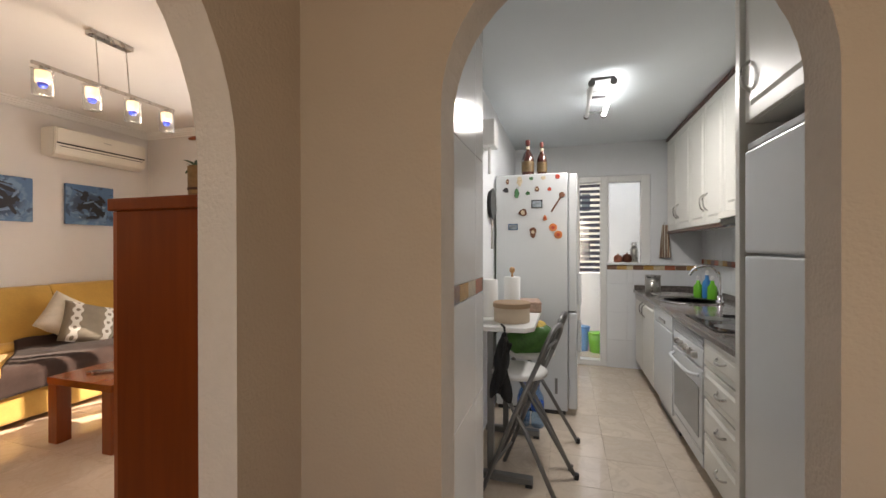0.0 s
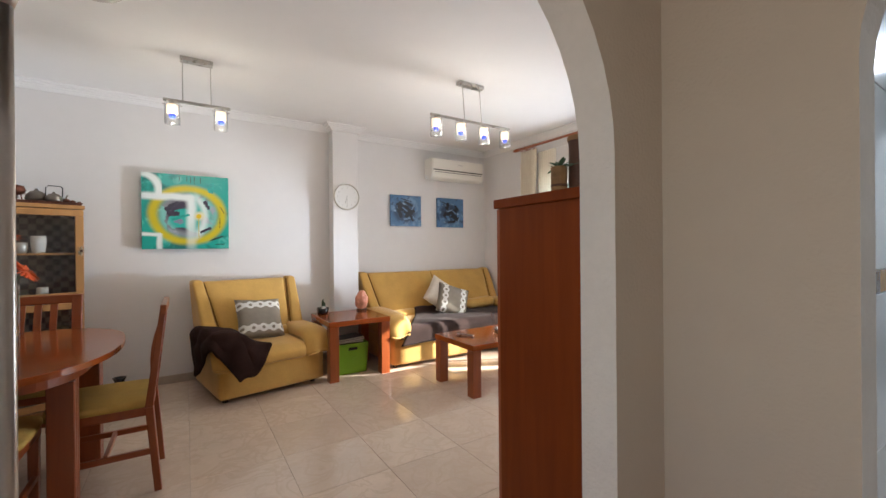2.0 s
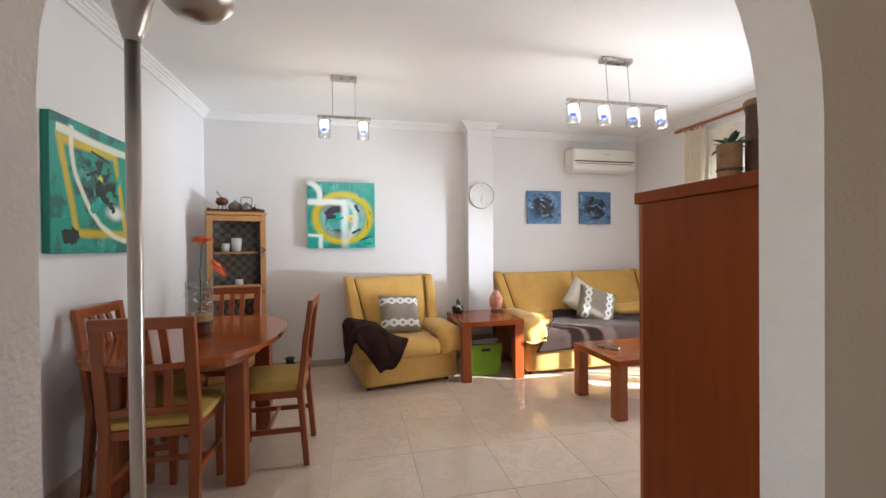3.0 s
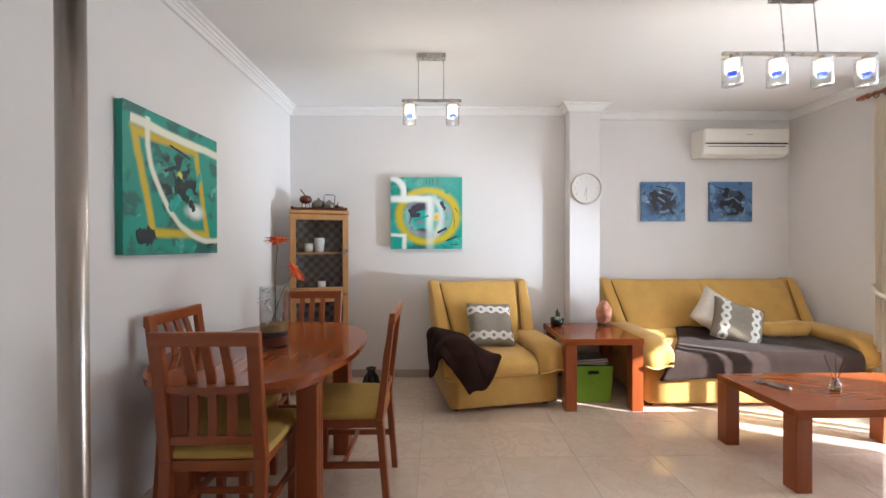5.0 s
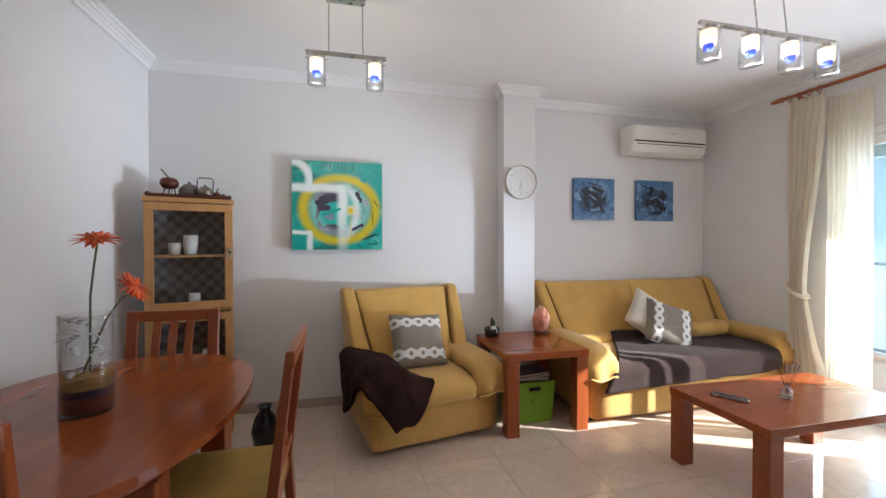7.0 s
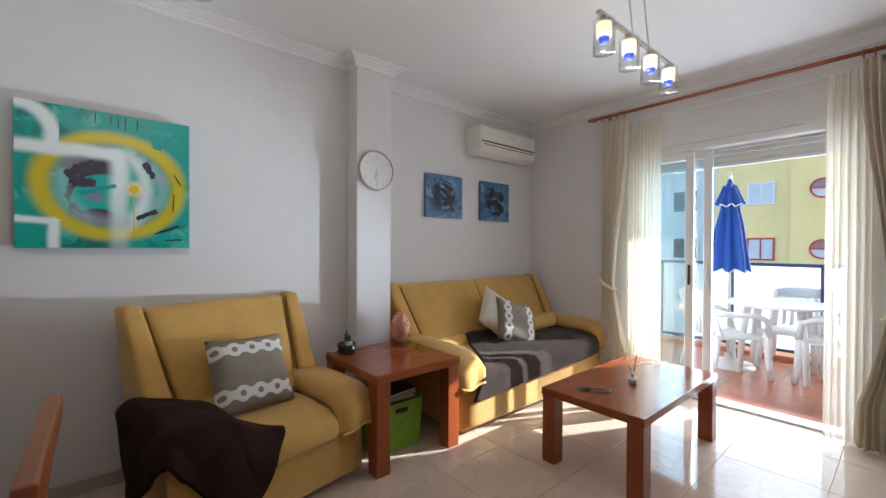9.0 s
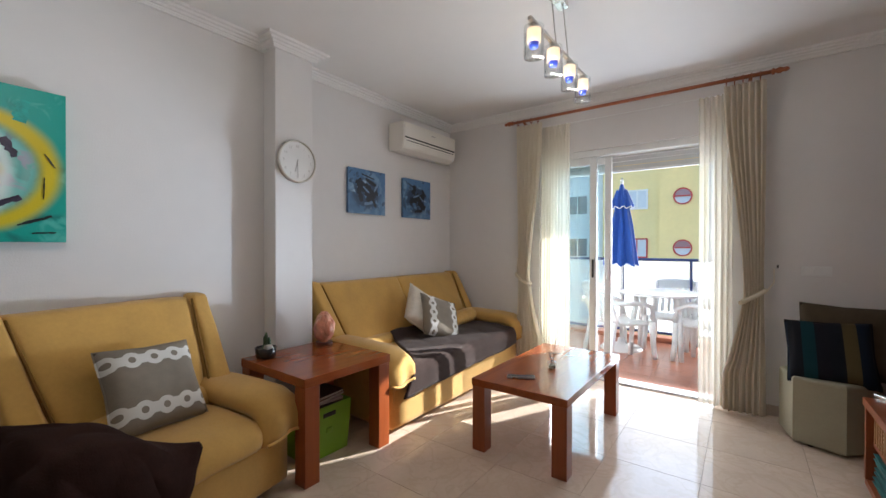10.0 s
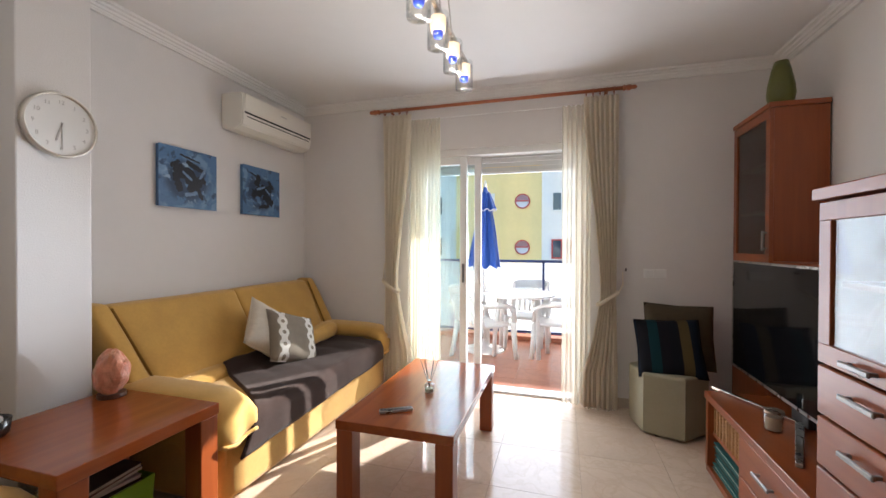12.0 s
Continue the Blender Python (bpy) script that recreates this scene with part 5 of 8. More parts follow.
def square_painting():
    m = mat("green_square_painting", (0.02, 0.30, 0.22), 0.4, vary=0, bump=0.25, bump_scale=60)
    nt, x, y, op, step, over, blot = paint_nodes(m)
    c = over((0.015, 0.28, 0.21), (0.02, 0.13, 0.11), blot(6, 0.5, 0.6, 2))
    c = over(c, (0.12, 0.42, 0.34), blot(10, 0.6, 0.7, 9))
    r0 = radius(op, x, y, 0.02, 0.02)
    c = over(c, (0.02, 0.025, 0.03), both(op, blot(8, 0.48, 0.52, 4), op("SUBTRACT", 1.0, step(r0, 0.16, 0.21))))
    sx = op("ADD", x, op("MULTIPLY", y, 0.25))
    frame_d = op("MAXIMUM", op("ABSOLUTE", op("SUBTRACT", sx, 0.0)), op("ABSOLUTE", op("SUBTRACT", y, 0.01)))
    c = over(c, (0.55, 0.40, 0.01), band(op, step, frame_d, 0.235, 0.022, 0.014))
    arc = both(op, band(op, step, radius(op, x, y, 0.33, 0.28), 0.545, 0.016, 0.010), op("LESS_THAN", y, 0.33))
    c = over(c, (0.72, 0.72, 0.60), arc)
    c = over(c, (0.72, 0.72, 0.60), both(op, band(op, step, op("ADD", y, op("MULTIPLY", x, 0.03)), 0.285, 0.022, 0.010), op("GREATER_THAN", x, -0.32)))
    c = over(c, (0.80, 0.84, 0.80), op("SUBTRACT", 1.0, step(radius(op, x, y, 0.17, -0.10, 0.8, 1.6), 0.02, 0.10)))
    c = over(c, (0.75, 0.62, 0.05), op("SUBTRACT", 1.0, step(radius(op, x, y, 0.03, 0.09), 0.012, 0.03)))
    nt.links.new(c, nt.nodes["Principled BSDF"].inputs["Base Color"])
    return m


def blue_painting(name, seed):
    m = mat(name, (0.10, 0.20, 0.36), 0.45, vary=0, bump=0.4, bump_scale=50)
    nt, x, y, op, step, over, blot = paint_nodes(m)
    c = over((0.075, 0.17, 0.33), (0.17, 0.29, 0.46), blot(7, 0.45, 0.62, seed))
    c = over(c, (0.035, 0.075, 0.15), blot(12, 0.58, 0.66, seed + 2))
    near = op("SUBTRACT", 1.0, step(radius(op, x, y, 0.0, 0.0, 0.9, 1.1), 0.12, 0.19))
    c = over(c, (0.03, 0.06, 0.12), both(op, blot(7, 0.45, 0.50, seed + 5), near))
    c = over(c, (0.30, 0.42, 0.58), both(op, blot(16, 0.60, 0.63, seed + 8), near))
    nt.links.new(c, nt.nodes["Principled BSDF"].inputs["Base Color"])
    return m


def canvas(label, m, w, h, d, material, edge):
    """Stretched canvas; local x to the right, y up, z towards the viewer."""
    t = thing("painting", label, "painting", m)
    part("stretcher", box(-w / 2 + 0.003, w / 2 - 0.003, -h / 2 + 0.003, h / 2 - 0.003, 0.0, d - 0.003, 0.002, 1), edge, t)
    part("canvas", box(-w / 2, w / 2, -h / 2, h / 2, d - 0.0025, d, 0.001, 1), material, t)
    return t


def strokes(t, seed, rows, d):
    """Thick dabs of paint: (x, y, length, width, angle, material)."""
    r = random.Random(seed)
    for k, (x, y, length, width, angle, m) in enumerate(rows):
        up, low = [], []
        n = 9
        for i in range(n + 1):
            f = i / n
            lift = 0.5 * width * (0.75 + 0.25 * math.sin(math.pi * f))
            up.append((length * (f - 0.5), lift + r.uniform(-0.18, 0.18) * width))
            low.append((length * (f - 0.5) + r.uniform(-0.02, 0.02) * length, -lift + r.uniform(-0.18, 0.18) * width))
        g = prism(low + up[::-1], 0.0, 0.0010)
        ob = part("brush_stroke", g, m, t)
        ob.matrix_basis = pose(x, y, d + 0.0002 + 0.00022 * k, 0, 0, angle)


GREENEDGE = mat("green_canvas_edge", (0.015, 0.24, 0.18), 0.5, vary=0.15, scale=12)
BLUEEDGE = mat("blue_canvas_edge", (0.07, 0.15, 0.28), 0.5, vary=0.15, scale=12)
EAST = Matrix(((0, 0, 1, 0), (1, 0, 0, 0), (0, 1, 0, 0), (0, 0, 0, 1)))
NORTH = Matrix(((-1, 0, 0, 0), (0, 0, 1, 0), (0, 1, 0, 0), (0, 0, 0, 1)))
pr = canvas("square abstract canvas in green with a yellow ring", Matrix.Translation((XWS + 0.001, -0.166, 1.605)) @ EAST, 0.692, 0.696, 0.056, ring_painting(), GREENEDGE)
ps = canvas("square abstract canvas in green with a yellow square", Matrix.Translation((-2.75, YS + 0.001, 1.597)) @ NORTH, 0.765, 0.705, 0.038, square_painting(), GREENEDGE)
pa = canvas("small blue abstract canvas with black strokes", Matrix.Translation((XWN + 0.001, 2.226, 1.730)) @ EAST, 0.445, 0.400, 0.03, blue_painting("blue_painting_a", 3), BLUEEDGE)
pb = canvas("small blue abstract canvas with black strokes", Matrix.Translation((XWN + 0.001, 2.918, 1.730)) @ EAST, 0.435, 0.402, 0.03, blue_painting("blue_painting_b", 13), BLUEEDGE)

INK = mat("blue_black_paint", (0.007, 0.009, 0.018), 0.4, vary=0.3, scale=30, bump=0.6, bump_scale=80)
SLATE = mat("slate_blue_paint", (0.16, 0.25, 0.40), 0.45, vary=0.3, scale=30, bump=0.6, bump_scale=80)
TEALP = mat("teal_paint", (0.02, 0.36, 0.30), 0.4, vary=0.3, scale=30, bump=0.6, bump_scale=80)
PLUMP = mat("plum_grey_paint", (0.045, 0.038, 0.065), 0.4, vary=0.4, scale=30, bump=0.6, bump_scale=80)
PITCH = mat("green_black_paint", (0.012, 0.022, 0.024), 0.4, vary=0.4, scale=30, bump=0.6, bump_scale=80)
strokes(pa, 1, [(-0.03, 0.03, 0.20, 0.09, -28, INK), (0.05, -0.03, 0.16, 0.07, 40, INK), (-0.09, -0.03, 0.13, 0.05, -70, INK), (0.04, 0.09, 0.14, 0.035, -20, INK), (0.08, -0.09, 0.10, 0.03, -60, INK),
                (-0.11, 0.09, 0.08, 0.03, 35, INK), (0.01, -0.10, 0.10, 0.025, 15, SLATE), (0.10, 0.05, 0.09, 0.018, 60, SLATE), (-0.02, 0.02, 0.09, 0.015, -35, SLATE), (0.0, 0.14, 0.16, 0.012, -12, INK)], 0.03)
strokes(pb, 2, [(0.0, 0.01, 0.22, 0.08, 18, INK), (-0.05, 0.09, 0.10, 0.06, 75, INK), (0.07, -0.06, 0.13, 0.07, -30, INK), (-0.09, -0.02, 0.08, 0.05, 50, INK), (0.10, 0.07, 0.09, 0.03, -50, INK),
                (0.02, -0.12, 0.12, 0.03, 10, INK), (-0.02, 0.03, 0.10, 0.018, 20, SLATE), (0.06, 0.01, 0.07, 0.015, -40, SLATE), (-0.10, 0.13, 0.10, 0.012, -20, INK)], 0.03)
strokes(pr, 3, [(-0.12, 0.05, 0.13, 0.045, 35, PLUMP), (-0.11, -0.02, 0.10, 0.05, -10, PLUMP), (0.16, 0.07, 0.09, 0.03, -65, PLUMP), (0.15, -0.17, 0.10, 0.025, 30, PLUMP), (-0.05, -0.05, 0.15, 0.03, 20, TEALP),
                (0.20, 0.24, 0.10, 0.05, 80, TEALP), (0.24, -0.25, 0.12, 0.012, 22, PITCH), (0.27, -0.305, 0.08, 0.008, 3, PITCH), (0.29, 0.03, 0.07, 0.006, -60, PITCH), (0.27, -0.10, 0.10, 0.005, 88, PITCH),
                (0.06, 0.30, 0.07, 0.005, 88, PITCH), (0.0, 0.31, 0.05, 0.005, 90, PITCH), (0.03, 0.305, 0.06, 0.005, 92, PITCH), (0.11, 0.30, 0.06, 0.005, 91, PITCH), (-0.06, 0.31, 0.05, 0.005, 90, PITCH)], 0.056)
strokes(ps, 4, [(0.0, 0.02, 0.09, 0.05, 62, PITCH), (0.05, -0.03, 0.09, 0.045, -35, PITCH), (-0.05, 0.10, 0.13, 0.02, 20, PITCH), (0.06, 0.10, 0.06, 0.015, 12, PITCH), (0.12, -0.08, 0.07, 0.04, -60, PITCH), (-0.03, -0.08, 0.12, 0.05, 45, TEALP),
                (-0.24, -0.26, 0.12, 0.08, 15, PITCH), (0.18, 0.06, 0.12, 0.03, 70, TEALP), (0.02, 0.20, 0.18, 0.012, -12, PITCH), (0.30, -0.30, 0.07, 0.012, 5, INK), (0.29, -0.32, 0.05, 0.006, 0, INK)], 0.038)

# clock on the pillar
t = thing("wall_clock", "round white wall clock with a thin silver rim", "clock", Matrix.Translation((COL + 0.001, 1.353, 1.828)) @ EAST)
part("case", lathe([(0.140, 0), (0.147, 0.004), (0.147, 0.030), (0.140, 0.034), (0.136, 0.030), (0.136, 0.020)], 48), mat("pale_champagne_metal", (0.62, 0.58, 0.52), 0.3, metal=0.8, vary=0.03), t, smooth=True)
part("dial", lathe([(0.1365, 0.018), (0.1365, 0.021)], 48), mat("dial_white", (0.72, 0.71, 0.69), 0.5, vary=0.02), t)
MARK = mat("silver_grey_print", (0.45, 0.43, 0.41), 0.4, vary=0)
for k in range(12):
    w = 2 * math.pi * k / 12
    cu = bpy.data.curves.new("numeral", "FONT")
    cu.body, cu.size, cu.align_x, cu.align_y, cu.extrude = str(12 if k == 0 else k), 0.026, "CENTER", "CENTER", 0.0004
    me = bpy.data.meshes.new_from_object(bpy.data.objects.new("tmp", cu))
    me.materials.append(MARK)
    n = new("numeral", me)
    n.parent = t
    n.location = (0.105 * math.sin(w), 0.105 * math.cos(w), 0.0218)
for length, w, wd in ((0.075, radians(196), 0.0035), (0.105, radians(178), 0.0022)):
    g = box(-wd, wd, -0.015, length, 0.0225, 0.0235)
    for v in g.verts:
        v.co = pose(0, 0, 0, 0, 0, -math.degrees(w)) @ v.co
    part("clock_hand", g, MARK, t)

# air conditioner
t = thing("air_conditioner", "cream split air conditioner high on the wall", "air conditioner")
prof = [(XWN + 0.001, 2.165), (XWN + 0.13, 2.150), (XWN + 0.19, 2.18), (XWN + 0.205, 2.24), (XWN + 0.205, 2.40), (XWN + 0.19, 2.425), (XWN + 0.001, 2.43)]
g = bmesh.new()
a, b = [g.verts.new((x, 2.52, z)) for x, z in prof], [g.verts.new((x, 3.36, z)) for x, z in prof]
g.faces.new(a)
g.faces.new(list(reversed(b)))
for i in range(len(prof)):
    g.faces.new((a[i], b[i], b[(i + 1) % len(prof)], a[(i + 1) % len(prof)]))
bmesh.ops.bevel(g, geom=g.edges[:], offset=0.008, segments=2, affect="EDGES")
part("case", g, CREAMPLASTIC, t)
part("front_panel", box(XWN + 0.206, XWN + 0.212, 2.535, 3.345, 2.285, 2.415, 0.003, 1), CREAMPLASTIC, t)
# slots are dark strips on the closed case, painted as their shade
part("air_slot", box(XWN + 0.18, XWN + 0.2065, 2.535, 3.345, 2.268, 2.281), DARK, t, "dark strip for the air slot's shade")
part("louvre", hull([(XWN + 0.206, y, z) for y in (2.56, 3.32) for z in (2.235, 2.243)] + [(XWN + 0.185, y, z) for y in (2.56, 3.32) for z in (2.182, 2.190)], 0.002, 1), CREAMPLASTIC, t)
part("air_slot", box(XWN + 0.19, XWN + 0.2068, 2.56, 3.32, 2.244, 2.250), DARK, t, "dark strip for the air slot's shade")
part("badge", box(XWN + 0.212, XWN + 0.2128, 2.93, 3.00, 2.355, 2.363), MARK, t)

# switch plate
t = thing("light_switch", "double white switch plate by the balcony door", "light switch")
part("plate", box(-1.53, -1.37, YN - 0.010, YN, 1.035, 1.105, 0.003), WHITEPLASTIC, t)
for x in (-1.49, -1.41):
    part("rocker", box(x - 0.030, x + 0.030, YN - 0.014, YN - 0.010, 1.045, 1.095, 0.002, 1), WHITEPLASTIC, t)


# ---- pendant lamps ----
BULB = glow("lamp_glow", (1.0, 0.62, 0.30), 0.5)
BLUECUP = mat("blue_frosted_glass", (0.05, 0.10, 0.75), 0.3, vary=0)
BLUECUP.node_tree.nodes["Principled BSDF"].inputs["Emission Color"].default_value = (0.10, 0.16, 1.0, 1)
BLUECUP.node_tree.nodes["Principled BSDF"].inputs["Emission Strength"].default_value = 0.08


def pendant(label, x, ys, y0, y1, canopy, wires, watts):
    t = thing("pendant_lamp", label, "lamp")
    part("canopy", box(x - 0.07, x - 0.01, canopy[0], canopy[1], CEIL_Z - 0.032, CEIL_Z, 0.003), STEEL, t)
    part("bar", box(x - 0.010, x + 0.010, y0, y1, 2.285, 2.303, 0.002, 1), STEEL, t)
    for y in wires:
        part("wire", tube([(x - 0.03, y, CEIL_Z - 0.03), (x, y, 2.30)], 0.0035, 8), STEEL, t)
    for y in ys:
        holder = part("holder", lathe([(0.012, 2.245), (0.016, 2.25), (0.016, 2.286)], 14, at=(x, y, 0)), STEEL, t)
        part("pin", tube([(x, y - 0.058, 2.262), (x, y + 0.058, 2.262)], 0.0025, 6), STEEL, holder)
        sh = part("shade", lathe([(0.047, 2.128), (0.047, 2.272), (0.0455, 2.272), (0.0455, 2.128)], 28, at=(x, y, 0)), CLEAR, t, "clear glass cylinder shade", smooth=True)
        part("inner_glass", lathe([(0.031, 2.197), (0.033, 2.22), (0.033, 2.258), (0.026, 2.262)], 20, at=(x, y, 0)), BULB, t, "glowing frosted inner glass", smooth=True)
        part("cup", lathe([(0.006, 2.168), (0.019, 2.174), (0.025, 2.196)], 18, at=(x, y, 0)), BLUECUP, t, "blue glass cup", smooth=True)
        bulb("lamp_light", (x, y, 2.085), watts, (1.0, 0.86, 0.68))
    return t


pendant("two-light pendant lamp with glass shades over the dining side", -3.35, (-0.252, 0.047), -0.305, 0.108, (-0.205, 0.0), (-0.19, -0.015), 1.3)
pendant("four-light pendant lamp with glass shades over the coffee table", -2.655, (1.49, 1.73, 1.97, 2.205), 1.44, 2.262, (1.735, 1.985), (1.77, 1.95), 0.8)

# ---- floor lamp ----
NICKEL = mat("satin_nickel", (0.44, 0.40, 0.36), 0.3, metal=1.0, vary=0.05, scale=25)
t = thing("floor_lamp", "satin nickel torchiere floor lamp with a reading dish", "lamp", pose(-1.0, -0.455, 0))
part("base_plate", lathe([(0.13, 0), (0.135, 0.008), (0.12, 0.022), (0.03, 0.03), (0.016, 0.06)], 36), NICKEL, t, smooth=True)
part("pole", tube([(0, 0, 0.03), (0, 0, 1.0), (0, 0, 1.72)], 0.0135, 16), NICKEL, t, smooth=True)
part("bowl", lathe([(0.0145, 1.685), (0.020, 1.703), (0.031, 1.745), (0.040, 1.80), (0.044, 1.87), (0.16, 1.95), (0.156, 1.952), (0.040, 1.875)], 36), NICKEL, t, smooth=True)
arm = part("reading_arm", tube([(0.0, 0.035, 1.80), (0.015, 0.07, 1.80), (0.022, 0.10, 1.79)], 0.008, 10), NICKEL, t, smooth=True)
part("reading_dish", lathe([(0.012, 1.738), (0.045, 1.745), (0.070, 1.77), (0.074, 1.795), (0.068, 1.795), (0.040, 1.757)], 32, at=(0.022, 0.125, 0)), NICKEL, t, smooth=True)


# ---- balcony door ----
t = tagged(thing("door_balcony", "white aluminium sliding balcony door, half open", "door"), kind="structure")
for x0, x1, z0, z1 in ((DX0, DX0 + 0.05, 0, DZ), (DX1 - 0.05, DX1, 0, DZ), (DX0 + 0.05, DX1 - 0.05, DZ - 0.06, DZ)):
    part("door_frame", box(x0, x1, YN + 0.025, YN + 0.149, z0, z1, 0.004, 1), WHITEALU, t)
part("threshold", box(DX0 + 0.05, DX1 - 0.05, YN + 0.02, YN + 0.16, 0.0, 0.018, 0.003, 1), WHITEALU, t)
for k, (x0, x1, y) in enumerate(((DX0 + 0.05, -2.96, YN + 0.055), (-3.42, -2.838, YN + 0.098))):
    leaf_part = part("sliding_leaf", box(x1 - 0.062, x1, y - 0.016, y + 0.016, 0.02, DZ - 0.062, 0.004, 1), WHITEALU, t)
    for a, b, c, d in ((x0, x0 + 0.062, 0.02, DZ - 0.062), (x0 + 0.062, x1 - 0.062, 0.02, 0.10), (x0 + 0.062, x1 - 0.062, DZ - 0.13, DZ - 0.062)):
        part("leaf_frame", box(a, b, y - 0.016, y + 0.016, c, d, 0.003, 1), WHITEALU, leaf_part)
    p = part("pane", box(x0 + 0.062, x1 - 0.062, y - 0.003, y + 0.003, 0.10, DZ - 0.13), GREENPANE, leaf_part, "green tinted glass")
    p.visible_shadow = False
    part("grip", box(x1 - 0.040, x1 - 0.022, y - 0.028, y - 0.016, 0.95, 1.12, 0.004, 1), WHITEALU if k else BLACKPLASTIC, leaf_part)
SHUTTER = mat("grey_white_shutter", (0.58, 0.58, 0.57), 0.5, vary=0.05)
t = thing("roller_shutter", "white roller shutter let down a hand's breadth", "shutter")
for k in range(4):
    z = 1.945 + 0.040 * k
    part("slat", hull([(x, YN + 0.128 + dy, z + dz) for x in (DX0 + 0.052, DX1 - 0.052) for dy, dz in ((0.0, 0.0), (0.010, 0.003), (0.014, 0.018), (0.010, 0.034), (0, 0.037))], 0.001, 1), SHUTTER, t)
part("bottom_bar", box(DX0 + 0.052, DX1 - 0.052, YN + 0.126, YN + 0.142, 1.925, 1.945, 0.002, 1), WHITEALU, t)

# ---- curtains ----
t = thing("curtain_rod", "turned orange wood curtain rod with finials", "curtain rod")
part("pole", tube([(-3.72, 3.385, 2.478), (-2.7, 3.385, 2.478), (-1.71, 3.385, 2.478)], 0.014, 14), RODWOOD, t, smooth=True)
for s, x in ((-1, -3.72), (1, -1.71)):
    rows = [(0.014, 0), (0.022, 0.006), (0.022, 0.014), (0.013, 0.022), (0.020, 0.038), (0.022, 0.050), (0.012, 0.066), (0.017, 0.078), (0.012, 0.092), (0.002, 0.10)]
    part("finial", lathe(rows, 16, m=pose(x, 3.385, 2.478, 0, 90 * s, 0)), RODWOOD, t, smooth=True)
    bx = x + s * -0.12
    part("bracket", tube([(bx, YN, 2.45), (bx, 3.43, 2.452), (bx, 3.39, 2.462)], 0.009, 8), RODWOOD, t)
    part("bracket_plate", lathe([(0.028, 0), (0.026, 0.012)], 14, m=pose(bx, YN, 2.45, 90, 0, 0)), RODWOOD, t)


def rod_ring(x):
    g = bmesh.new()
    pts = [(x, 3.385 + 0.024 * math.cos(w), 2.470 + 0.024 * math.sin(w)) for w in (2 * math.pi * k / 14 for k in range(15))]
    tube(pts, 0.004, 6, g)
    t = thing("curtain_ring", "wooden curtain ring on the rod", "curtain ring", None, "curtain rings")
    part("ring", g, RODWOOD, t)
    part("eye", tube([(x, 3.385, 2.445), (x, 3.385, 2.43)], 0.003, 6), RODWOOD, t)


def drape(name, label, x0, x1, gx0, gx1, y, ztop, zbot, tie, pleats, amp, material, thick, phase=0.0, swing=0.0):
    """A hanging cloth. gx0, gx1: its span where it is gathered at height tie."""
    def fn(u, v):
        z = ztop + (zbot - ztop) * v
        if tie:
            f = max(0.0, 1 - abs(z - tie) / (ztop - tie if z > tie else 0.55))
            f = f * f * (3 - 2 * f) if z > tie else f ** 0.7
        else:
            f = 0.0
        a, b = x0 + (gx0 - x0) * f, x1 + (gx1 - x1) * f
        uu = u + 0.018 * math.sin(7 * u + phase) * min(1, 3 * v)
        x = a + (b - a) * uu
        head = 0.55 if v < 0.05 else 1.0
        w = 2 * math.pi * pleats * u + phase
        wave = math.sin(w) + 0.35 * math.sin(2.3 * w + 4 * v) * min(1, 2 * v)
        d = amp * head * wave * (1 - 0.35 * f)
        return (x + 0.25 * d, y + d + swing * f * 0.02, z + 0.006 * math.sin(w * 0.5) * (1 if v > 0.9 else 0))
    t = thing(name, label, "curtain")
    part("cloth", sheet(fn, int(pleats * 14), 44, thick), material, t, smooth=True)
    return t


def tieback(t, xa, xb, y, z, hook):
    mid = (xa + xb) / 2
    h = (xb - xa) / 2
    pts = [(mid + h * math.cos(w), y + 0.055 * math.sin(w), z + (0.05 if hook > mid else -0.05) * math.cos(w) * -1 * -1) for w in (2 * math.pi * k / 16 for k in range(17))]
    part("tieback", tube(pts, 0.016, 8), DRAPE, t, smooth=True)
    part("tie_cord", tube([(hook, YN - 0.005, z + 0.20), (hook, YN - 0.02, z + 0.10), (mid + h * (1 if hook > mid else -1), y, z + 0.03)], 0.006, 6), DRAPE, t)


a = drape("curtain", "ivory curtain gathered by a tieback", -3.69, -3.42, -3.66, -3.55, 3.385, 2.435, 0.03, 0.92, 6, 0.026, DRAPE, 0.003, 0.4)
tieback(a, -3.675, -3.535, 3.385, 0.92, -3.74)
b = drape("curtain", "ivory curtain gathered by a tieback", -1.99, -1.74, -1.86, -1.75, 3.385, 2.435, 0.03, 0.88, 7, 0.027, DRAPE, 0.003, 1.4)
tieback(b, -1.875, -1.735, 3.385, 0.88, -1.68)
part("hook", tube([(-1.66, YN, 1.09), (-1.66, YN - 0.03, 1.09), (-1.66, YN - 0.03, 1.11)], 0.006, 6), BLACKPLASTIC, b)
for x in (-3.67, -3.60, -3.53, -3.46, -1.97, -1.92, -1.87, -1.82, -1.77):
    rod_ring(x)
drape("sheer_curtain", "thin cream voile curtain beside the glass", -3.45, -3.17, -3.47, -3.22, 3.445, 2.40, 0.02, 0, 9, 0.016, SHEER, 0.0, 0.2)
drape("sheer_curtain", "thin cream voile curtain beside the open door", -2.15, -1.93, -2.12, -1.92, 3.445, 2.40, 0.02, 0, 6, 0.018, SHEER, 0.0, 2.0)
t = thing("sheer_rod", "thin white rod for the voile curtains", "curtain rod")
part("pole", tube([(-3.70, 3.455, 2.40), (-1.72, 3.455, 2.40)], 0.005, 8), WHITEALU, t)
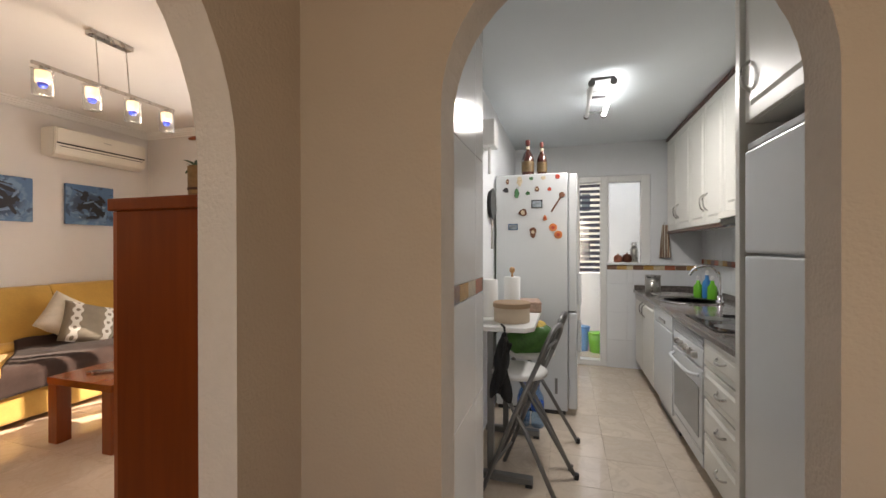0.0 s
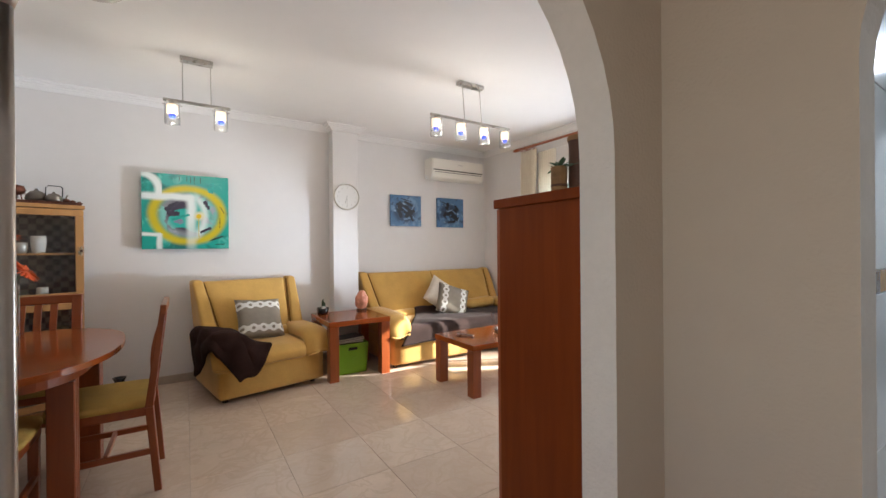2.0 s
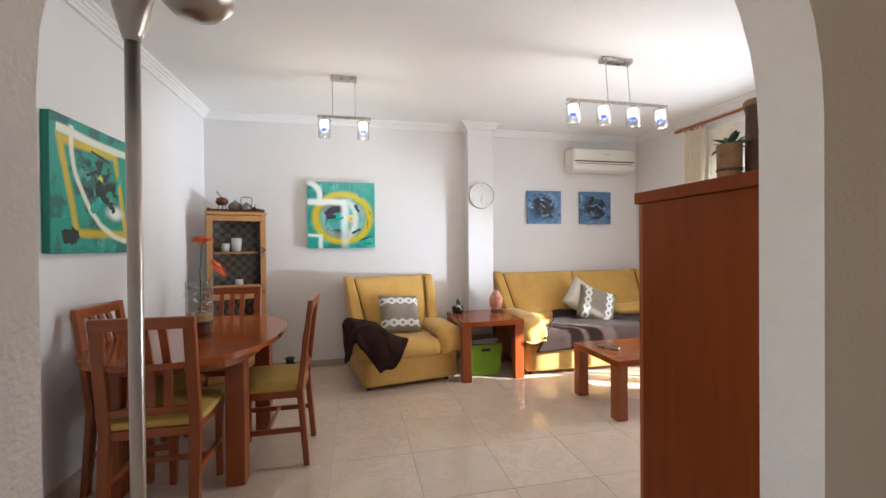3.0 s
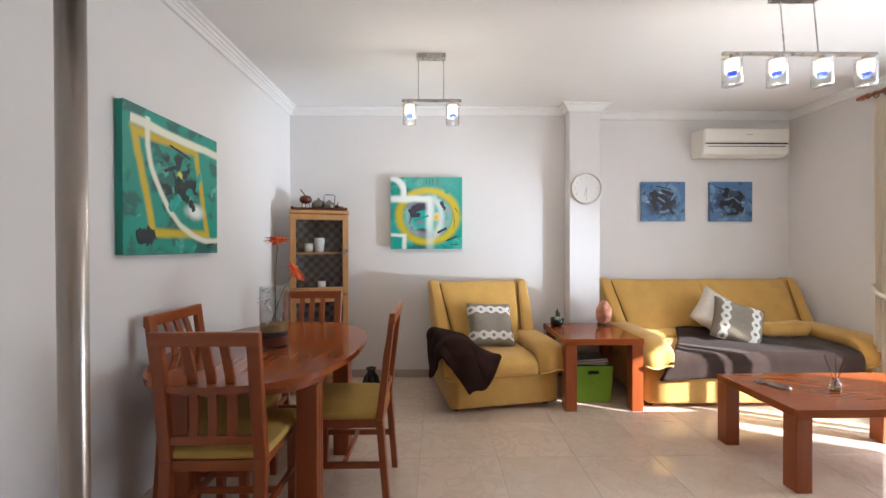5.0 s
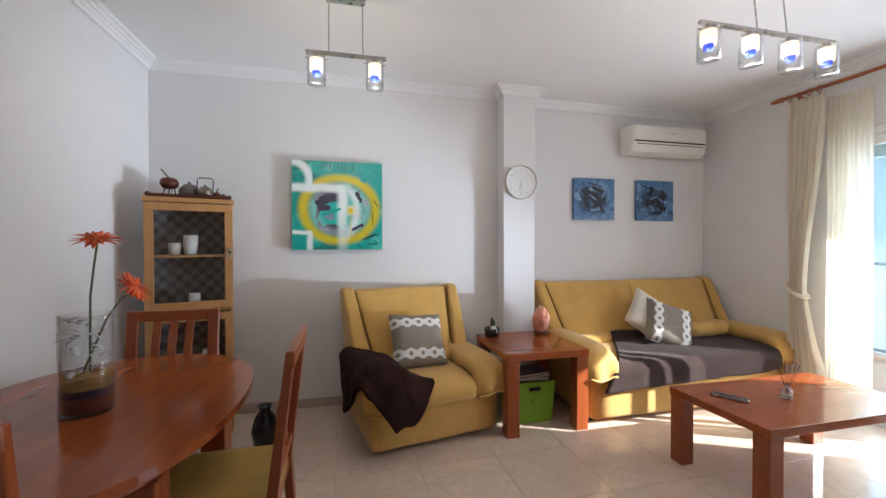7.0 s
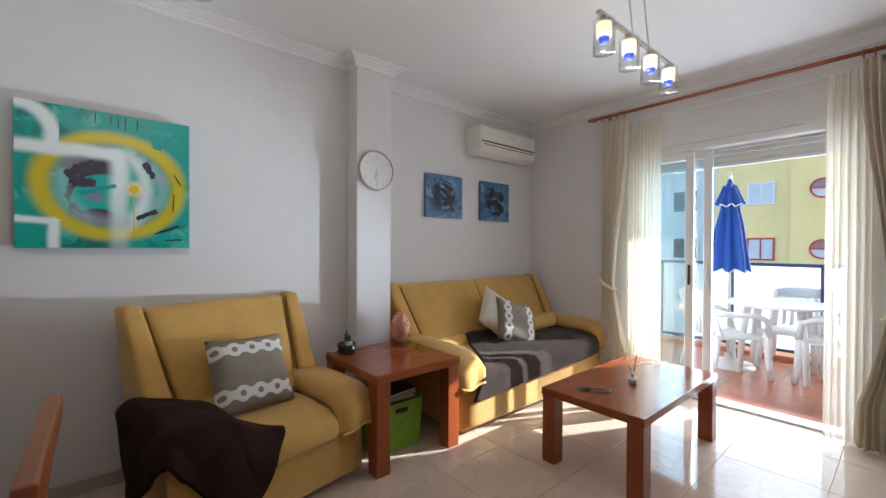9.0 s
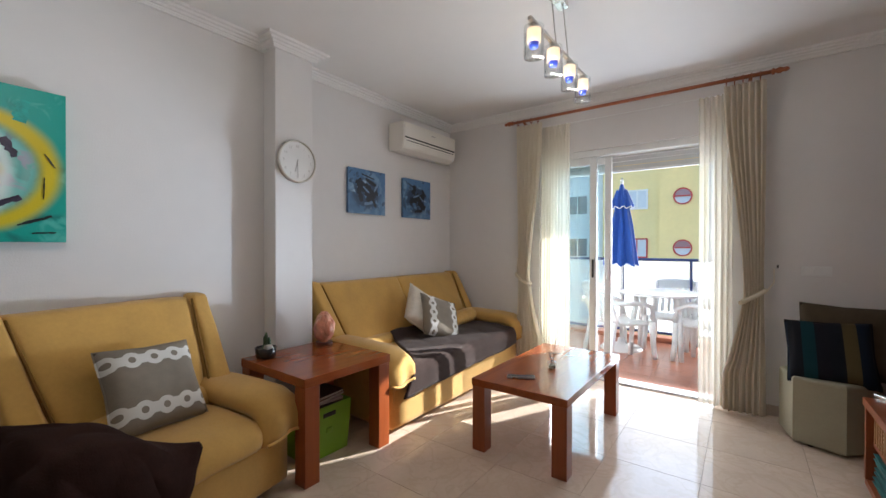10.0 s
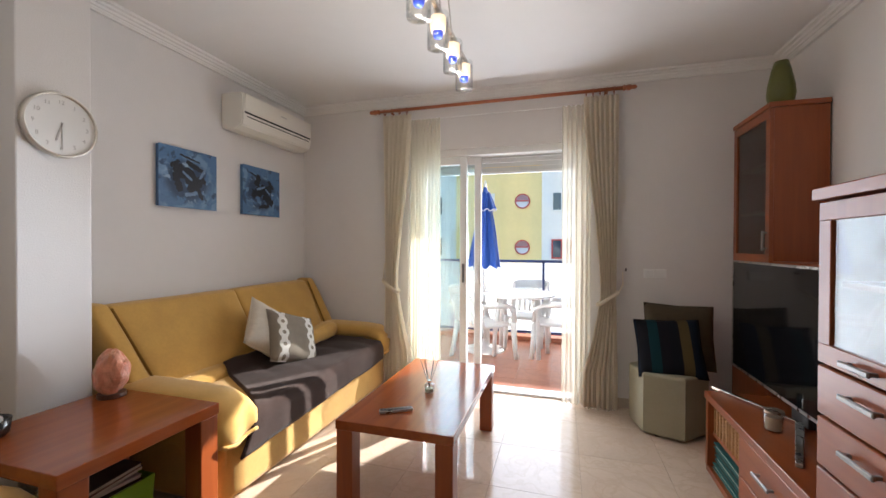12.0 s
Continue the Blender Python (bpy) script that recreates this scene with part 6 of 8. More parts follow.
for x in (-3.69, -1.73):
    part("bracket", tube([(x, YN, 2.40), (x, 3.455, 2.40)], 0.005, 6), WHITEALU, t)

# ---- pouf with cushions ----
POUF = mat("sage_leatherette", (0.37, 0.35, 0.25), 0.6, vary=0.06, scale=8, bump=0.2, bump_scale=200)
t = thing("pouf", "faceted sage leatherette pouf by the wall", "pouf", pose(-1.425, 3.245, 0, 0, 0, 12))
octo = [(0.245 * math.cos(math.pi * (k + 0.5) / 3), 0.25 * math.sin(math.pi * (k + 0.5) / 3)) for k in range(6)]
g = prism(octo, 0.012, 0.425, 0.02, 3)
part("body", g, POUF, t)
part("seam", prism([(x * 1.004, y * 1.004) for x, y in octo], 0.385, 0.389), POUF, t)
for k in range(4):
    part("foot", lathe([(0.02, 0), (0.02, 0.013)], 10, at=(0.12 * (1 if k % 2 else -1), 0.12 * (1 if k > 1 else -1), 0)), BLACKPLASTIC, t)
pillow("cushion", 0.46, 0.15, OLIVE, "plain dark olive cushion leaning on the wall", standing(-1.33, 3.345, 0.635, -90, 16, -2), 5)
pillow("cushion", 0.42, 0.14, STRIPED, "dark cushion with blue and bronze stripes", standing(-1.425, 3.20, 0.575, -94, 30, 3), 6)

# ---- things on and under the side table ----
SALT = mat("pink_salt_crystal", (0.62, 0.27, 0.17), 0.45, vary=0.25, scale=22, bump=0.7, bump_scale=40)
SALT.node_tree.nodes["Principled BSDF"].inputs["Subsurface Weight"].default_value = 0.25
t = thing("salt_lamp", "pink rock salt lamp on a wooden foot", "lamp", pose(-4.18, 1.45, 0.565))
g = bmesh.new()
bmesh.ops.create_icosphere(g, subdivisions=4, radius=1.0)
for v in g.verts:
    p = v.co.copy()
    k = 1 + 0.16 * noise.noise(p * 1.7 + Vector((5, 1, 2))) + 0.08 * noise.noise(p * 4.0)
    v.co = Vector((p.x * 0.070 * k, p.y * 0.070 * k * (1 - 0.25 * p.z), 0.118 + p.z * 0.105 * k))
part("crystal", g, SALT, t)
part("foot", lathe([(0.055, 0), (0.058, 0.004), (0.055, 0.020)], 24), TRAYWOOD, t)
SUCC = mat("dark_green_cactus", (0.03, 0.06, 0.025), 0.6, vary=0.3, scale=30)
t = thing("potted_plant", "small dark cactus arrangement in a black bowl", "plant", pose(-4.17, 1.02, 0.565))
part("pot", lathe([(0.045, 0), (0.056, 0.012), (0.062, 0.065), (0.056, 0.068), (0.05, 0.05)], 22), mat("black_ceramic", (0.018, 0.017, 0.016), 0.25, vary=0.1), t, smooth=True)
part("soil", lathe([(0.055, 0.05), (0.05, 0.058)], 20), mat("dark_soil", (0.03, 0.02, 0.014), 0.95, vary=0.3, scale=60), t)
for k in range(11):
    w, r = rng.uniform(0, 6.28), rng.uniform(0, 0.038)
    h = rng.uniform(0.025, 0.085) if k else 0.10
    part("stem", lathe([(0.006, 0.05), (0.011, 0.055 + 0.3 * h), (0.010, 0.055 + 0.8 * h), (0.003, 0.055 + h)], 8, at=(r * math.cos(w), r * math.sin(w), 0)), SUCC, t, smooth=True)
part("stone", soft(0.02, 0.06, -0.03, 0.02, 0.055, 0.09, 0.015, 4, 0, 0.01), mat("pale_pebble", (0.35, 0.33, 0.30), 0.7, vary=0.2), t, smooth=True)
GREENBOX = mat("lime_plastic", (0.20, 0.42, 0.015), 0.4, vary=0.06, scale=10)
t = thing("magazine_box", "lime green plastic box full of magazines", "box", pose(-3.96, 1.215, 0))
g = bmesh.new()
lo, hi = [], []
for s, dst, z in ((0.0, lo, 0.0), (1.0, hi, 0.30)):
    for x, y in ((-0.13, -0.145), (0.13, -0.145), (0.13, 0.145), (-0.13, 0.145)):
        dst.append(g.verts.new((x * (1 + 0.12 * s), y * (1 + 0.12 * s), z)))
g.faces.new(lo)
for i in range(4):
    g.faces.new((lo[i], lo[(i + 1) % 4], hi[(i + 1) % 4], hi[i]))
ob = part("body", g, GREENBOX, t)
md = ob.modifiers.new("shell", "SOLIDIFY")
md.thickness, md.offset = 0.006, -1
# dark plate on the closed side, painted as the grip hole's shade
part("grip", box(0.142, 0.150, -0.045, 0.045, 0.235, 0.262, 0.004, 1), DARK, t, "dark plate for the grip hole's shade")
part("logo", box(0.1415, 0.1475, -0.02, 0.02, 0.14, 0.17, 0.002, 1), GREENBOX, t)
MAGCOL = [(0.30, 0.10, 0.05), (0.10, 0.07, 0.05), (0.45, 0.40, 0.35), (0.20, 0.13, 0.09), (0.06, 0.05, 0.05)]
for k in range(5):
    t = thing("magazine", "worn magazine stacked in the green box", "magazine", pose(-3.955 + rng.uniform(-0.01, 0.01), 1.215 + rng.uniform(-0.01, 0.01), 0.255 + 0.020 * k, rng.uniform(-4, 4), rng.uniform(-4, 4), rng.uniform(-9, 9)), "magazines")
    m = mat("magazine_cover_%s" % "abcde"[k], MAGCOL[k], 0.35, vary=0.5, scale=9)
    part("page_block", box(-0.10, 0.10, -0.125, 0.125, 0.0, 0.013, 0.002, 1), PAGES, t)
    part("cover", box(-0.102, 0.102, -0.127, 0.127, 0.0135, 0.016), m, t)

# ---- on the coffee table ----
t = thing("remote_control", "slim black remote control with silver edge", "remote control", pose(-2.945, 1.965, 0.437, 0, 0, 31))
part("body", box(-0.085, 0.085, -0.017, 0.017, 0, 0.016, 0.005), STEEL, t)
part("keypad", box(-0.08, 0.08, -0.014, 0.014, 0.0162, 0.0175, 0.001, 1), BLACKPLASTIC, t)
for k in range(8):
    part("button", box(-0.07 + 0.018 * k, -0.06 + 0.018 * k, -0.006, 0.006, 0.0176, 0.0190), GREYSTEEL, t)
t = thing("reed_diffuser", "small glass reed diffuser with dark sticks", "diffuser", pose(-2.868, 2.265, 0.437))
part("bottle", lathe([(0.026, 0), (0.028, 0.004), (0.028, 0.048), (0.012, 0.058), (0.012, 0.072), (0.009, 0.072), (0.009, 0.058), (0.024, 0.046), (0.024, 0.006)], 20), CLEAR, t, smooth=True)
part("oil", lathe([(0.0235, 0.0065), (0.0235, 0.026)], 18), mat("pale_oil", (0.55, 0.45, 0.28), 0.1, vary=0, trans=0.5), t)
part("collar", lathe([(0.0135, 0.060), (0.0135, 0.072)], 16), CHROME, t)
for k in range(6):
    w = 2 * math.pi * k / 6 + 0.3
    part("reed", tube([(-0.006 * math.cos(w), -0.006 * math.sin(w), 0.02), (0.055 * math.cos(w), 0.055 * math.sin(w), 0.20)], 0.0016, 6), BARK, t)

# ---- glass vase with gerberas on the dining table ----
t = thing("glass_vase", "tall glass cylinder vase with layered sand", "vase", pose(-2.715, -0.935, 0.75))
part("wall", lathe([(0.070, 0), (0.073, 0.004), (0.073, 0.322), (0.069, 0.322), (0.069, 0.014)], 36), CLEAR, t, smooth=True)
part("bottom", lathe([(0.070, 0.001), (0.070, 0.012)], 32), CLEAR, t)
for z0, z1, c in ((0.0145, 0.06, (0.16, 0.035, 0.02)), (0.0605, 0.085, (0.03, 0.03, 0.06)), (0.0855, 0.125, (0.42, 0.26, 0.08))):
    g = lathe([(0.0685, z0), (0.0685, z1 - 0.004), (0.03, z1 + 0.001)], 32)
    for v in g.verts:
        if v.co.z > z0 + 0.001:
            v.co.z += 0.006 * math.sin(3 * math.atan2(v.co.y, v.co.x))
    part("sand_layer", g, mat("sand_%d" % int(z0 * 1000), c, 0.95, vary=0.3, scale=120), t)
PETALW = mat("white_silk_petal", (0.82, 0.80, 0.79), 0.8, vary=0.1)
for k in range(26):
    w, r = rng.uniform(0, 6.28), rng.uniform(0.01, 0.055)
    leaf((r * math.cos(w), r * math.sin(w), rng.uniform(0.14, 0.27)), (math.cos(w + 1), math.sin(w + 1), rng.uniform(-0.5, 0.8)), rng.uniform(0.025, 0.045), 0.012, PETALW, t, 0.2, "petal")
for k in range(7):
    w = rng.uniform(2.4, 4.6)
    leaf((0.055 * math.cos(w), 0.055 * math.sin(w), rng.uniform(0.22, 0.31)), (math.cos(w), math.sin(w), rng.uniform(-0.2, 0.6)), 0.055, 0.016, PETALW, t, 0.4, "petal")
ORANGE = mat("orange_gerbera_petal", (0.72, 0.11, 0.015), 0.7, vary=0.15, scale=30)
STEMG = mat("silk_stem", (0.10, 0.12, 0.06), 0.6, vary=0.1)


def gerbera(base, head, lean, r):
    t = thing("gerbera", "orange silk gerbera standing in the glass vase", "flower", None, "gerberas")
    b, h = Vector(base), Vector(head)
    mid = (b + h) / 2 + Vector((0.02, 0.0, 0.03))
    part("stem", tube([b, b.lerp(mid, 0.5), mid, mid.lerp(h, 0.5) + Vector((0, 0, 0.01)), h], 0.0035, 8), STEMG, t)
    n = Vector(lean).normalized()
    a = n.cross(Vector((0.3, 0.8, 0.1))).normalized()
    c = n.cross(a)
    for ring, count in ((1.0, 20), (0.78, 16), (0.5, 12)):
        for k in range(count):
            w = 2 * math.pi * (k + 0.5 * (ring < 0.9)) / count
            leaf(h + n * 0.004 * (2 - ring), a * math.cos(w) + c * math.sin(w) + n * (0.12 + 0.5 * (1 - ring)), r * ring * rng.uniform(0.9, 1.05), 0.0105, ORANGE, t, rng.uniform(0.0, 0.25), "petal")
    part("heart", lathe([(0.008, -0.004), (0.011, 0.004), (0.005, 0.009)], 12, m=Matrix.Translation(h) @ n.to_track_quat("Z", "Y").to_matrix().to_4x4()), BARK, t)


gerbera((-2.72, -0.93, 0.88), (-2.80, -0.945, 1.315), (0.30, 0.1, 1), 0.082)
gerbera((-2.70, -0.94, 0.88), (-2.93, -0.90, 1.135), (0.1, 0.75, 0.7), 0.080)

# ---- balcony ----
BLUEPAINT = mat("navy_painted_steel", (0.03, 0.05, 0.16), 0.4, vary=0.05)
t = thing("balcony_railing", "navy steel balcony railing with milky glass panels", "railing")
part("top_rail", box(-4.8, -1.54, 5.58, 5.63, 1.055, 1.09, 0.006), BLUEPAINT, t)
part("bottom_rail", box(-4.8, -1.54, 5.59, 5.62, 0.10, 0.13, 0.004, 1), BLUEPAINT, t)
MILKY = sheer("milky_glass", (0.80, 0.84, 0.86), 0.45)
for k in range(5):
    x = -4.78 + k * 0.80
    part("post", box(x - 0.015, x + 0.015, 5.59, 5.62, -0.03, 1.055, 0.003, 1), BLUEPAINT, t)
    if k < 4:
        part("glass_panel", box(x + 0.02, x + 0.78, 5.601, 5.609, 0.135, 1.05), MILKY, t, "milky glass panel")
structure("balcony_kerb", box(-4.8, -1.54, 5.56, 5.75, -0.03, 0.06, 0.004, 1), TERRA, "low terracotta kerb under the railing", "kerb")
# added wall out of view; its end sets the sun patch's right edge
structure("balcony_wall_east", box(-1.54, -1.39, 3.70, 5.75, -3.0, 2.9), WALL, "unseen white wall added to cut the sunbeam", "wall")
structure("balcony_wall_west", box(-5.0, -4.8, 3.65, 5.75, -3.0, 2.9), WALL, "white party wall at the balcony end", "wall")
# unseen slab, its height chosen to keep the sun off the pillar
structure("ceiling_balcony", box(-5.0, -1.39, YN + 0.151, 5.76, 2.42, 2.60), CEIL, "unseen white slab over the balcony, set to cap the sunbeam", "ceiling")
UMB = mat("royal_blue_canvas", (0.020, 0.080, 0.38), 0.75, vary=0.10, scale=8, bump=0.3, bump_scale=120)
t = thing("parasol", "closed royal blue parasol on a white foot", "parasol", pose(-3.05, 4.95, -0.03))
part("pole", tube([(0, 0, 0.06), (0, 0, 2.06)], 0.018, 14), WHITEALU, t, smooth=True)
part("foot", lathe([(0.24, 0), (0.25, 0.02), (0.22, 0.06), (0.05, 0.09), (0.03, 0.16)], 36), WHITEPLASTIC, t, smooth=True)


def folded(u, v):
    w = 2 * math.pi * u
    r = 0.018 + 0.150 * v ** 0.8
    r *= 1 + 0.22 * math.sin(8 * w) * min(1, 2 * v) + 0.07 * math.sin(3 * w + 5 * v)
    return (r * math.cos(w), r * math.sin(w), 2.03 - 0.98 * v - 0.02 * math.sin(8 * w) * v)


part("canopy", sheet(folded, 128, 16), UMB, t, smooth=True)


def flounce(u, v):
    w = 2 * math.pi * u
    r = (0.05 + 0.075 * v) * (1 + 0.15 * math.sin(9 * w))
    return (r * math.cos(w), r * math.sin(w), 1.96 - 0.22 * v + 0.012 * math.sin(9 * w))


part("vent", sheet(flounce, 96, 6), UMB, t, smooth=True)
WHITETRIM = mat("white_braid", (0.8, 0.8, 0.8), 0.8, vary=0.03)
for fn, nm in ((folded, "hem"), (flounce, "vent_hem")):
    part(nm, tube([Vector(fn(k / 96, 1.0)) * 1.0 for k in range(97)], 0.006, 5), WHITETRIM, t)
part("finial", lathe([(0.012, 2.05), (0.02, 2.07), (0.006, 2.11)], 12), WHITEPLASTIC, t, smooth=True)

t = thing("garden_table", "round white plastic garden table", "table", pose(-2.64, 4.96, -0.03))
part("tabletop", lathe([(0.41, 0.715), (0.43, 0.722), (0.43, 0.742), (0.41, 0.75)], 44), WHITEPLASTIC, t)
for k in range(4):
    w = math.pi / 4 + k * math.pi / 2
    part("leg", tube([(0.28 * math.cos(w), 0.28 * math.sin(w), 0.72), (0.34 * math.cos(w), 0.34 * math.sin(w), 0.36), (0.36 * math.cos(w), 0.36 * math.sin(w), 0.0)], 0.034, 10, None, 0.7), WHITEPLASTIC, t, smooth=True)


def garden_chair():
    t = thing("garden_chair", "white moulded plastic garden armchair", "chair", None, "garden chairs")
    part("seat", soft(-0.22, 0.24, -0.23, 0.23, 0.40, 0.435, 0.016, 6), WHITEPLASTIC, t, smooth=True)

    def back(u, v):
        w = (u - 0.5) * 2
        return (-0.235 - 0.13 * v + 0.05 * w * w, 0.25 * w * (1 - 0.10 * v), 0.42 + 0.40 * v + 0.05 * (1 - w * w) * v)
    g = bmesh.new()
    for k in range(7):
        u0 = 0.03 + k * 0.135
        sheet(lambda u, v, u0=u0: back(u0 + 0.075 * u, 0.05 + 0.75 * v), 3, 8, 0.010, g)
    part("back_slats", g, WHITEPLASTIC, t, smooth=True)
    part("back_rim", tube([back(0, 0)] + [back(0, v / 6) for v in range(1, 7)] + [back(u / 10, 1.0) for u in range(1, 10)] + [back(1, v / 6) for v in range(6, -1, -1)], 0.022, 8), WHITEPLASTIC, t, smooth=True)
    part("back_band", sheet(lambda u, v: back(u, 0.78 + 0.2 * v), 12, 3, 0.010), WHITEPLASTIC, t, smooth=True)
    for s in (-1, 1):
        part("armrest", tube([(-0.30, s * 0.25, 0.66), (-0.10, s * 0.275, 0.655), (0.12, s * 0.275, 0.645), (0.22, s * 0.265, 0.60), (0.245, s * 0.255, 0.45)], 0.026, 10), WHITEPLASTIC, t, smooth=True)
        part("leg", tube([(0.235, s * 0.24, 0.45), (0.25, s * 0.25, 0.2), (0.27, s * 0.26, 0)], 0.034, 10, None, 0.7), WHITEPLASTIC, t, smooth=True)
        part("leg", tube([(-0.21, s * 0.22, 0.44), (-0.25, s * 0.235, 0.2), (-0.29, s * 0.245, 0)], 0.034, 10, None, 0.7), WHITEPLASTIC, t, smooth=True)
    return t


gc = garden_chair()
gc.matrix_basis = pose(-2.17, 4.93, -0.03, 0, 0, 172)
copy_thing(gc, pose(-3.0, 4.62, -0.03, 0, 0, 48))
copy_thing(gc, pose(-2.55, 5.30, -0.03, 0, 0, -92))

# ---- the street and the houses opposite ----
# unseen ground, made pale so that it bounces sunlight onto the facade
tagged(part("ground", box(-400, 400, 5.76, 600, -6.2, -6.0), mat("bounce_paving", (0.50, 0.47, 0.43), 0.9, vary=0.12, scale=0.6)), "unseen street far below, kept pale to brighten the facade", "ground", "", "structure")
OCHRE = mat("ochre_facade_render", (0.88, 0.68, 0.32), 0.9, spec=0.1, vary=0.05, scale=0.5, bump=0.3, bump_scale=8)
WHITEFAC = mat("white_facade_render", (0.76, 0.75, 0.72), 0.9, spec=0.1, vary=0.04, scale=0.5)
REDFRAME = mat("red_lacquered_frame", (0.45, 0.04, 0.03), 0.5, vary=0.05)
BLIND = mat("grey_white_blind", (0.62, 0.64, 0.66), 0.6, vary=0.05)
BLUEGLASS = mat("dark_window_glass", (0.05, 0.07, 0.09), 0.05, vary=0)
FY = 25.8
MAUVE = mat("mauve_pane", (0.30, 0.16, 0.18), 0.2, vary=0.05)
house = thing("apartment_building", "ochre apartment building with round windows across the street", "building")
part("wall", box(-8.9, -5.72, FY, FY + 8, -6, 10.2), OCHRE, house)
part("wall", box(-5.72, -3.36, FY - 0.25, FY + 8, -6, 10.2), OCHRE, house, "ochre projecting bay")
part("wall", box(-3.36, 6.0, FY - 0.5, FY + 8, -6, 10.2), WHITEFAC, house, "white rendered bay")
part("roof", box(-9.1, 6.2, FY - 0.7, FY + 8.2, 10.2, 10.5), WHITEFAC, house)


def facade_window(x0, x1, z0, z1, y, frame_mat, pane_mat):
    wdw = part("window", box(x0, x1, y - 0.03, y - 0.005, z0, z1), pane_mat, house)
    for a, b, c, d in ((x0 - 0.08, x0, z0 - 0.08, z1 + 0.08), (x1, x1 + 0.08, z0 - 0.08, z1 + 0.08), (x0, x1, z0 - 0.08, z0), (x0, x1, z1, z1 + 0.08), ((x0 + x1) / 2 - 0.03, (x0 + x1) / 2 + 0.03, z0, z1)):
        part("frame", box(a, b, y - 0.07, y - 0.004, c, d), frame_mat, wdw)


for z in (-4.6, -1.7, 1.17, 4.05, 6.95):
    facade_window(-7.42, -6.42, z - 0.52, z + 0.48, FY, REDFRAME if z < 2 else WHITEFAC, BLIND)
    rw = part("round_window", lathe([(0.40, 0), (0.40, 0.02)], 32, m=pose(-4.55, FY - 0.255, z, 90, 0, 0)), BLIND, house)
    part("frame", lathe([(0.40, -0.02), (0.47, -0.02), (0.47, 0.08), (0.40, 0.08), (0.395, 0.02)], 32, m=pose(-4.55, FY - 0.254, z, 90, 0, 0)), REDFRAME, rw)
    part("rail", box(-4.93, -4.17, FY - 0.33, FY - 0.29, z - 0.02, z + 0.05), REDFRAME, rw)
    half = [(-4.55 + 0.385 * math.cos(w), z + 0.02 + 0.37 * math.sin(w)) for w in (math.pi * k / 12 for k in range(13))]
    part("upper_pane", hull([(x, FY - 0.255 - d, h) for x, h in half for d in (0.025, 0.035)]), MAUVE, rw, "dull mauve upper pane")
    facade_window(-2.70, -1.70, z - 0.6, z + 0.42, FY - 0.5, REDFRAME if z < 2 else WHITEFAC, BLUEGLASS)
    facade_window(0.5, 1.5, z - 0.6, z + 0.42, FY - 0.5, WHITEFAC, BLUEGLASS)
# added building that is never in view; it stands beside the sunbeam
wing = thing("apartment_building", "plain ochre building added out of view, clear of the sunbeam", "building")
part("wall", box(9.5, 24.0, 13.0, 20.0, -6, 20.0), OCHRE, wing)
part("roof", box(9.3, 24.2, 12.8, 20.0, 20.0, 20.3), WHITEFAC, wing)
house2 = thing("apartment_building", "pale green-white apartment building further along the street", "building")
house = house2
part("wall", box(-34.0, -9.0, FY + 1.5, FY + 10, -6, 9.4), WHITEFAC, house2)
part("roof", box(-34.2, -8.95, FY + 1.3, FY + 10.2, 9.4, 9.7), WHITEFAC, house2)
for z in (-4.6, -1.7, 1.17, 4.05, 6.95):
    for x in (-32.0, -28.5, -25.0, -21.5, -18.0, -14.8, -11.6):
        facade_window(x, x + 1.3, z - 0.6, z + 0.6, FY + 1.5, WHITEFAC, BLUEGLASS)
# made-up window frame round the corridor's fill lamp
t = tagged(thing("window_corridor", "white framed window added unseen for the corridor fill lamp", "window"), kind="structure")
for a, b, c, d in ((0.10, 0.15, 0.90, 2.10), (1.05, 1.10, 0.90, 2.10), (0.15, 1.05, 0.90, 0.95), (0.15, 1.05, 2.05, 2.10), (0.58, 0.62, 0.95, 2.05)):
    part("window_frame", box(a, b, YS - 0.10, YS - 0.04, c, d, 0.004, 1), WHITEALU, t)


# ---- kitchen ----
t = thing("fridge_freezer", "tall white fridge with souvenir magnets on its side", "refrigerator", pose(-0.165, 3.53, 0))
part("body", box(-0.275, 0.275, -0.30, 0.30, 0.03, 1.865, 0.008), APPLIANCE, t)
for z0, z1 in ((0.05, 0.79), (0.80, 1.855)):
    d = part("door", box(0.279, 0.345, -0.30, 0.30, z0, z1, 0.012, 3), APPLIANCE, t)
    zh = (z1 - 0.30) if z0 < 0.5 else (z0 + 0.05)
    part("handle", box(0.345, 0.375, -0.285, -0.255, zh, zh + 0.24, 0.006), APPLIANCE, d)
part("vent_slot", box(0.18, 0.20, -0.304, -0.300, 0.16, 0.28), GREYSTEEL, t)
part("foot_grille", box(-0.26, 0.26, -0.29, 0.29, 0, 0.03), BLACKPLASTIC, t)
MAGNET = {"dark": (0.02, 0.02, 0.025), "red": (0.50, 0.06, 0.03), "orange": (0.62, 0.20, 0.06), "green": (0.05, 0.17, 0.07), "brown": (0.16, 0.06, 0.03), "blue": (0.06, 0.14, 0.26), "cream": (0.6, 0.5, 0.35)}
MAGNET = {k: mat("magnet_" + k, c, 0.5, vary=0.3, scale=60) for k, c in MAGNET.items()}


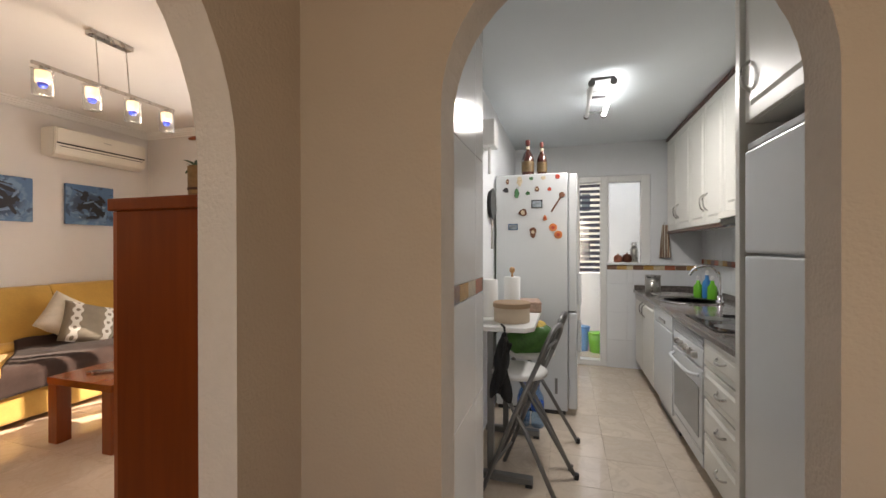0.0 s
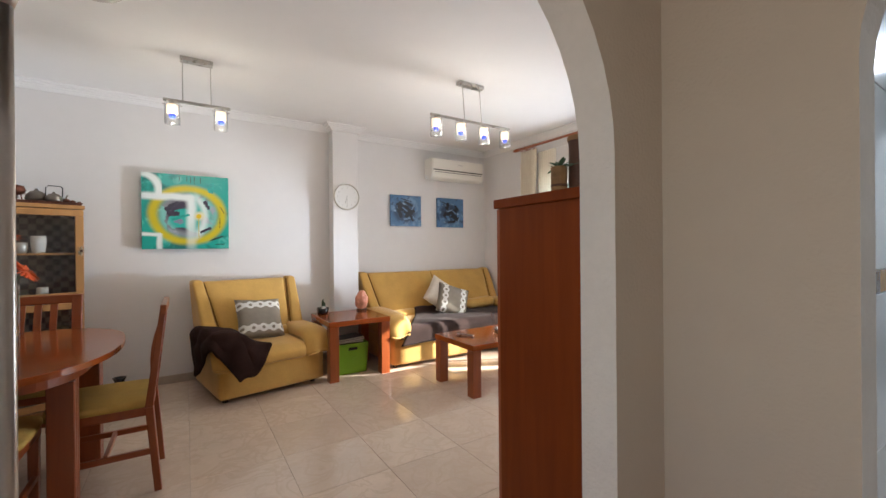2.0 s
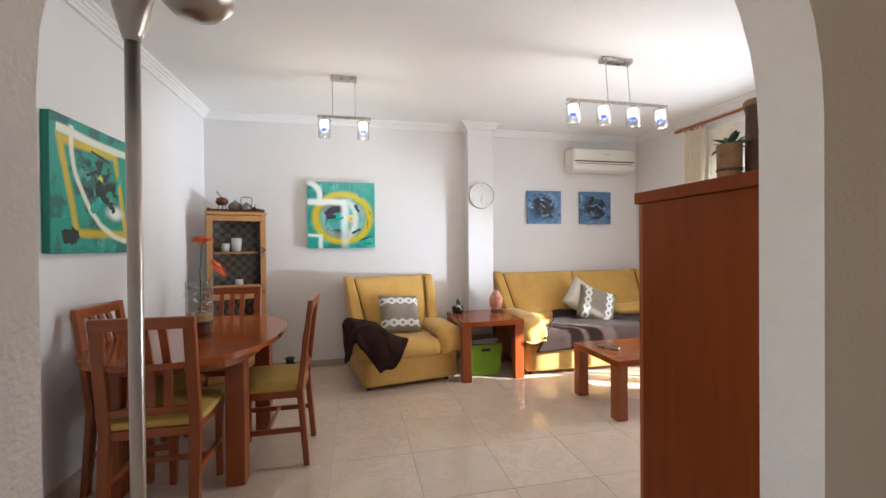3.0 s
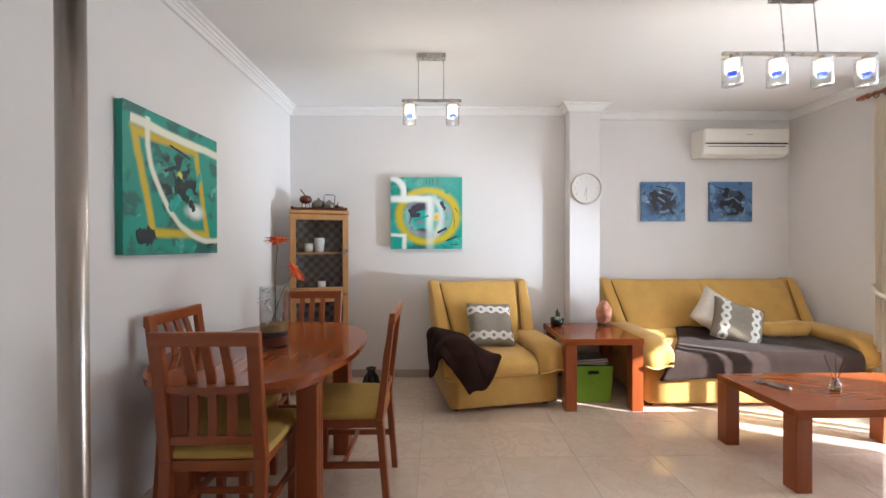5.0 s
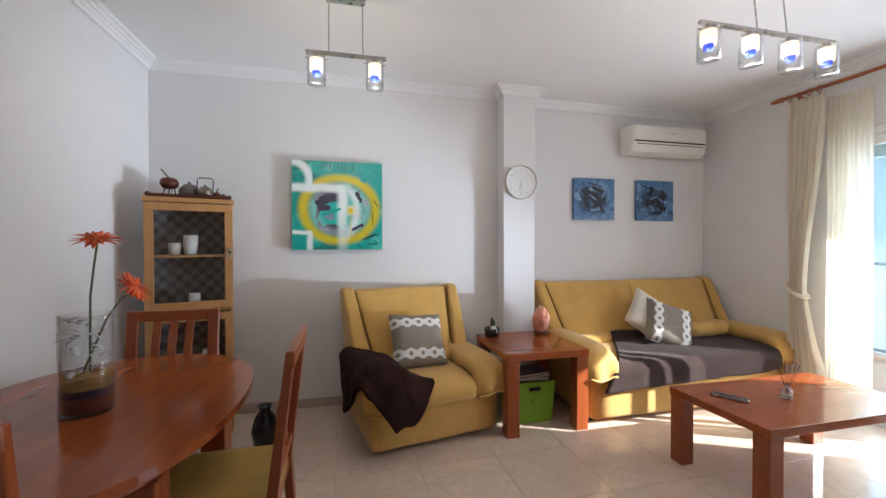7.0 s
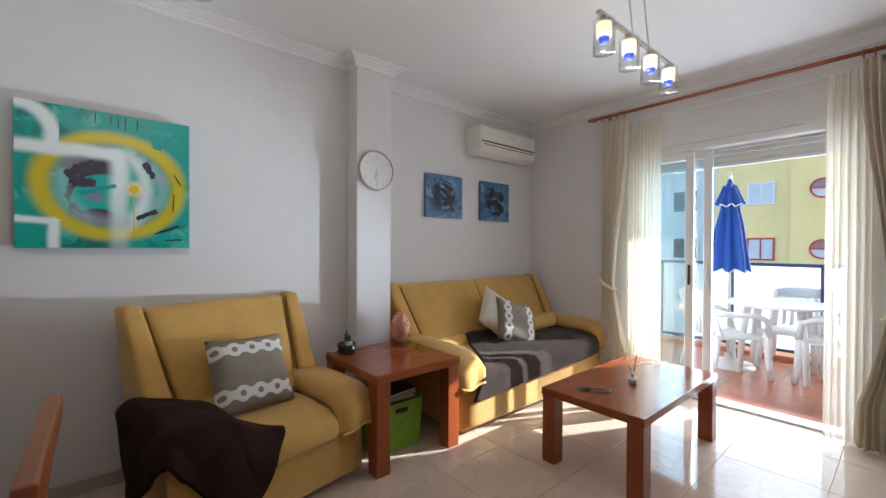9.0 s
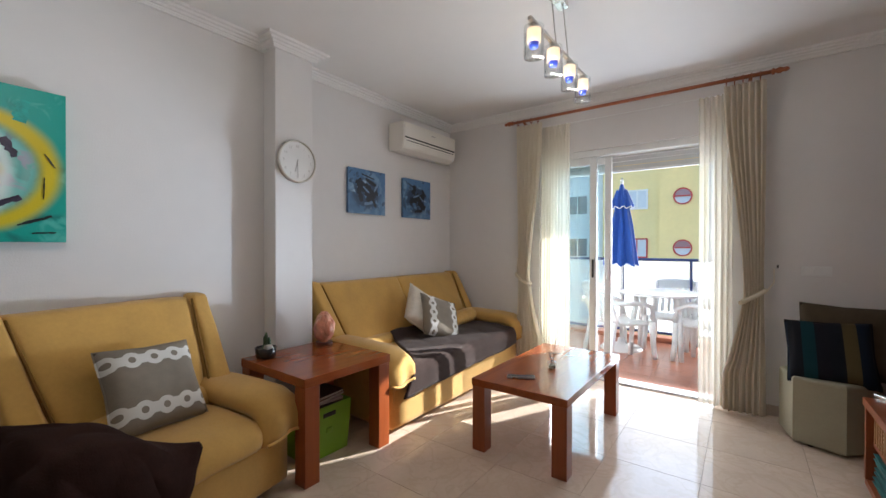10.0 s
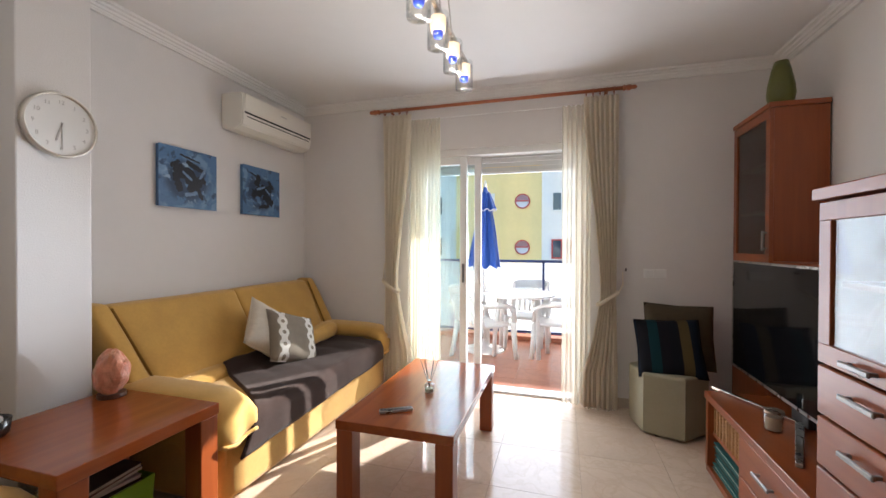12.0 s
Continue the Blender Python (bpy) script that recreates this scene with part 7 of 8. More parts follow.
def magnet(x, z, w, h, color, round_one=False, tilt=0):
    t = thing("fridge_magnet", "small %s souvenir magnet on the fridge side" % {"dark": "black"}.get(color, color), "magnet", pose(x, 3.2295, z, 90, 0, 0) @ pose(0, 0, 0, 0, 0, tilt), "fridge magnets")
    if round_one:
        g = lathe([(w / 2, 0), (w / 2, 0.005), (w / 2 - 0.004, 0.008), (w * 0.3, 0.007)], 18)
    else:
        pts = [(w / 2 * math.cos(a) * (0.8 + 0.2 * math.sin(5 * a + x * 40)), h / 2 * math.sin(a) * (0.85 + 0.15 * math.cos(3 * a + z * 30))) for a in (2 * math.pi * k / 14 for k in range(14))]
        g = prism(pts, 0, 0.007, 0.002, 1)
    part("body", g, MAGNET[color], t)
    if color in ("orange", "brown"):
        part("motif", lathe([(w * 0.22, 0.0085), (w * 0.2, 0.0105)], 12), MAGNET["cream" if color == "brown" else "red"], t)


def on_side(px, py):
    """A spot on the fridge side from its pixel in the camera's view at the start."""
    return -0.443 + (px - 877) * 0.00432, 1.873 - (py - 308) * 0.00430


for px, py, w, h, c, r in ((899, 322, 0.03, 0.05, "brown", 0), (896, 338, 0.055, 0.045, "dark", 0), (921, 322, 0.05, 0.09, "cream", 0), (916, 345, 0.045, 0.09, "green", 0), (942, 318, 0.04, 0.03, "green", 0), (963, 318, 0.045, 0.035, "cream", 0),
                          (988, 317, 0.035, 0.035, "red", 1), (936, 345, 0.04, 0.035, "green", 0), (952, 338, 0.04, 0.05, "brown", 0), (974, 339, 0.035, 0.035, "red", 0), (927, 380, 0.08, 0.065, "brown", 0), (966, 391, 0.035, 0.05, "orange", 0),
                          (945, 416, 0.06, 0.10, "brown", 0), (980, 408, 0.062, 0.062, "orange", 1), (989, 421, 0.062, 0.062, "orange", 1)):
    x, z = on_side(px, py)
    magnet(x, z, w, h, c, bool(r))
for px, py, w, h, c in ((952, 365, 0.085, 0.065, "dark"), (909, 406, 0.075, 0.05, "blue")):
    x, z = on_side(px, py)
    t = thing("fridge_magnet", "small framed picture magnet on the fridge side", "magnet", pose(x, 3.2295, z, 90, 0, 0), "fridge magnets")
    part("plate", box(-w / 2, w / 2, -h / 2, h / 2, 0, 0.004, 0.001, 1), MAGNET[c], t)
    part("picture", box(-w * 0.4, w * 0.4, -h * 0.36, h * 0.36, 0.0042, 0.005), mat("grey_view", (0.25, 0.30, 0.34), 0.4, vary=0.5, scale=40), t)
x, z = on_side(988, 362)
t = thing("fridge_magnet", "wooden spoon shaped magnet on the fridge side", "magnet", pose(x, 3.2295, z, 90, 0, 0) @ pose(0, 0, 0, 0, 0, -32), "fridge magnets")
part("stick", box(-0.006, 0.006, -0.09, 0.05, 0, 0.006, 0.002, 1), MAGNET["brown"], t)
part("bowl", lathe([(0.022, 0), (0.022, 0.005), (0.016, 0.009)], 16, at=(0, 0.06, 0)), MAGNET["brown"], t)

BROWNGLASS = mat("dark_amber_bottle", (0.055, 0.012, 0.008), 0.08, vary=0.1, coat=0.4)
LABEL = mat("cream_bottle_label", (0.60, 0.52, 0.40), 0.6, vary=0.1)
FOIL = mat("dark_red_capsule", (0.15, 0.015, 0.012), 0.4, vary=0.1)
for x, y, r, h in ((-0.20, 3.36, 0.050, 0.30), (-0.09, 3.38, 0.040, 0.28)):
    t = thing("liquor_bottle", "dark amber liquor bottle standing on the fridge", "bottle", pose(x, y, 1.865), "bottles on the fridge")
    part("glass", lathe([(r * 0.9, 0), (r, 0.006), (r, h * 0.48), (r * 0.75, h * 0.60), (r * 0.33, h * 0.72), (r * 0.29, h * 0.92), (r * 0.33, h * 0.93), (r * 0.33, h * 0.95)], 24), BROWNGLASS, t, smooth=True)
    part("label", lathe([(r * 1.01, h * 0.12), (r * 1.012, h * 0.13), (r * 1.012, h * 0.40), (r * 1.01, h * 0.41)], 24), mat("dark_gilt_label", (0.12, 0.07, 0.025), 0.5, vary=0.4, scale=40), t)
    part("neck_label", lathe([(r * 0.37, h * 0.74), (r * 0.35, h * 0.82)], 18), LABEL, t)
    part("capsule", lathe([(r * 0.36, h * 0.86), (r * 0.37, h * 0.99), (r * 0.25, h)], 18), FOIL, t)

# folding table on T-feet
t = thing("kitchen_table", "narrow white folding kitchen table on steel T feet", "table")
part("tabletop", prism([(-0.452, 2.16), (-0.11, 2.16), (-0.065, 2.22), (-0.065, 2.90), (-0.11, 2.96), (-0.452, 2.96)], 0.835, 0.862, 0.006, 2), WHITEPLASTIC, t)
for y in (2.22, 2.80):
    part("post", box(-0.32, -0.285, y - 0.018, y + 0.018, 0.05, 0.835, 0.004, 1), GREYSTEEL, t)
    part("foot", box(-0.44, -0.075, y - 0.022, y + 0.022, 0.012, 0.052, 0.006, 1), GREYSTEEL, t)
    part("foot_pad", box(-0.115, -0.075, y - 0.026, y + 0.026, 0.0, 0.02, 0.003, 1), BLACKPLASTIC, t)
part("rail", box(-0.315, -0.29, 2.238, 2.782, 0.79, 0.825), GREYSTEEL, t)


def bow(points, n=20):
    """Smooth path through points."""
    pts = [Vector(p) for p in points]
    out = []
    for i in range(len(pts) - 1):
        p0, p1, p2, p3 = pts[max(i - 1, 0)], pts[i], pts[i + 1], pts[min(i + 2, len(pts) - 1)]
        for k in range(n):
            f = k / n
            out.append(0.5 * ((2 * p1) + (p2 - p0) * f + (2 * p0 - 5 * p1 + 4 * p2 - p3) * f * f + (3 * p1 - p0 - 3 * p2 + p3) * f ** 3))
    return out + [pts[-1]]


def folding_stool():
    """Faces -x; tubular loop back, round pale seat."""
    t = thing("folding_stool", "grey tube folding stool with a round white seat", "stool", None, "folding stools")
    for s in (-1, 1):
        part("front_leg", tube([(-0.17, s * 0.17, 0.0), (0.0, s * 0.155, 0.42), (0.13, s * 0.14, 0.72)], 0.012, 8), GREYSTEEL, t, smooth=True)
        part("rear_leg", tube([(0.25, s * 0.18, 0.0), (0.06, s * 0.135, 0.34), (-0.11, s * 0.125, 0.60)], 0.012, 8), GREYSTEEL, t, smooth=True)
        part("foot_cap", lathe([(0.015, 0), (0.015, 0.03)], 10, at=(0.248, s * 0.18, 0)), BLACKPLASTIC, t)
    part("backrest", tube(bow([(0.13, -0.14, 0.72), (0.17, -0.135, 0.82), (0.185, -0.07, 0.87), (0.185, 0.07, 0.87), (0.17, 0.135, 0.82), (0.13, 0.14, 0.72)], 6), 0.013, 8), GREYSTEEL, t, smooth=True)
    part("back_bar", tube([(0.15, -0.138, 0.77), (0.15, 0.138, 0.77)], 0.008, 8), GREYSTEEL, t)
    part("seat", lathe([(0.13, 0.598), (0.150, 0.602), (0.152, 0.620), (0.135, 0.632)], 32, at=(-0.02, 0, 0)), WHITEPLASTIC, t, smooth=True)
    part("stretcher", tube([(-0.12, -0.165, 0.13), (-0.12, 0.165, 0.13)], 0.008, 8), GREYSTEEL, t)
    return t


st = folding_stool()
st.matrix_basis = pose(-0.13, 2.24, 0, 0, 0, -12)
copy_thing(st, pose(-0.10, 2.66, 0, 0, 0, -8))
BAGC = mat("green_yellow_bag", (0.05, 0.16, 0.03), 0.5, vary=0.5, scale=7)
t = thing("shopping_bag", "crumpled green and yellow bag lying on a stool", "bag", pose(-0.12, 2.66, 0.632))
part("bag", soft(-0.13, 0.13, -0.14, 0.14, 0.0, 0.15, 0.07, 10, 0.01, 0.035), BAGC, t, smooth=True)
part("fold", soft(-0.02, 0.10, -0.10, 0.08, 0.11, 0.19, 0.04, 8, 0, 0.03, 4), mat("yellow_bag_print", (0.55, 0.36, 0.04), 0.5, vary=0.4, scale=9), t, smooth=True)
CLOTHB = mat("black_patterned_cloth", (0.012, 0.012, 0.013), 0.85, vary=0.6, scale=40)
t = thing("hanging_cloth", "black patterned cloth hanging at the table edge", "cloth")
part("cloth", sheet(lambda u, v: (-0.20 - 0.03 * v + 0.05 * (u - 0.5) * (0.5 + v) + 0.016 * math.sin(9 * u + 6 * v), 2.02 + 0.07 * u + 0.02 * math.sin(12 * u), 0.83 - 0.30 * v + 0.03 * math.sin(5 * u)), 16, 20, 0.012), CLOTHB, t, smooth=True)
part("loop", tube([(-0.20, 2.055, 0.82), (-0.21, 2.10, 0.875), (-0.24, 2.20, 0.868)], 0.006, 6), CLOTHB, t)
t = thing("kitchen_roll", "white kitchen roll on a wooden holder", "kitchen roll", pose(-0.235, 2.62, 0.862))
part("roll", lathe([(0.05, 0.012), (0.052, 0.02), (0.052, 0.235), (0.047, 0.238), (0.018, 0.236)], 28), mat("white_paper", (0.80, 0.80, 0.79), 0.95, vary=0.02), t, smooth=True)
part("base", lathe([(0.06, 0), (0.062, 0.006), (0.058, 0.012)], 24), BEECH, t)
part("knob", lathe([(0.007, 0.237), (0.007, 0.262), (0.018, 0.275), (0.018, 0.292), (0.008, 0.302)], 16), BEECH, t, smooth=True)
t = thing("kitchen_roll", "second white kitchen roll standing on the table", "kitchen roll", pose(-0.365, 2.50, 0.862))
part("roll", lathe([(0.055, 0), (0.058, 0.006), (0.056, 0.225), (0.03, 0.23)], 28), mat("white_paper", (0.8, 0.8, 0.79), 0.95), t, smooth=True)
BOXC = mat("kraft_box", (0.36, 0.24, 0.15), 0.7, vary=0.08, scale=12)
t = thing("round_box", "round cream box with a brown lid", "box", pose(-0.205, 2.36, 0.862))
part("body", lathe([(0.100, 0), (0.102, 0.004), (0.102, 0.085), (0.09, 0.086)], 36), mat("pale_kraft", (0.55, 0.44, 0.33), 0.7, vary=0.06), t, smooth=True)
part("lid", lathe([(0.106, 0.083), (0.107, 0.086), (0.107, 0.108), (0.10, 0.112)], 36), BOXC, t)
t = thing("tin_box", "flat patterned tin lying on the table", "tin", pose(-0.16, 2.80, 0.862, 0, 0, 8))
part("body", box(-0.09, 0.09, -0.11, 0.11, 0, 0.05, 0.006), mat("patterned_tin", (0.42, 0.28, 0.22), 0.5, vary=0.4, scale=30), t)
part("lid", box(-0.092, 0.092, -0.112, 0.112, 0.051, 0.068, 0.006), mat("patterned_tin", (0.42, 0.28, 0.22)), t)
WATER = glass("blue_pet_plastic", (0.62, 0.78, 0.95))
for k in range(3):
    t = thing("water_bottle", "blue tinted plastic water bottle under the table", "bottle", pose(-0.20 + 0.10 * (k % 2), 2.98 + 0.09 * (k // 2), 0), "water bottles")
    part("body", lathe([(0.04, 0), (0.045, 0.01), (0.045, 0.09), (0.041, 0.10), (0.045, 0.11), (0.045, 0.21), (0.014, 0.275), (0.014, 0.29)], 20), WATER, t, smooth=True)
    part("cap", lathe([(0.016, 0.289), (0.016, 0.305), (0.012, 0.307)], 14), mat("blue_cap", (0.03, 0.12, 0.5), 0.4), t)
    part("label", lathe([(0.0456, 0.12), (0.0456, 0.18)], 20), mat("blue_cap", (0.03, 0.12, 0.5)), t)


# --- worktop run ---
def raised_door(name, parent, x, y0, y1, z0, z1, material, hx=None, hlen=0.11, hvert=True):
    """A cabinet front with a raised field; it faces -x."""
    d = part(name, box(x - 0.018, x, y0 + 0.002, y1 - 0.002, z0 + 0.002, z1 - 0.002, 0.003, 1), material, parent)
    m = 0.055 if min(y1 - y0, z1 - z0) > 0.25 else 0.03
    part("field", hull([(x - 0.018, y, z) for y in (y0 + m, y1 - m) for z in (z0 + m, z1 - m)] + [(x - 0.026, y, z) for y in (y0 + m + 0.014, y1 - m - 0.014) for z in (z0 + m + 0.014, z1 - m - 0.014)]), material, d)
    if hx:
        yh, zh = hx
        h = hlen / 2
        if hvert:
            pts = bow([(x - 0.018, yh, zh - h), (x - 0.045, yh, zh - h * 0.5), (x - 0.048, yh, zh + h * 0.5), (x - 0.018, yh, zh + h)], 6)
        else:
            pts = bow([(x - 0.018, yh - h, zh + 0.008), (x - 0.045, yh - h * 0.5, zh - 0.006), (x - 0.045, yh + h * 0.5, zh - 0.006), (x - 0.018, yh + h, zh + 0.008)], 6)
        part("handle", tube(pts, 0.006, 8), STEEL, d, "bowed metal handle", smooth=True)
    return d


def base_unit(label, y0, y1):
    t = thing("base_cabinet", label, "cabinet", None, "kitchen base units")
    part("body", box(0.822, 1.41, y0 + 0.001, y1 - 0.001, 0.09, 0.813), KCAB, t)
    part("plinth", box(0.87, 1.40, y0, y1, 0, 0.09), SKIRT, t)
    return t


t = base_unit("white drawer unit with bowed metal handles", 1.925, 2.48)
for z0, z1 in ((0.10, 0.30), (0.305, 0.485), (0.49, 0.655), (0.66, 0.81)):
    raised_door("drawer", t, 0.82, 1.925, 2.48, z0, z1, KCAB, (2.20, (z0 + z1) / 2 + 0.01), 0.12, False)
t = base_unit("white sink cabinet with two doors", 3.69, 4.665)
raised_door("cabinet_door", t, 0.82, 3.69, 4.18, 0.10, 0.81, KCAB, (4.12, 0.70), 0.13)
raised_door("cabinet_door", t, 0.82, 4.18, 4.665, 0.10, 0.81, KCAB, (4.24, 0.70), 0.13)
t = thing("dishwasher", "white front-loading dishwasher under the worktop", "dishwasher")
part("body", box(0.83, 1.40, 3.105, 3.685, 0.05, 0.812, 0.004), APPLIANCE, t)
part("door", box(0.79, 0.829, 3.108, 3.682, 0.13, 0.70, 0.008), APPLIANCE, t)
part("control_panel", box(0.792, 0.829, 3.108, 3.682, 0.705, 0.81, 0.006), APPLIANCE, t)
part("grip", box(0.785, 0.792, 3.30, 3.50, 0.725, 0.75, 0.003, 1), GREYSTEEL, t)
part("plinth", box(0.84, 1.38, 3.11, 3.68, 0, 0.05), BLACKPLASTIC, t)
t = thing("oven", "built-in white oven with a glass door and knobs", "oven")
part("body", box(0.83, 1.40, 2.487, 3.10, 0.09, 0.812), APPLIANCE, t)
dr = part("door", box(0.795, 0.829, 2.49, 3.097, 0.18, 0.62, 0.006), APPLIANCE, t)
part("window", box(0.7915, 0.7945, 2.54, 3.05, 0.24, 0.52), mat("grey_oven_glass", (0.25, 0.27, 0.28), 0.06, vary=0), dr)
part("handle", tube(bow([(0.795, 2.53, 0.585), (0.755, 2.60, 0.58), (0.75, 2.79, 0.58), (0.755, 2.99, 0.58), (0.795, 3.06, 0.585)], 5), 0.010, 8), APPLIANCE, dr, smooth=True)
part("control_panel", box(0.80, 0.829, 2.49, 3.097, 0.63, 0.73, 0.004), APPLIANCE, t)
for k in range(5):
    part("knob", lathe([(0.022, 0), (0.02, 0.02), (0.014, 0.026)], 16, m=pose(0.80, 2.60 + 0.095 * k, 0.68, 0, -90, 0)), STEEL, t)
g = bmesh.new()
for k in range(5):
    box(0.80, 0.829, 2.50, 3.09, 0.738 + 0.015 * k, 0.746 + 0.015 * k, 0.002, 1, g)
part("vent_grille", g, APPLIANCE, t)
part("plinth", box(0.87, 1.38, 2.49, 3.10, 0, 0.09), SKIRT, t)
part("drawer", box(0.80, 0.829, 2.49, 3.097, 0.095, 0.172, 0.004), APPLIANCE, t)

t = thing("worktop", "polished speckled grey granite worktop", "worktop")
part("slab", box(0.782, 1.418, 1.905, 4.675, 0.815, 0.847, 0.005), GRANITE, t)
part("upstand", box(1.398, 1.418, 1.905, 4.675, 0.8475, 0.89, 0.003, 1), GRANITE, t)
part("upstand", box(0.79, 1.397, 4.656, 4.675, 0.8475, 0.89, 0.003, 1), GRANITE, t)
t = thing("sink", "round steel sink bowl with drainer", "sink")
part("rim", lathe([(0.19, 0), (0.225, 0.001), (0.225, 0.006), (0.19, 0.008)], 40, at=(1.06, 3.72, 0.848)), STEEL, t, smooth=True)
part("bowl", lathe([(0.05, 0.0012), (0.17, 0.0018), (0.189, 0.008)], 40, at=(1.06, 3.72, 0.848)), GREYSTEEL, t, smooth=True)
part("drainer", lathe([(0.16, 0), (0.19, 0.001), (0.19, 0.005), (0.16, 0.007)], 40, at=(1.06, 4.22, 0.848)), STEEL, t, smooth=True)
t = thing("kitchen_tap", "chrome swan-neck mixer tap", "tap", pose(1.24, 3.62, 0.847))
part("base", lathe([(0.028, 0), (0.028, 0.02), (0.018, 0.03), (0.018, 0.06)], 20), CHROME, t, smooth=True)
part("spout", tube(bow([(0, 0, 0.05), (0, 0, 0.20), (-0.05, 0.01, 0.29), (-0.15, 0.03, 0.28), (-0.20, 0.04, 0.22)], 8), 0.012, 12), CHROME, t, smooth=True)
part("lever", tube([(0.0, -0.02, 0.05), (-0.02, -0.07, 0.085)], 0.007, 8), CHROME, t, smooth=True)
t = thing("hob", "black glass ceramic hob in the worktop", "hob")
part("glass", box(0.84, 1.34, 2.42, 2.98, 0.8475, 0.853, 0.002, 1), SCREEN, t)
for x, y in ((0.96, 2.56), (0.96, 2.84), (1.22, 2.56), (1.22, 2.84)):
    part("zone", lathe([(0.082, 0), (0.085, 0.0004), (0.082, 0.0008)], 32, at=(x, y, 0.8532)), GREYSTEEL, t)
t = thing("frying_pan", "black frying pan on the hob", "pan", pose(1.20, 2.58, 0.855))
part("pan", lathe([(0.085, 0), (0.11, 0.02), (0.125, 0.04), (0.12, 0.04), (0.10, 0.015)], 30), BLACKPLASTIC, t, smooth=True)
part("handle", tube([(-0.12, 0.0, 0.03), (-0.22, 0.02, 0.05), (-0.27, 0.03, 0.05)], 0.010, 8), BLACKPLASTIC, t)
t = thing("canister", "brushed steel canister at the worktop end", "canister", pose(0.92, 4.42, 0.847))
part("body", lathe([(0.068, 0), (0.07, 0.004), (0.07, 0.15)], 28), STEEL, t, smooth=True)
part("lid", lathe([(0.072, 0.1505), (0.072, 0.165), (0.06, 0.17)], 28), STEEL, t, smooth=True)
BLUEPL = mat("blue_plastic", (0.02, 0.20, 0.48), 0.35, vary=0.1)
GREENPL = mat("green_soap", (0.12, 0.45, 0.03), 0.25, vary=0.1)
for x, y, h, m, lab in ((1.27, 4.02, 0.20, BLUEPL, "blue"), (1.28, 3.92, 0.16, GREENPL, "green"), (1.22, 4.08, 0.15, GREENPL, "green")):
    t = thing("soap_bottle", "%s plastic washing-up bottle by the sink" % lab, "bottle", pose(x, y, 0.847), "washing-up bottles")
    part("body", lathe([(0.035, 0), (0.038, 0.006), (0.036, h * 0.65), (0.016, h * 0.82), (0.014, h)], 20), m, t, smooth=True)
    part("cap", lathe([(0.016, h), (0.014, h + 0.025), (0.006, h + 0.04)], 14), WHITEPLASTIC, t)
t = thing("food_mixer", "grey stand mixer with a rounded head", "mixer", pose(1.24, 2.24, 0.847))
part("base", soft(-0.10, 0.10, -0.11, 0.11, 0, 0.05, 0.025, 6), WHITEPLASTIC, t, smooth=True)
part("column", soft(0.0, 0.09, -0.05, 0.05, 0.04, 0.22, 0.03, 6), WHITEPLASTIC, t, smooth=True)
part("head", soft(-0.14, 0.11, -0.06, 0.06, 0.18, 0.30, 0.058, 8), mat("mid_grey_enamel", (0.35, 0.35, 0.35), 0.3, vary=0.03), t, smooth=True)


def wall_unit(label, y0, y1, z0=1.455, split=True):
    t = thing("wall_cabinet", label, "cabinet", None, "kitchen wall units")
    part("body", box(1.122, 1.417, y0 + 0.001, y1 - 0.001, z0, 2.375), KCAB, t)
    mid = (y0 + y1) / 2
    raised_door("cabinet_door", t, 1.12, y0, mid, z0, 2.375, KCAB, (mid - 0.035, z0 + 0.17), 0.13)
    raised_door("cabinet_door", t, 1.12, mid, y1, z0, 2.375, KCAB, (mid + 0.035, z0 + 0.17), 0.13)
    return t


wall_unit("white wall cabinet with two raised-panel doors", 1.91, 2.42)
wall_unit("white wall cabinet above the cooker hood", 2.42, 3.10, 1.52)
wall_unit("white wall cabinet with two raised-panel doors", 3.10, 3.85)
wall_unit("white wall cabinet with two raised-panel doors", 3.85, 4.66)
t = thing("cabinet_cornice", "dark wood trim along the wall cabinets", "trim")
part("trim", box(1.085, 1.13, 1.91, 4.66, 2.376, 2.40, 0.004, 1), TRAYWOOD, t)
part("light_rail", box(1.095, 1.12, 3.10, 4.66, 1.425, 1.453, 0.003, 1), TRAYWOOD, t)
t = thing("cooker_hood", "slim cream cooker hood with a black underside", "cooker hood")
part("body", box(1.06, 1.417, 2.43, 3.09, 1.475, 1.518, 0.004), CREAMPLASTIC, t)
part("filter", box(1.07, 1.41, 2.44, 3.08, 1.43, 1.474, 0.003, 1), BLACKPLASTIC, t)

# white fridge in its housing
t = thing("housed_fridge", "white two-door fridge in a tall cabinet niche", "refrigerator")
part("body", box(0.80, 1.38, 1.20, 1.845, 0.03, 1.685, 0.006), APPLIANCE, t)
for z0, z1 in ((0.06, 1.255), (1.265, 1.655)):
    part("door", box(0.755, 0.799, 1.20, 1.845, z0, z1, 0.010, 3), APPLIANCE, t)
part("top_trim", box(0.765, 0.799, 1.20, 1.845, 1.66, 1.685, 0.005), APPLIANCE, t)
part("plinth", box(0.80, 1.38, 1.21, 1.84, 0, 0.03), BLACKPLASTIC, t)
t = thing("fridge_housing", "tall white housing with a cupboard over the fridge", "cabinet")
part("side_panel", box(0.745, 1.417, 1.862, 1.902, 0, 2.375, 0.002, 1), KCAB, t)
part("side_panel", box(0.77, 1.417, 1.155, 1.185, 0, 2.375, 0.002, 1), KCAB, t)
part("cupboard", box(0.782, 1.417, 1.186, 1.861, 1.765, 2.374), KCAB, t)
raised_door("cupboard_door", t, 0.78, 1.19, 1.858, 1.765, 2.372, KCAB, (1.80, 1.93), 0.12)

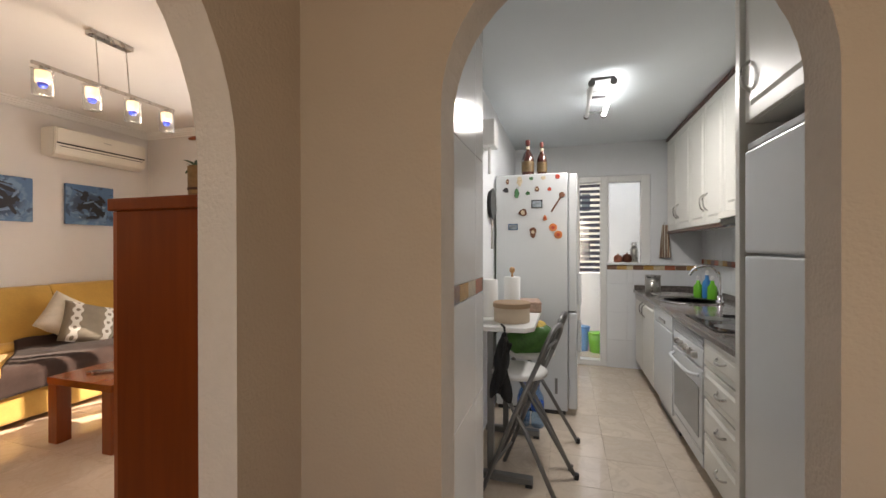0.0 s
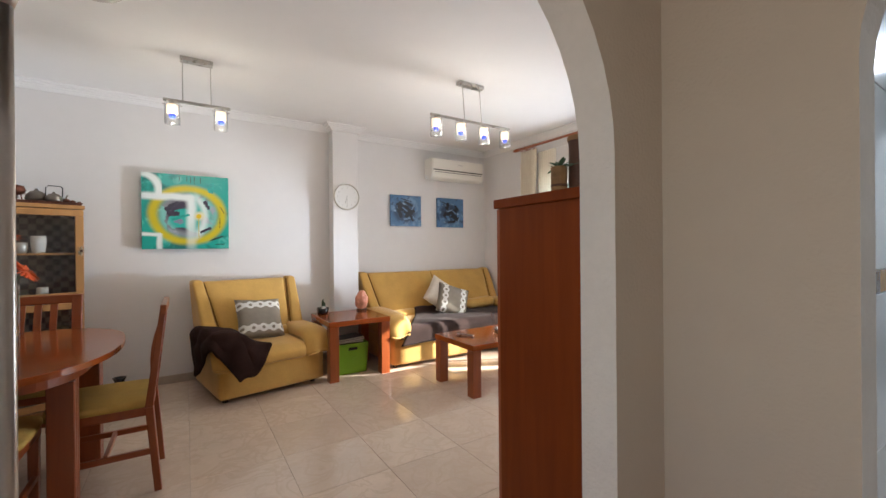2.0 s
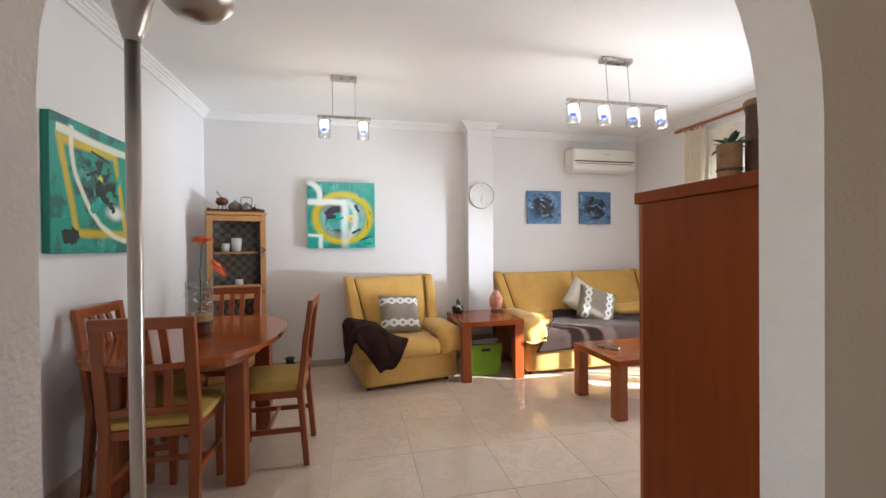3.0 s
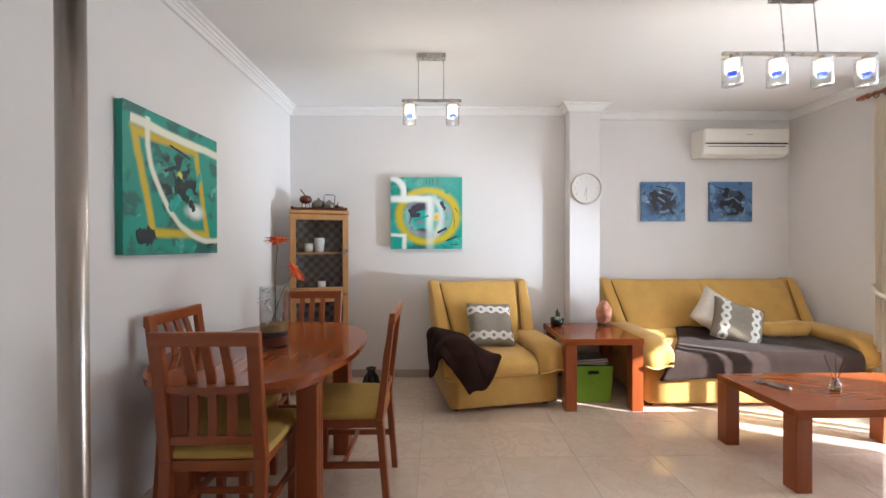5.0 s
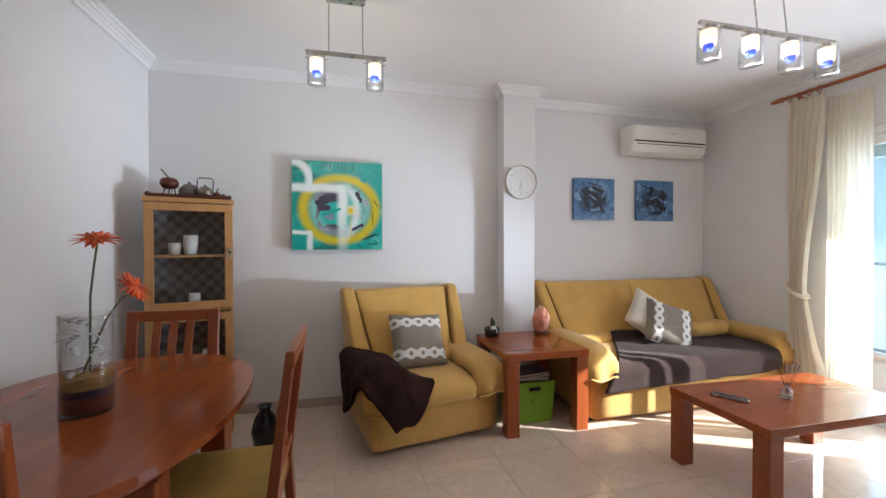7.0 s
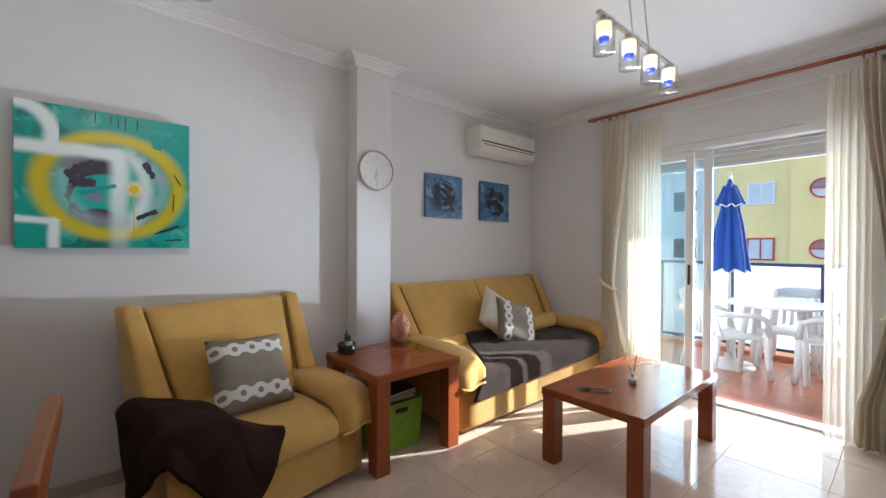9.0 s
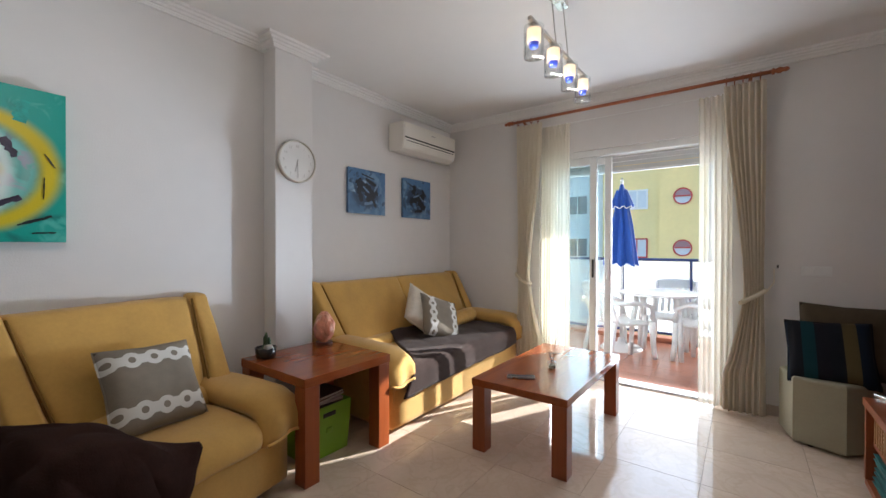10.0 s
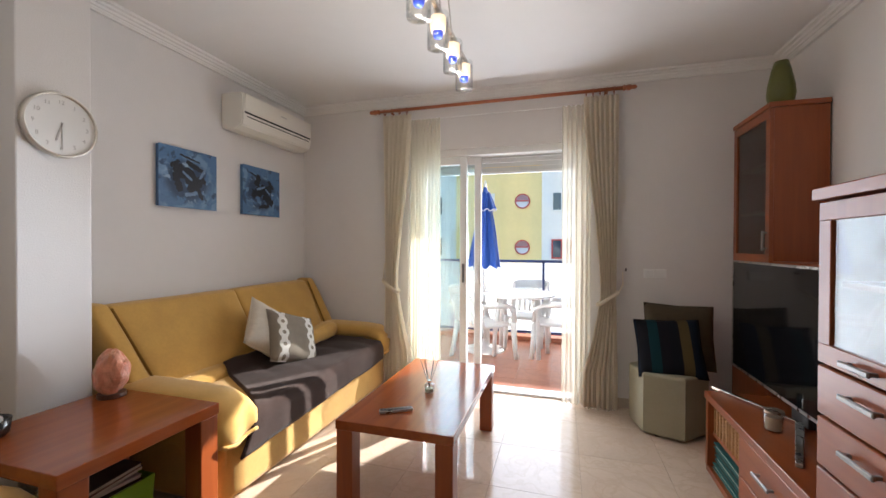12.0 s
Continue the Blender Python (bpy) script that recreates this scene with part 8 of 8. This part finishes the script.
# backsplash tiles with a patterned border, and the tiled pier
BORDER = [mat("border_tile_" + n, c, 0.25, vary=0.2, scale=40) for n, c in (("brick", (0.42, 0.13, 0.07)), ("cream", (0.62, 0.52, 0.36)), ("ochre", (0.52, 0.30, 0.10)), ("brown", (0.22, 0.12, 0.08)))]


def tiled_face(wall, axis, at, out, a0, a1, z0, z1, tw, th, border=None):
    """Glazed tiles on a wall face; border: the height of a narrow patterned row."""
    shared = {}
    rows = []
    z = z0
    while z < z1 - 0.01:
        h = th
        kind = 0
        if border and abs(z - border) < 0.005:
            h, kind = 0.05, 1
        elif border and z < border < z + th - 0.001:
            h = border - z
        h = min(h, z1 - z)
        rows.append((z, h, kind))
        z += h
    for z, h, kind in rows:
        w0 = 0.10 if kind else tw
        n = max(1, math.ceil((a1 - a0) / w0 - 1e-6))
        for i in range(n):
            p, q = a0 + i * w0, min(a1, a0 + (i + 1) * w0)
            if q - p < 0.01:
                continue
            key = (round(q - p, 3), round(h, 3), kind and (i * 7 + 3) % 4 + 1)
            hp, hh = key[0] / 2 - 0.0012, key[1] / 2 - 0.0012
            if key not in shared:
                d0, d1 = sorted((0.0, out * 0.006))
                g = box(d0, d1, -hp, hp, -hh, hh, 0.0012, 1) if axis == "y" else box(-hp, hp, d0, d1, -hh, hh, 0.0012, 1)
                ob = part("tile", g, BORDER[key[2] - 1] if kind else KTILE, wall)
                shared[key] = ob.data
            else:
                ob = new("tile", shared[key])
                ob.parent = wall
            c = (p + q) / 2
            ob.location = (at, c, z + h / 2) if axis == "y" else (c, at, z + h / 2)


tiled_face(bpy.data.objects["wall_kitchen_pier"], "y", -0.19, 1, KY1 + 0.002, 1.41, 0.0, 2.40, 0.30, 0.40, 1.135)
tiled_face(bpy.data.objects["wall_kitchen_east"], "y", 1.42, -1, 1.905, 4.67, 0.892, 1.452, 0.20, 0.30, 1.12)
tiled_face(bpy.data.objects["wall_kitchen_half"], "x", KYF, -1, 0.521, 0.78, 0.0, 1.10, 0.20, 0.30, 1.05)
tiled_face(bpy.data.objects["wall_kitchen_half"], "x", KYF, -1, 0.78, 1.39, 0.892, 1.10, 0.20, 0.158, 1.05)

# laundry door, window and louvres
t = tagged(thing("door_laundry", "white glazed door to the laundry gallery", "door"), kind="structure")
for a, b, c, d in ((0.20, 0.245, 0, 2.06), (0.46, 0.52, 0, 2.06), (0.245, 0.46, 2.0, 2.06), (0.245, 0.46, 0.0, 0.06)):
    part("door_frame", box(a, b, KYF + 0.01, KYF + 0.11, c, d, 0.004, 1), WHITEALU, t)
part("pane", box(0.245, 0.46, KYF + 0.05, KYF + 0.055, 0.06, 2.0), CLEAR, t)
t = tagged(thing("window_laundry", "white framed window over the low wall", "window"), kind="structure")
for a, b, c, d in ((0.52, 0.545, 1.105, 2.06), (0.86, 0.95, 1.105, 2.06), (0.545, 0.86, 1.99, 2.06), (0.545, 0.86, 1.105, 1.13)):
    part("window_frame", box(a, b, KYF + 0.02, KYF + 0.10, c, d, 0.004, 1), WHITEALU, t)
part("pane", box(0.545, 0.86, KYF + 0.055, KYF + 0.06, 1.13, 1.99), CLEAR, t)
part("window_sill", box(0.52, 1.42, KYF - 0.02, KYF + 0.15, 1.101, 1.118, 0.004, 1), KTILE, t)
SLAT = mat("dark_violet_slat", (0.035, 0.03, 0.05), 0.5, vary=0.1)
t = thing("louvre_screen", "dark horizontal louvre screen of the laundry gallery", "louvre")
for k in range(17):
    z = 0.96 + 0.076 * k
    part("slat", hull([(x, y, zz) for x in (KXW + 0.01, 0.62) for y, zz in ((5.78, z), (5.79, z), (5.84, z + 0.045), (5.83, z + 0.047))]), SLAT, t)
for x in (KXW + 0.02, 0.62):
    part("post", box(x - 0.02, x + 0.02, 5.80, 5.84, 0.95, 2.42), WHITEALU, t)
structure("wall_laundry_upper", box(0.645, 1.42, 5.75, 5.9, 0.95, 2.42), KWALL, "white laundry gallery wall", "wall")
structure("ceiling_laundry_edge", box(KXW, 0.645, 5.75, 5.9, 2.25, 2.42), KWALL, "white beam over the louvres", "wall")
for x, y, r, h, m, lab in ((0.30, 5.35, 0.085, 0.30, BLUEPL, "blue plastic bucket on the laundry floor"), (0.46, 5.30, 0.10, 0.24, GREENPL, "lime plastic bucket on the laundry floor")):
    t = thing("bucket", lab, "bucket", pose(x, y, 0), "buckets")
    part("body", lathe([(r * 0.75, 0), (r * 0.78, 0.004), (r, h), (r * 0.96, h), (r * 0.74, 0.01)], 26), m, t, smooth=True)
    part("rim", lathe([(r, h - 0.012), (r * 1.07, h - 0.010), (r * 1.07, h + 0.002), (r * 0.97, h + 0.003)], 26), m, t, smooth=True)
    part("bail", tube(bow([(-r, 0, h - 0.02), (-r * 0.7, r * 0.75, h * 0.85), (r * 0.7, r * 0.75, h * 0.85), (r, 0, h - 0.02)], 6), 0.004, 6), STEEL, t)
# on the ledge
TERRAC = mat("terracotta_pot", (0.28, 0.08, 0.04), 0.5, vary=0.15)
for x, r, h, m in ((0.64, 0.045, 0.07, TERRAC), (0.73, 0.05, 0.08, COPPER), (0.94, 0.04, 0.06, TERRAC)):
    t = thing("ledge_pot", "small brown earthenware pot on the ledge", "pot", pose(x, KYF + 0.06, 1.118), "ledge pots")
    part("body", lathe([(r * 0.7, 0), (r, h * 0.4), (r * 0.9, h), (r * 0.8, h), (r * 0.6, 0.01)], 18), m, t, smooth=True)
    part("lid", lathe([(r * 0.9, h), (r * 0.5, h + 0.018), (r * 0.15, h + 0.02), (r * 0.2, h + 0.035)], 18), m, t, smooth=True)
t = thing("thermos", "steel vacuum flask on the ledge", "flask", pose(0.80, KYF + 0.07, 1.118))
part("body", lathe([(0.035, 0), (0.037, 0.004), (0.037, 0.15), (0.025, 0.17)], 22), STEEL, t, smooth=True)
part("cup", lathe([(0.028, 0.170), (0.03, 0.175), (0.028, 0.225), (0.02, 0.228)], 22), CHROME, t, smooth=True)
t = thing("tea_towel", "checked brown tea towel on a hook", "towel")
part("cloth", sheet(lambda u, v: (1.07 + 0.10 * (u - 0.5) * (0.35 + 0.65 * v) + 0.01 * math.sin(14 * u), KYF - 0.030 + 0.015 * math.sin(18 * u), 1.52 - 0.34 * v), 18, 14, 0.006), striped_cloth("tea_towel_cloth", [(0.55, 0.48, 0.38), (0.30, 0.18, 0.12), (0.60, 0.55, 0.48), (0.22, 0.13, 0.09)], 22), t, smooth=True)
part("hook", tube([(1.07, KYF, 1.53), (1.07, KYF - 0.03, 1.525), (1.07, KYF - 0.03, 1.545)], 0.004, 6), CHROME, t)

# ceiling light with two tubes
TUBE = glow("cold_tube_glow", (0.80, 0.92, 1.0), 4.0)
t = thing("ceiling_light", "white ceiling light with two bare lamp tubes", "lamp")
part("base", box(0.24, 0.33, 3.02, 3.14, 2.375, 2.41, 0.006), WHITEPLASTIC, t)
for x, lit in ((0.255, False), (0.385, True)):
    part("lamp_tube", tube([(x, 2.76, 2.335), (x, 3.42, 2.335)], 0.016, 12), TUBE if lit else WHITEPLASTIC, t, "lit tube" if lit else "unlit tube", smooth=True)
    for y in (2.75, 3.43):
        part("socket", lathe([(0.020, 0), (0.022, 0.006), (0.022, 0.024), (0.016, 0.03)], 16, m=pose(x, y - 0.015, 2.335, -90, 0, 0)), GREYSTEEL, t)
for y in (2.75, 3.08, 3.43):
    part("cross_bar", box(0.25, 0.39, y - 0.008, y + 0.008, 2.352, 2.366), GREYSTEEL, t)
area("tube_light", (0.32, 3.08, 2.31), (0.32, 3.08, 0.0), 0.13, 0.66, 4.6, (0.88, 0.95, 1.0))
t = thing("wall_boiler", "narrow white wall fitting above the kitchen table", "boiler")
part("case", box(KXW, KXW + 0.10, 2.70, 2.86, 1.98, 2.16, 0.01), WHITEPLASTIC, t)
part("pipe", tube([(KXW + 0.05, 2.78, 1.98), (KXW + 0.05, 2.78, 1.80)], 0.012, 8), WHITEPLASTIC, t)
t = thing("hanging_pans", "dark pans hanging behind the fridge edge", "pan")
part("pan", lathe([(0.10, 0), (0.12, 0.03), (0.115, 0.03)], 24, m=pose(KXW + 0.001, 3.05, 1.62, 0, 90, 0)), BLACKPLASTIC, t, smooth=True)
part("handle", tube([(KXW + 0.02, 3.05, 1.51), (KXW + 0.02, 3.05, 1.28)], 0.010, 8), STEEL, t)


# ---- floors laid in single tiles ----
def tiled_floor(name, x0, x1, y0, y1, sx, sy, ox, oy, material, label, grout=None, joint=0.0018):
    base = structure(name, box(x0, x1, y0, y1, -0.10, -0.003), grout or GROUT, label, "floor")
    shared = {}
    i0, i1 = math.floor((x0 - ox) / sx), math.ceil((x1 - ox) / sx)
    j0, j1 = math.floor((y0 - oy) / sy), math.ceil((y1 - oy) / sy)
    for i in range(i0, i1):
        for j in range(j0, j1):
            ax, bx = max(x0, ox + i * sx), min(x1, ox + (i + 1) * sx)
            ay, by = max(y0, oy + j * sy), min(y1, oy + (j + 1) * sy)
            if bx - ax < 0.02 or by - ay < 0.02:
                continue
            key = (round(bx - ax, 3), round(by - ay, 3))
            if key not in shared:
                hx, hy = key[0] / 2 - joint / 2, key[1] / 2 - joint / 2
                tile = part("tile", box(-hx, hx, -hy, hy, -0.005, 0, 0.0008, 1), material, base)
                shared[key] = tile.data
            else:
                tile = new("tile", shared[key])
                tile.parent = base
            tile.location = ((ax + bx) / 2, (ay + by) / 2, 0)
    return base


tiled_floor("floor", XWN, XE, YS, YN + 0.12, 0.475, 0.475, -2.985, 0.305, FLOOR, "polished beige marble tile floor")
tiled_floor("floor_corridor", XE, 1.45, YS, KY0, 0.475, 0.475, -2.985, 0.305, FLOOR, "polished beige marble corridor floor")
tiled_floor("floor_kitchen", KXW, 1.42, KY0, KYF, 0.33, 0.33, 0.0, 0.985, KFLOOR, "matt beige tile kitchen floor", KFLOOR)
tiled_floor("floor_balcony", -4.8, XE, YN + 0.15, 5.75, 0.33, 0.33, -2.9, 3.65, TERRA, "terracotta tile balcony floor")
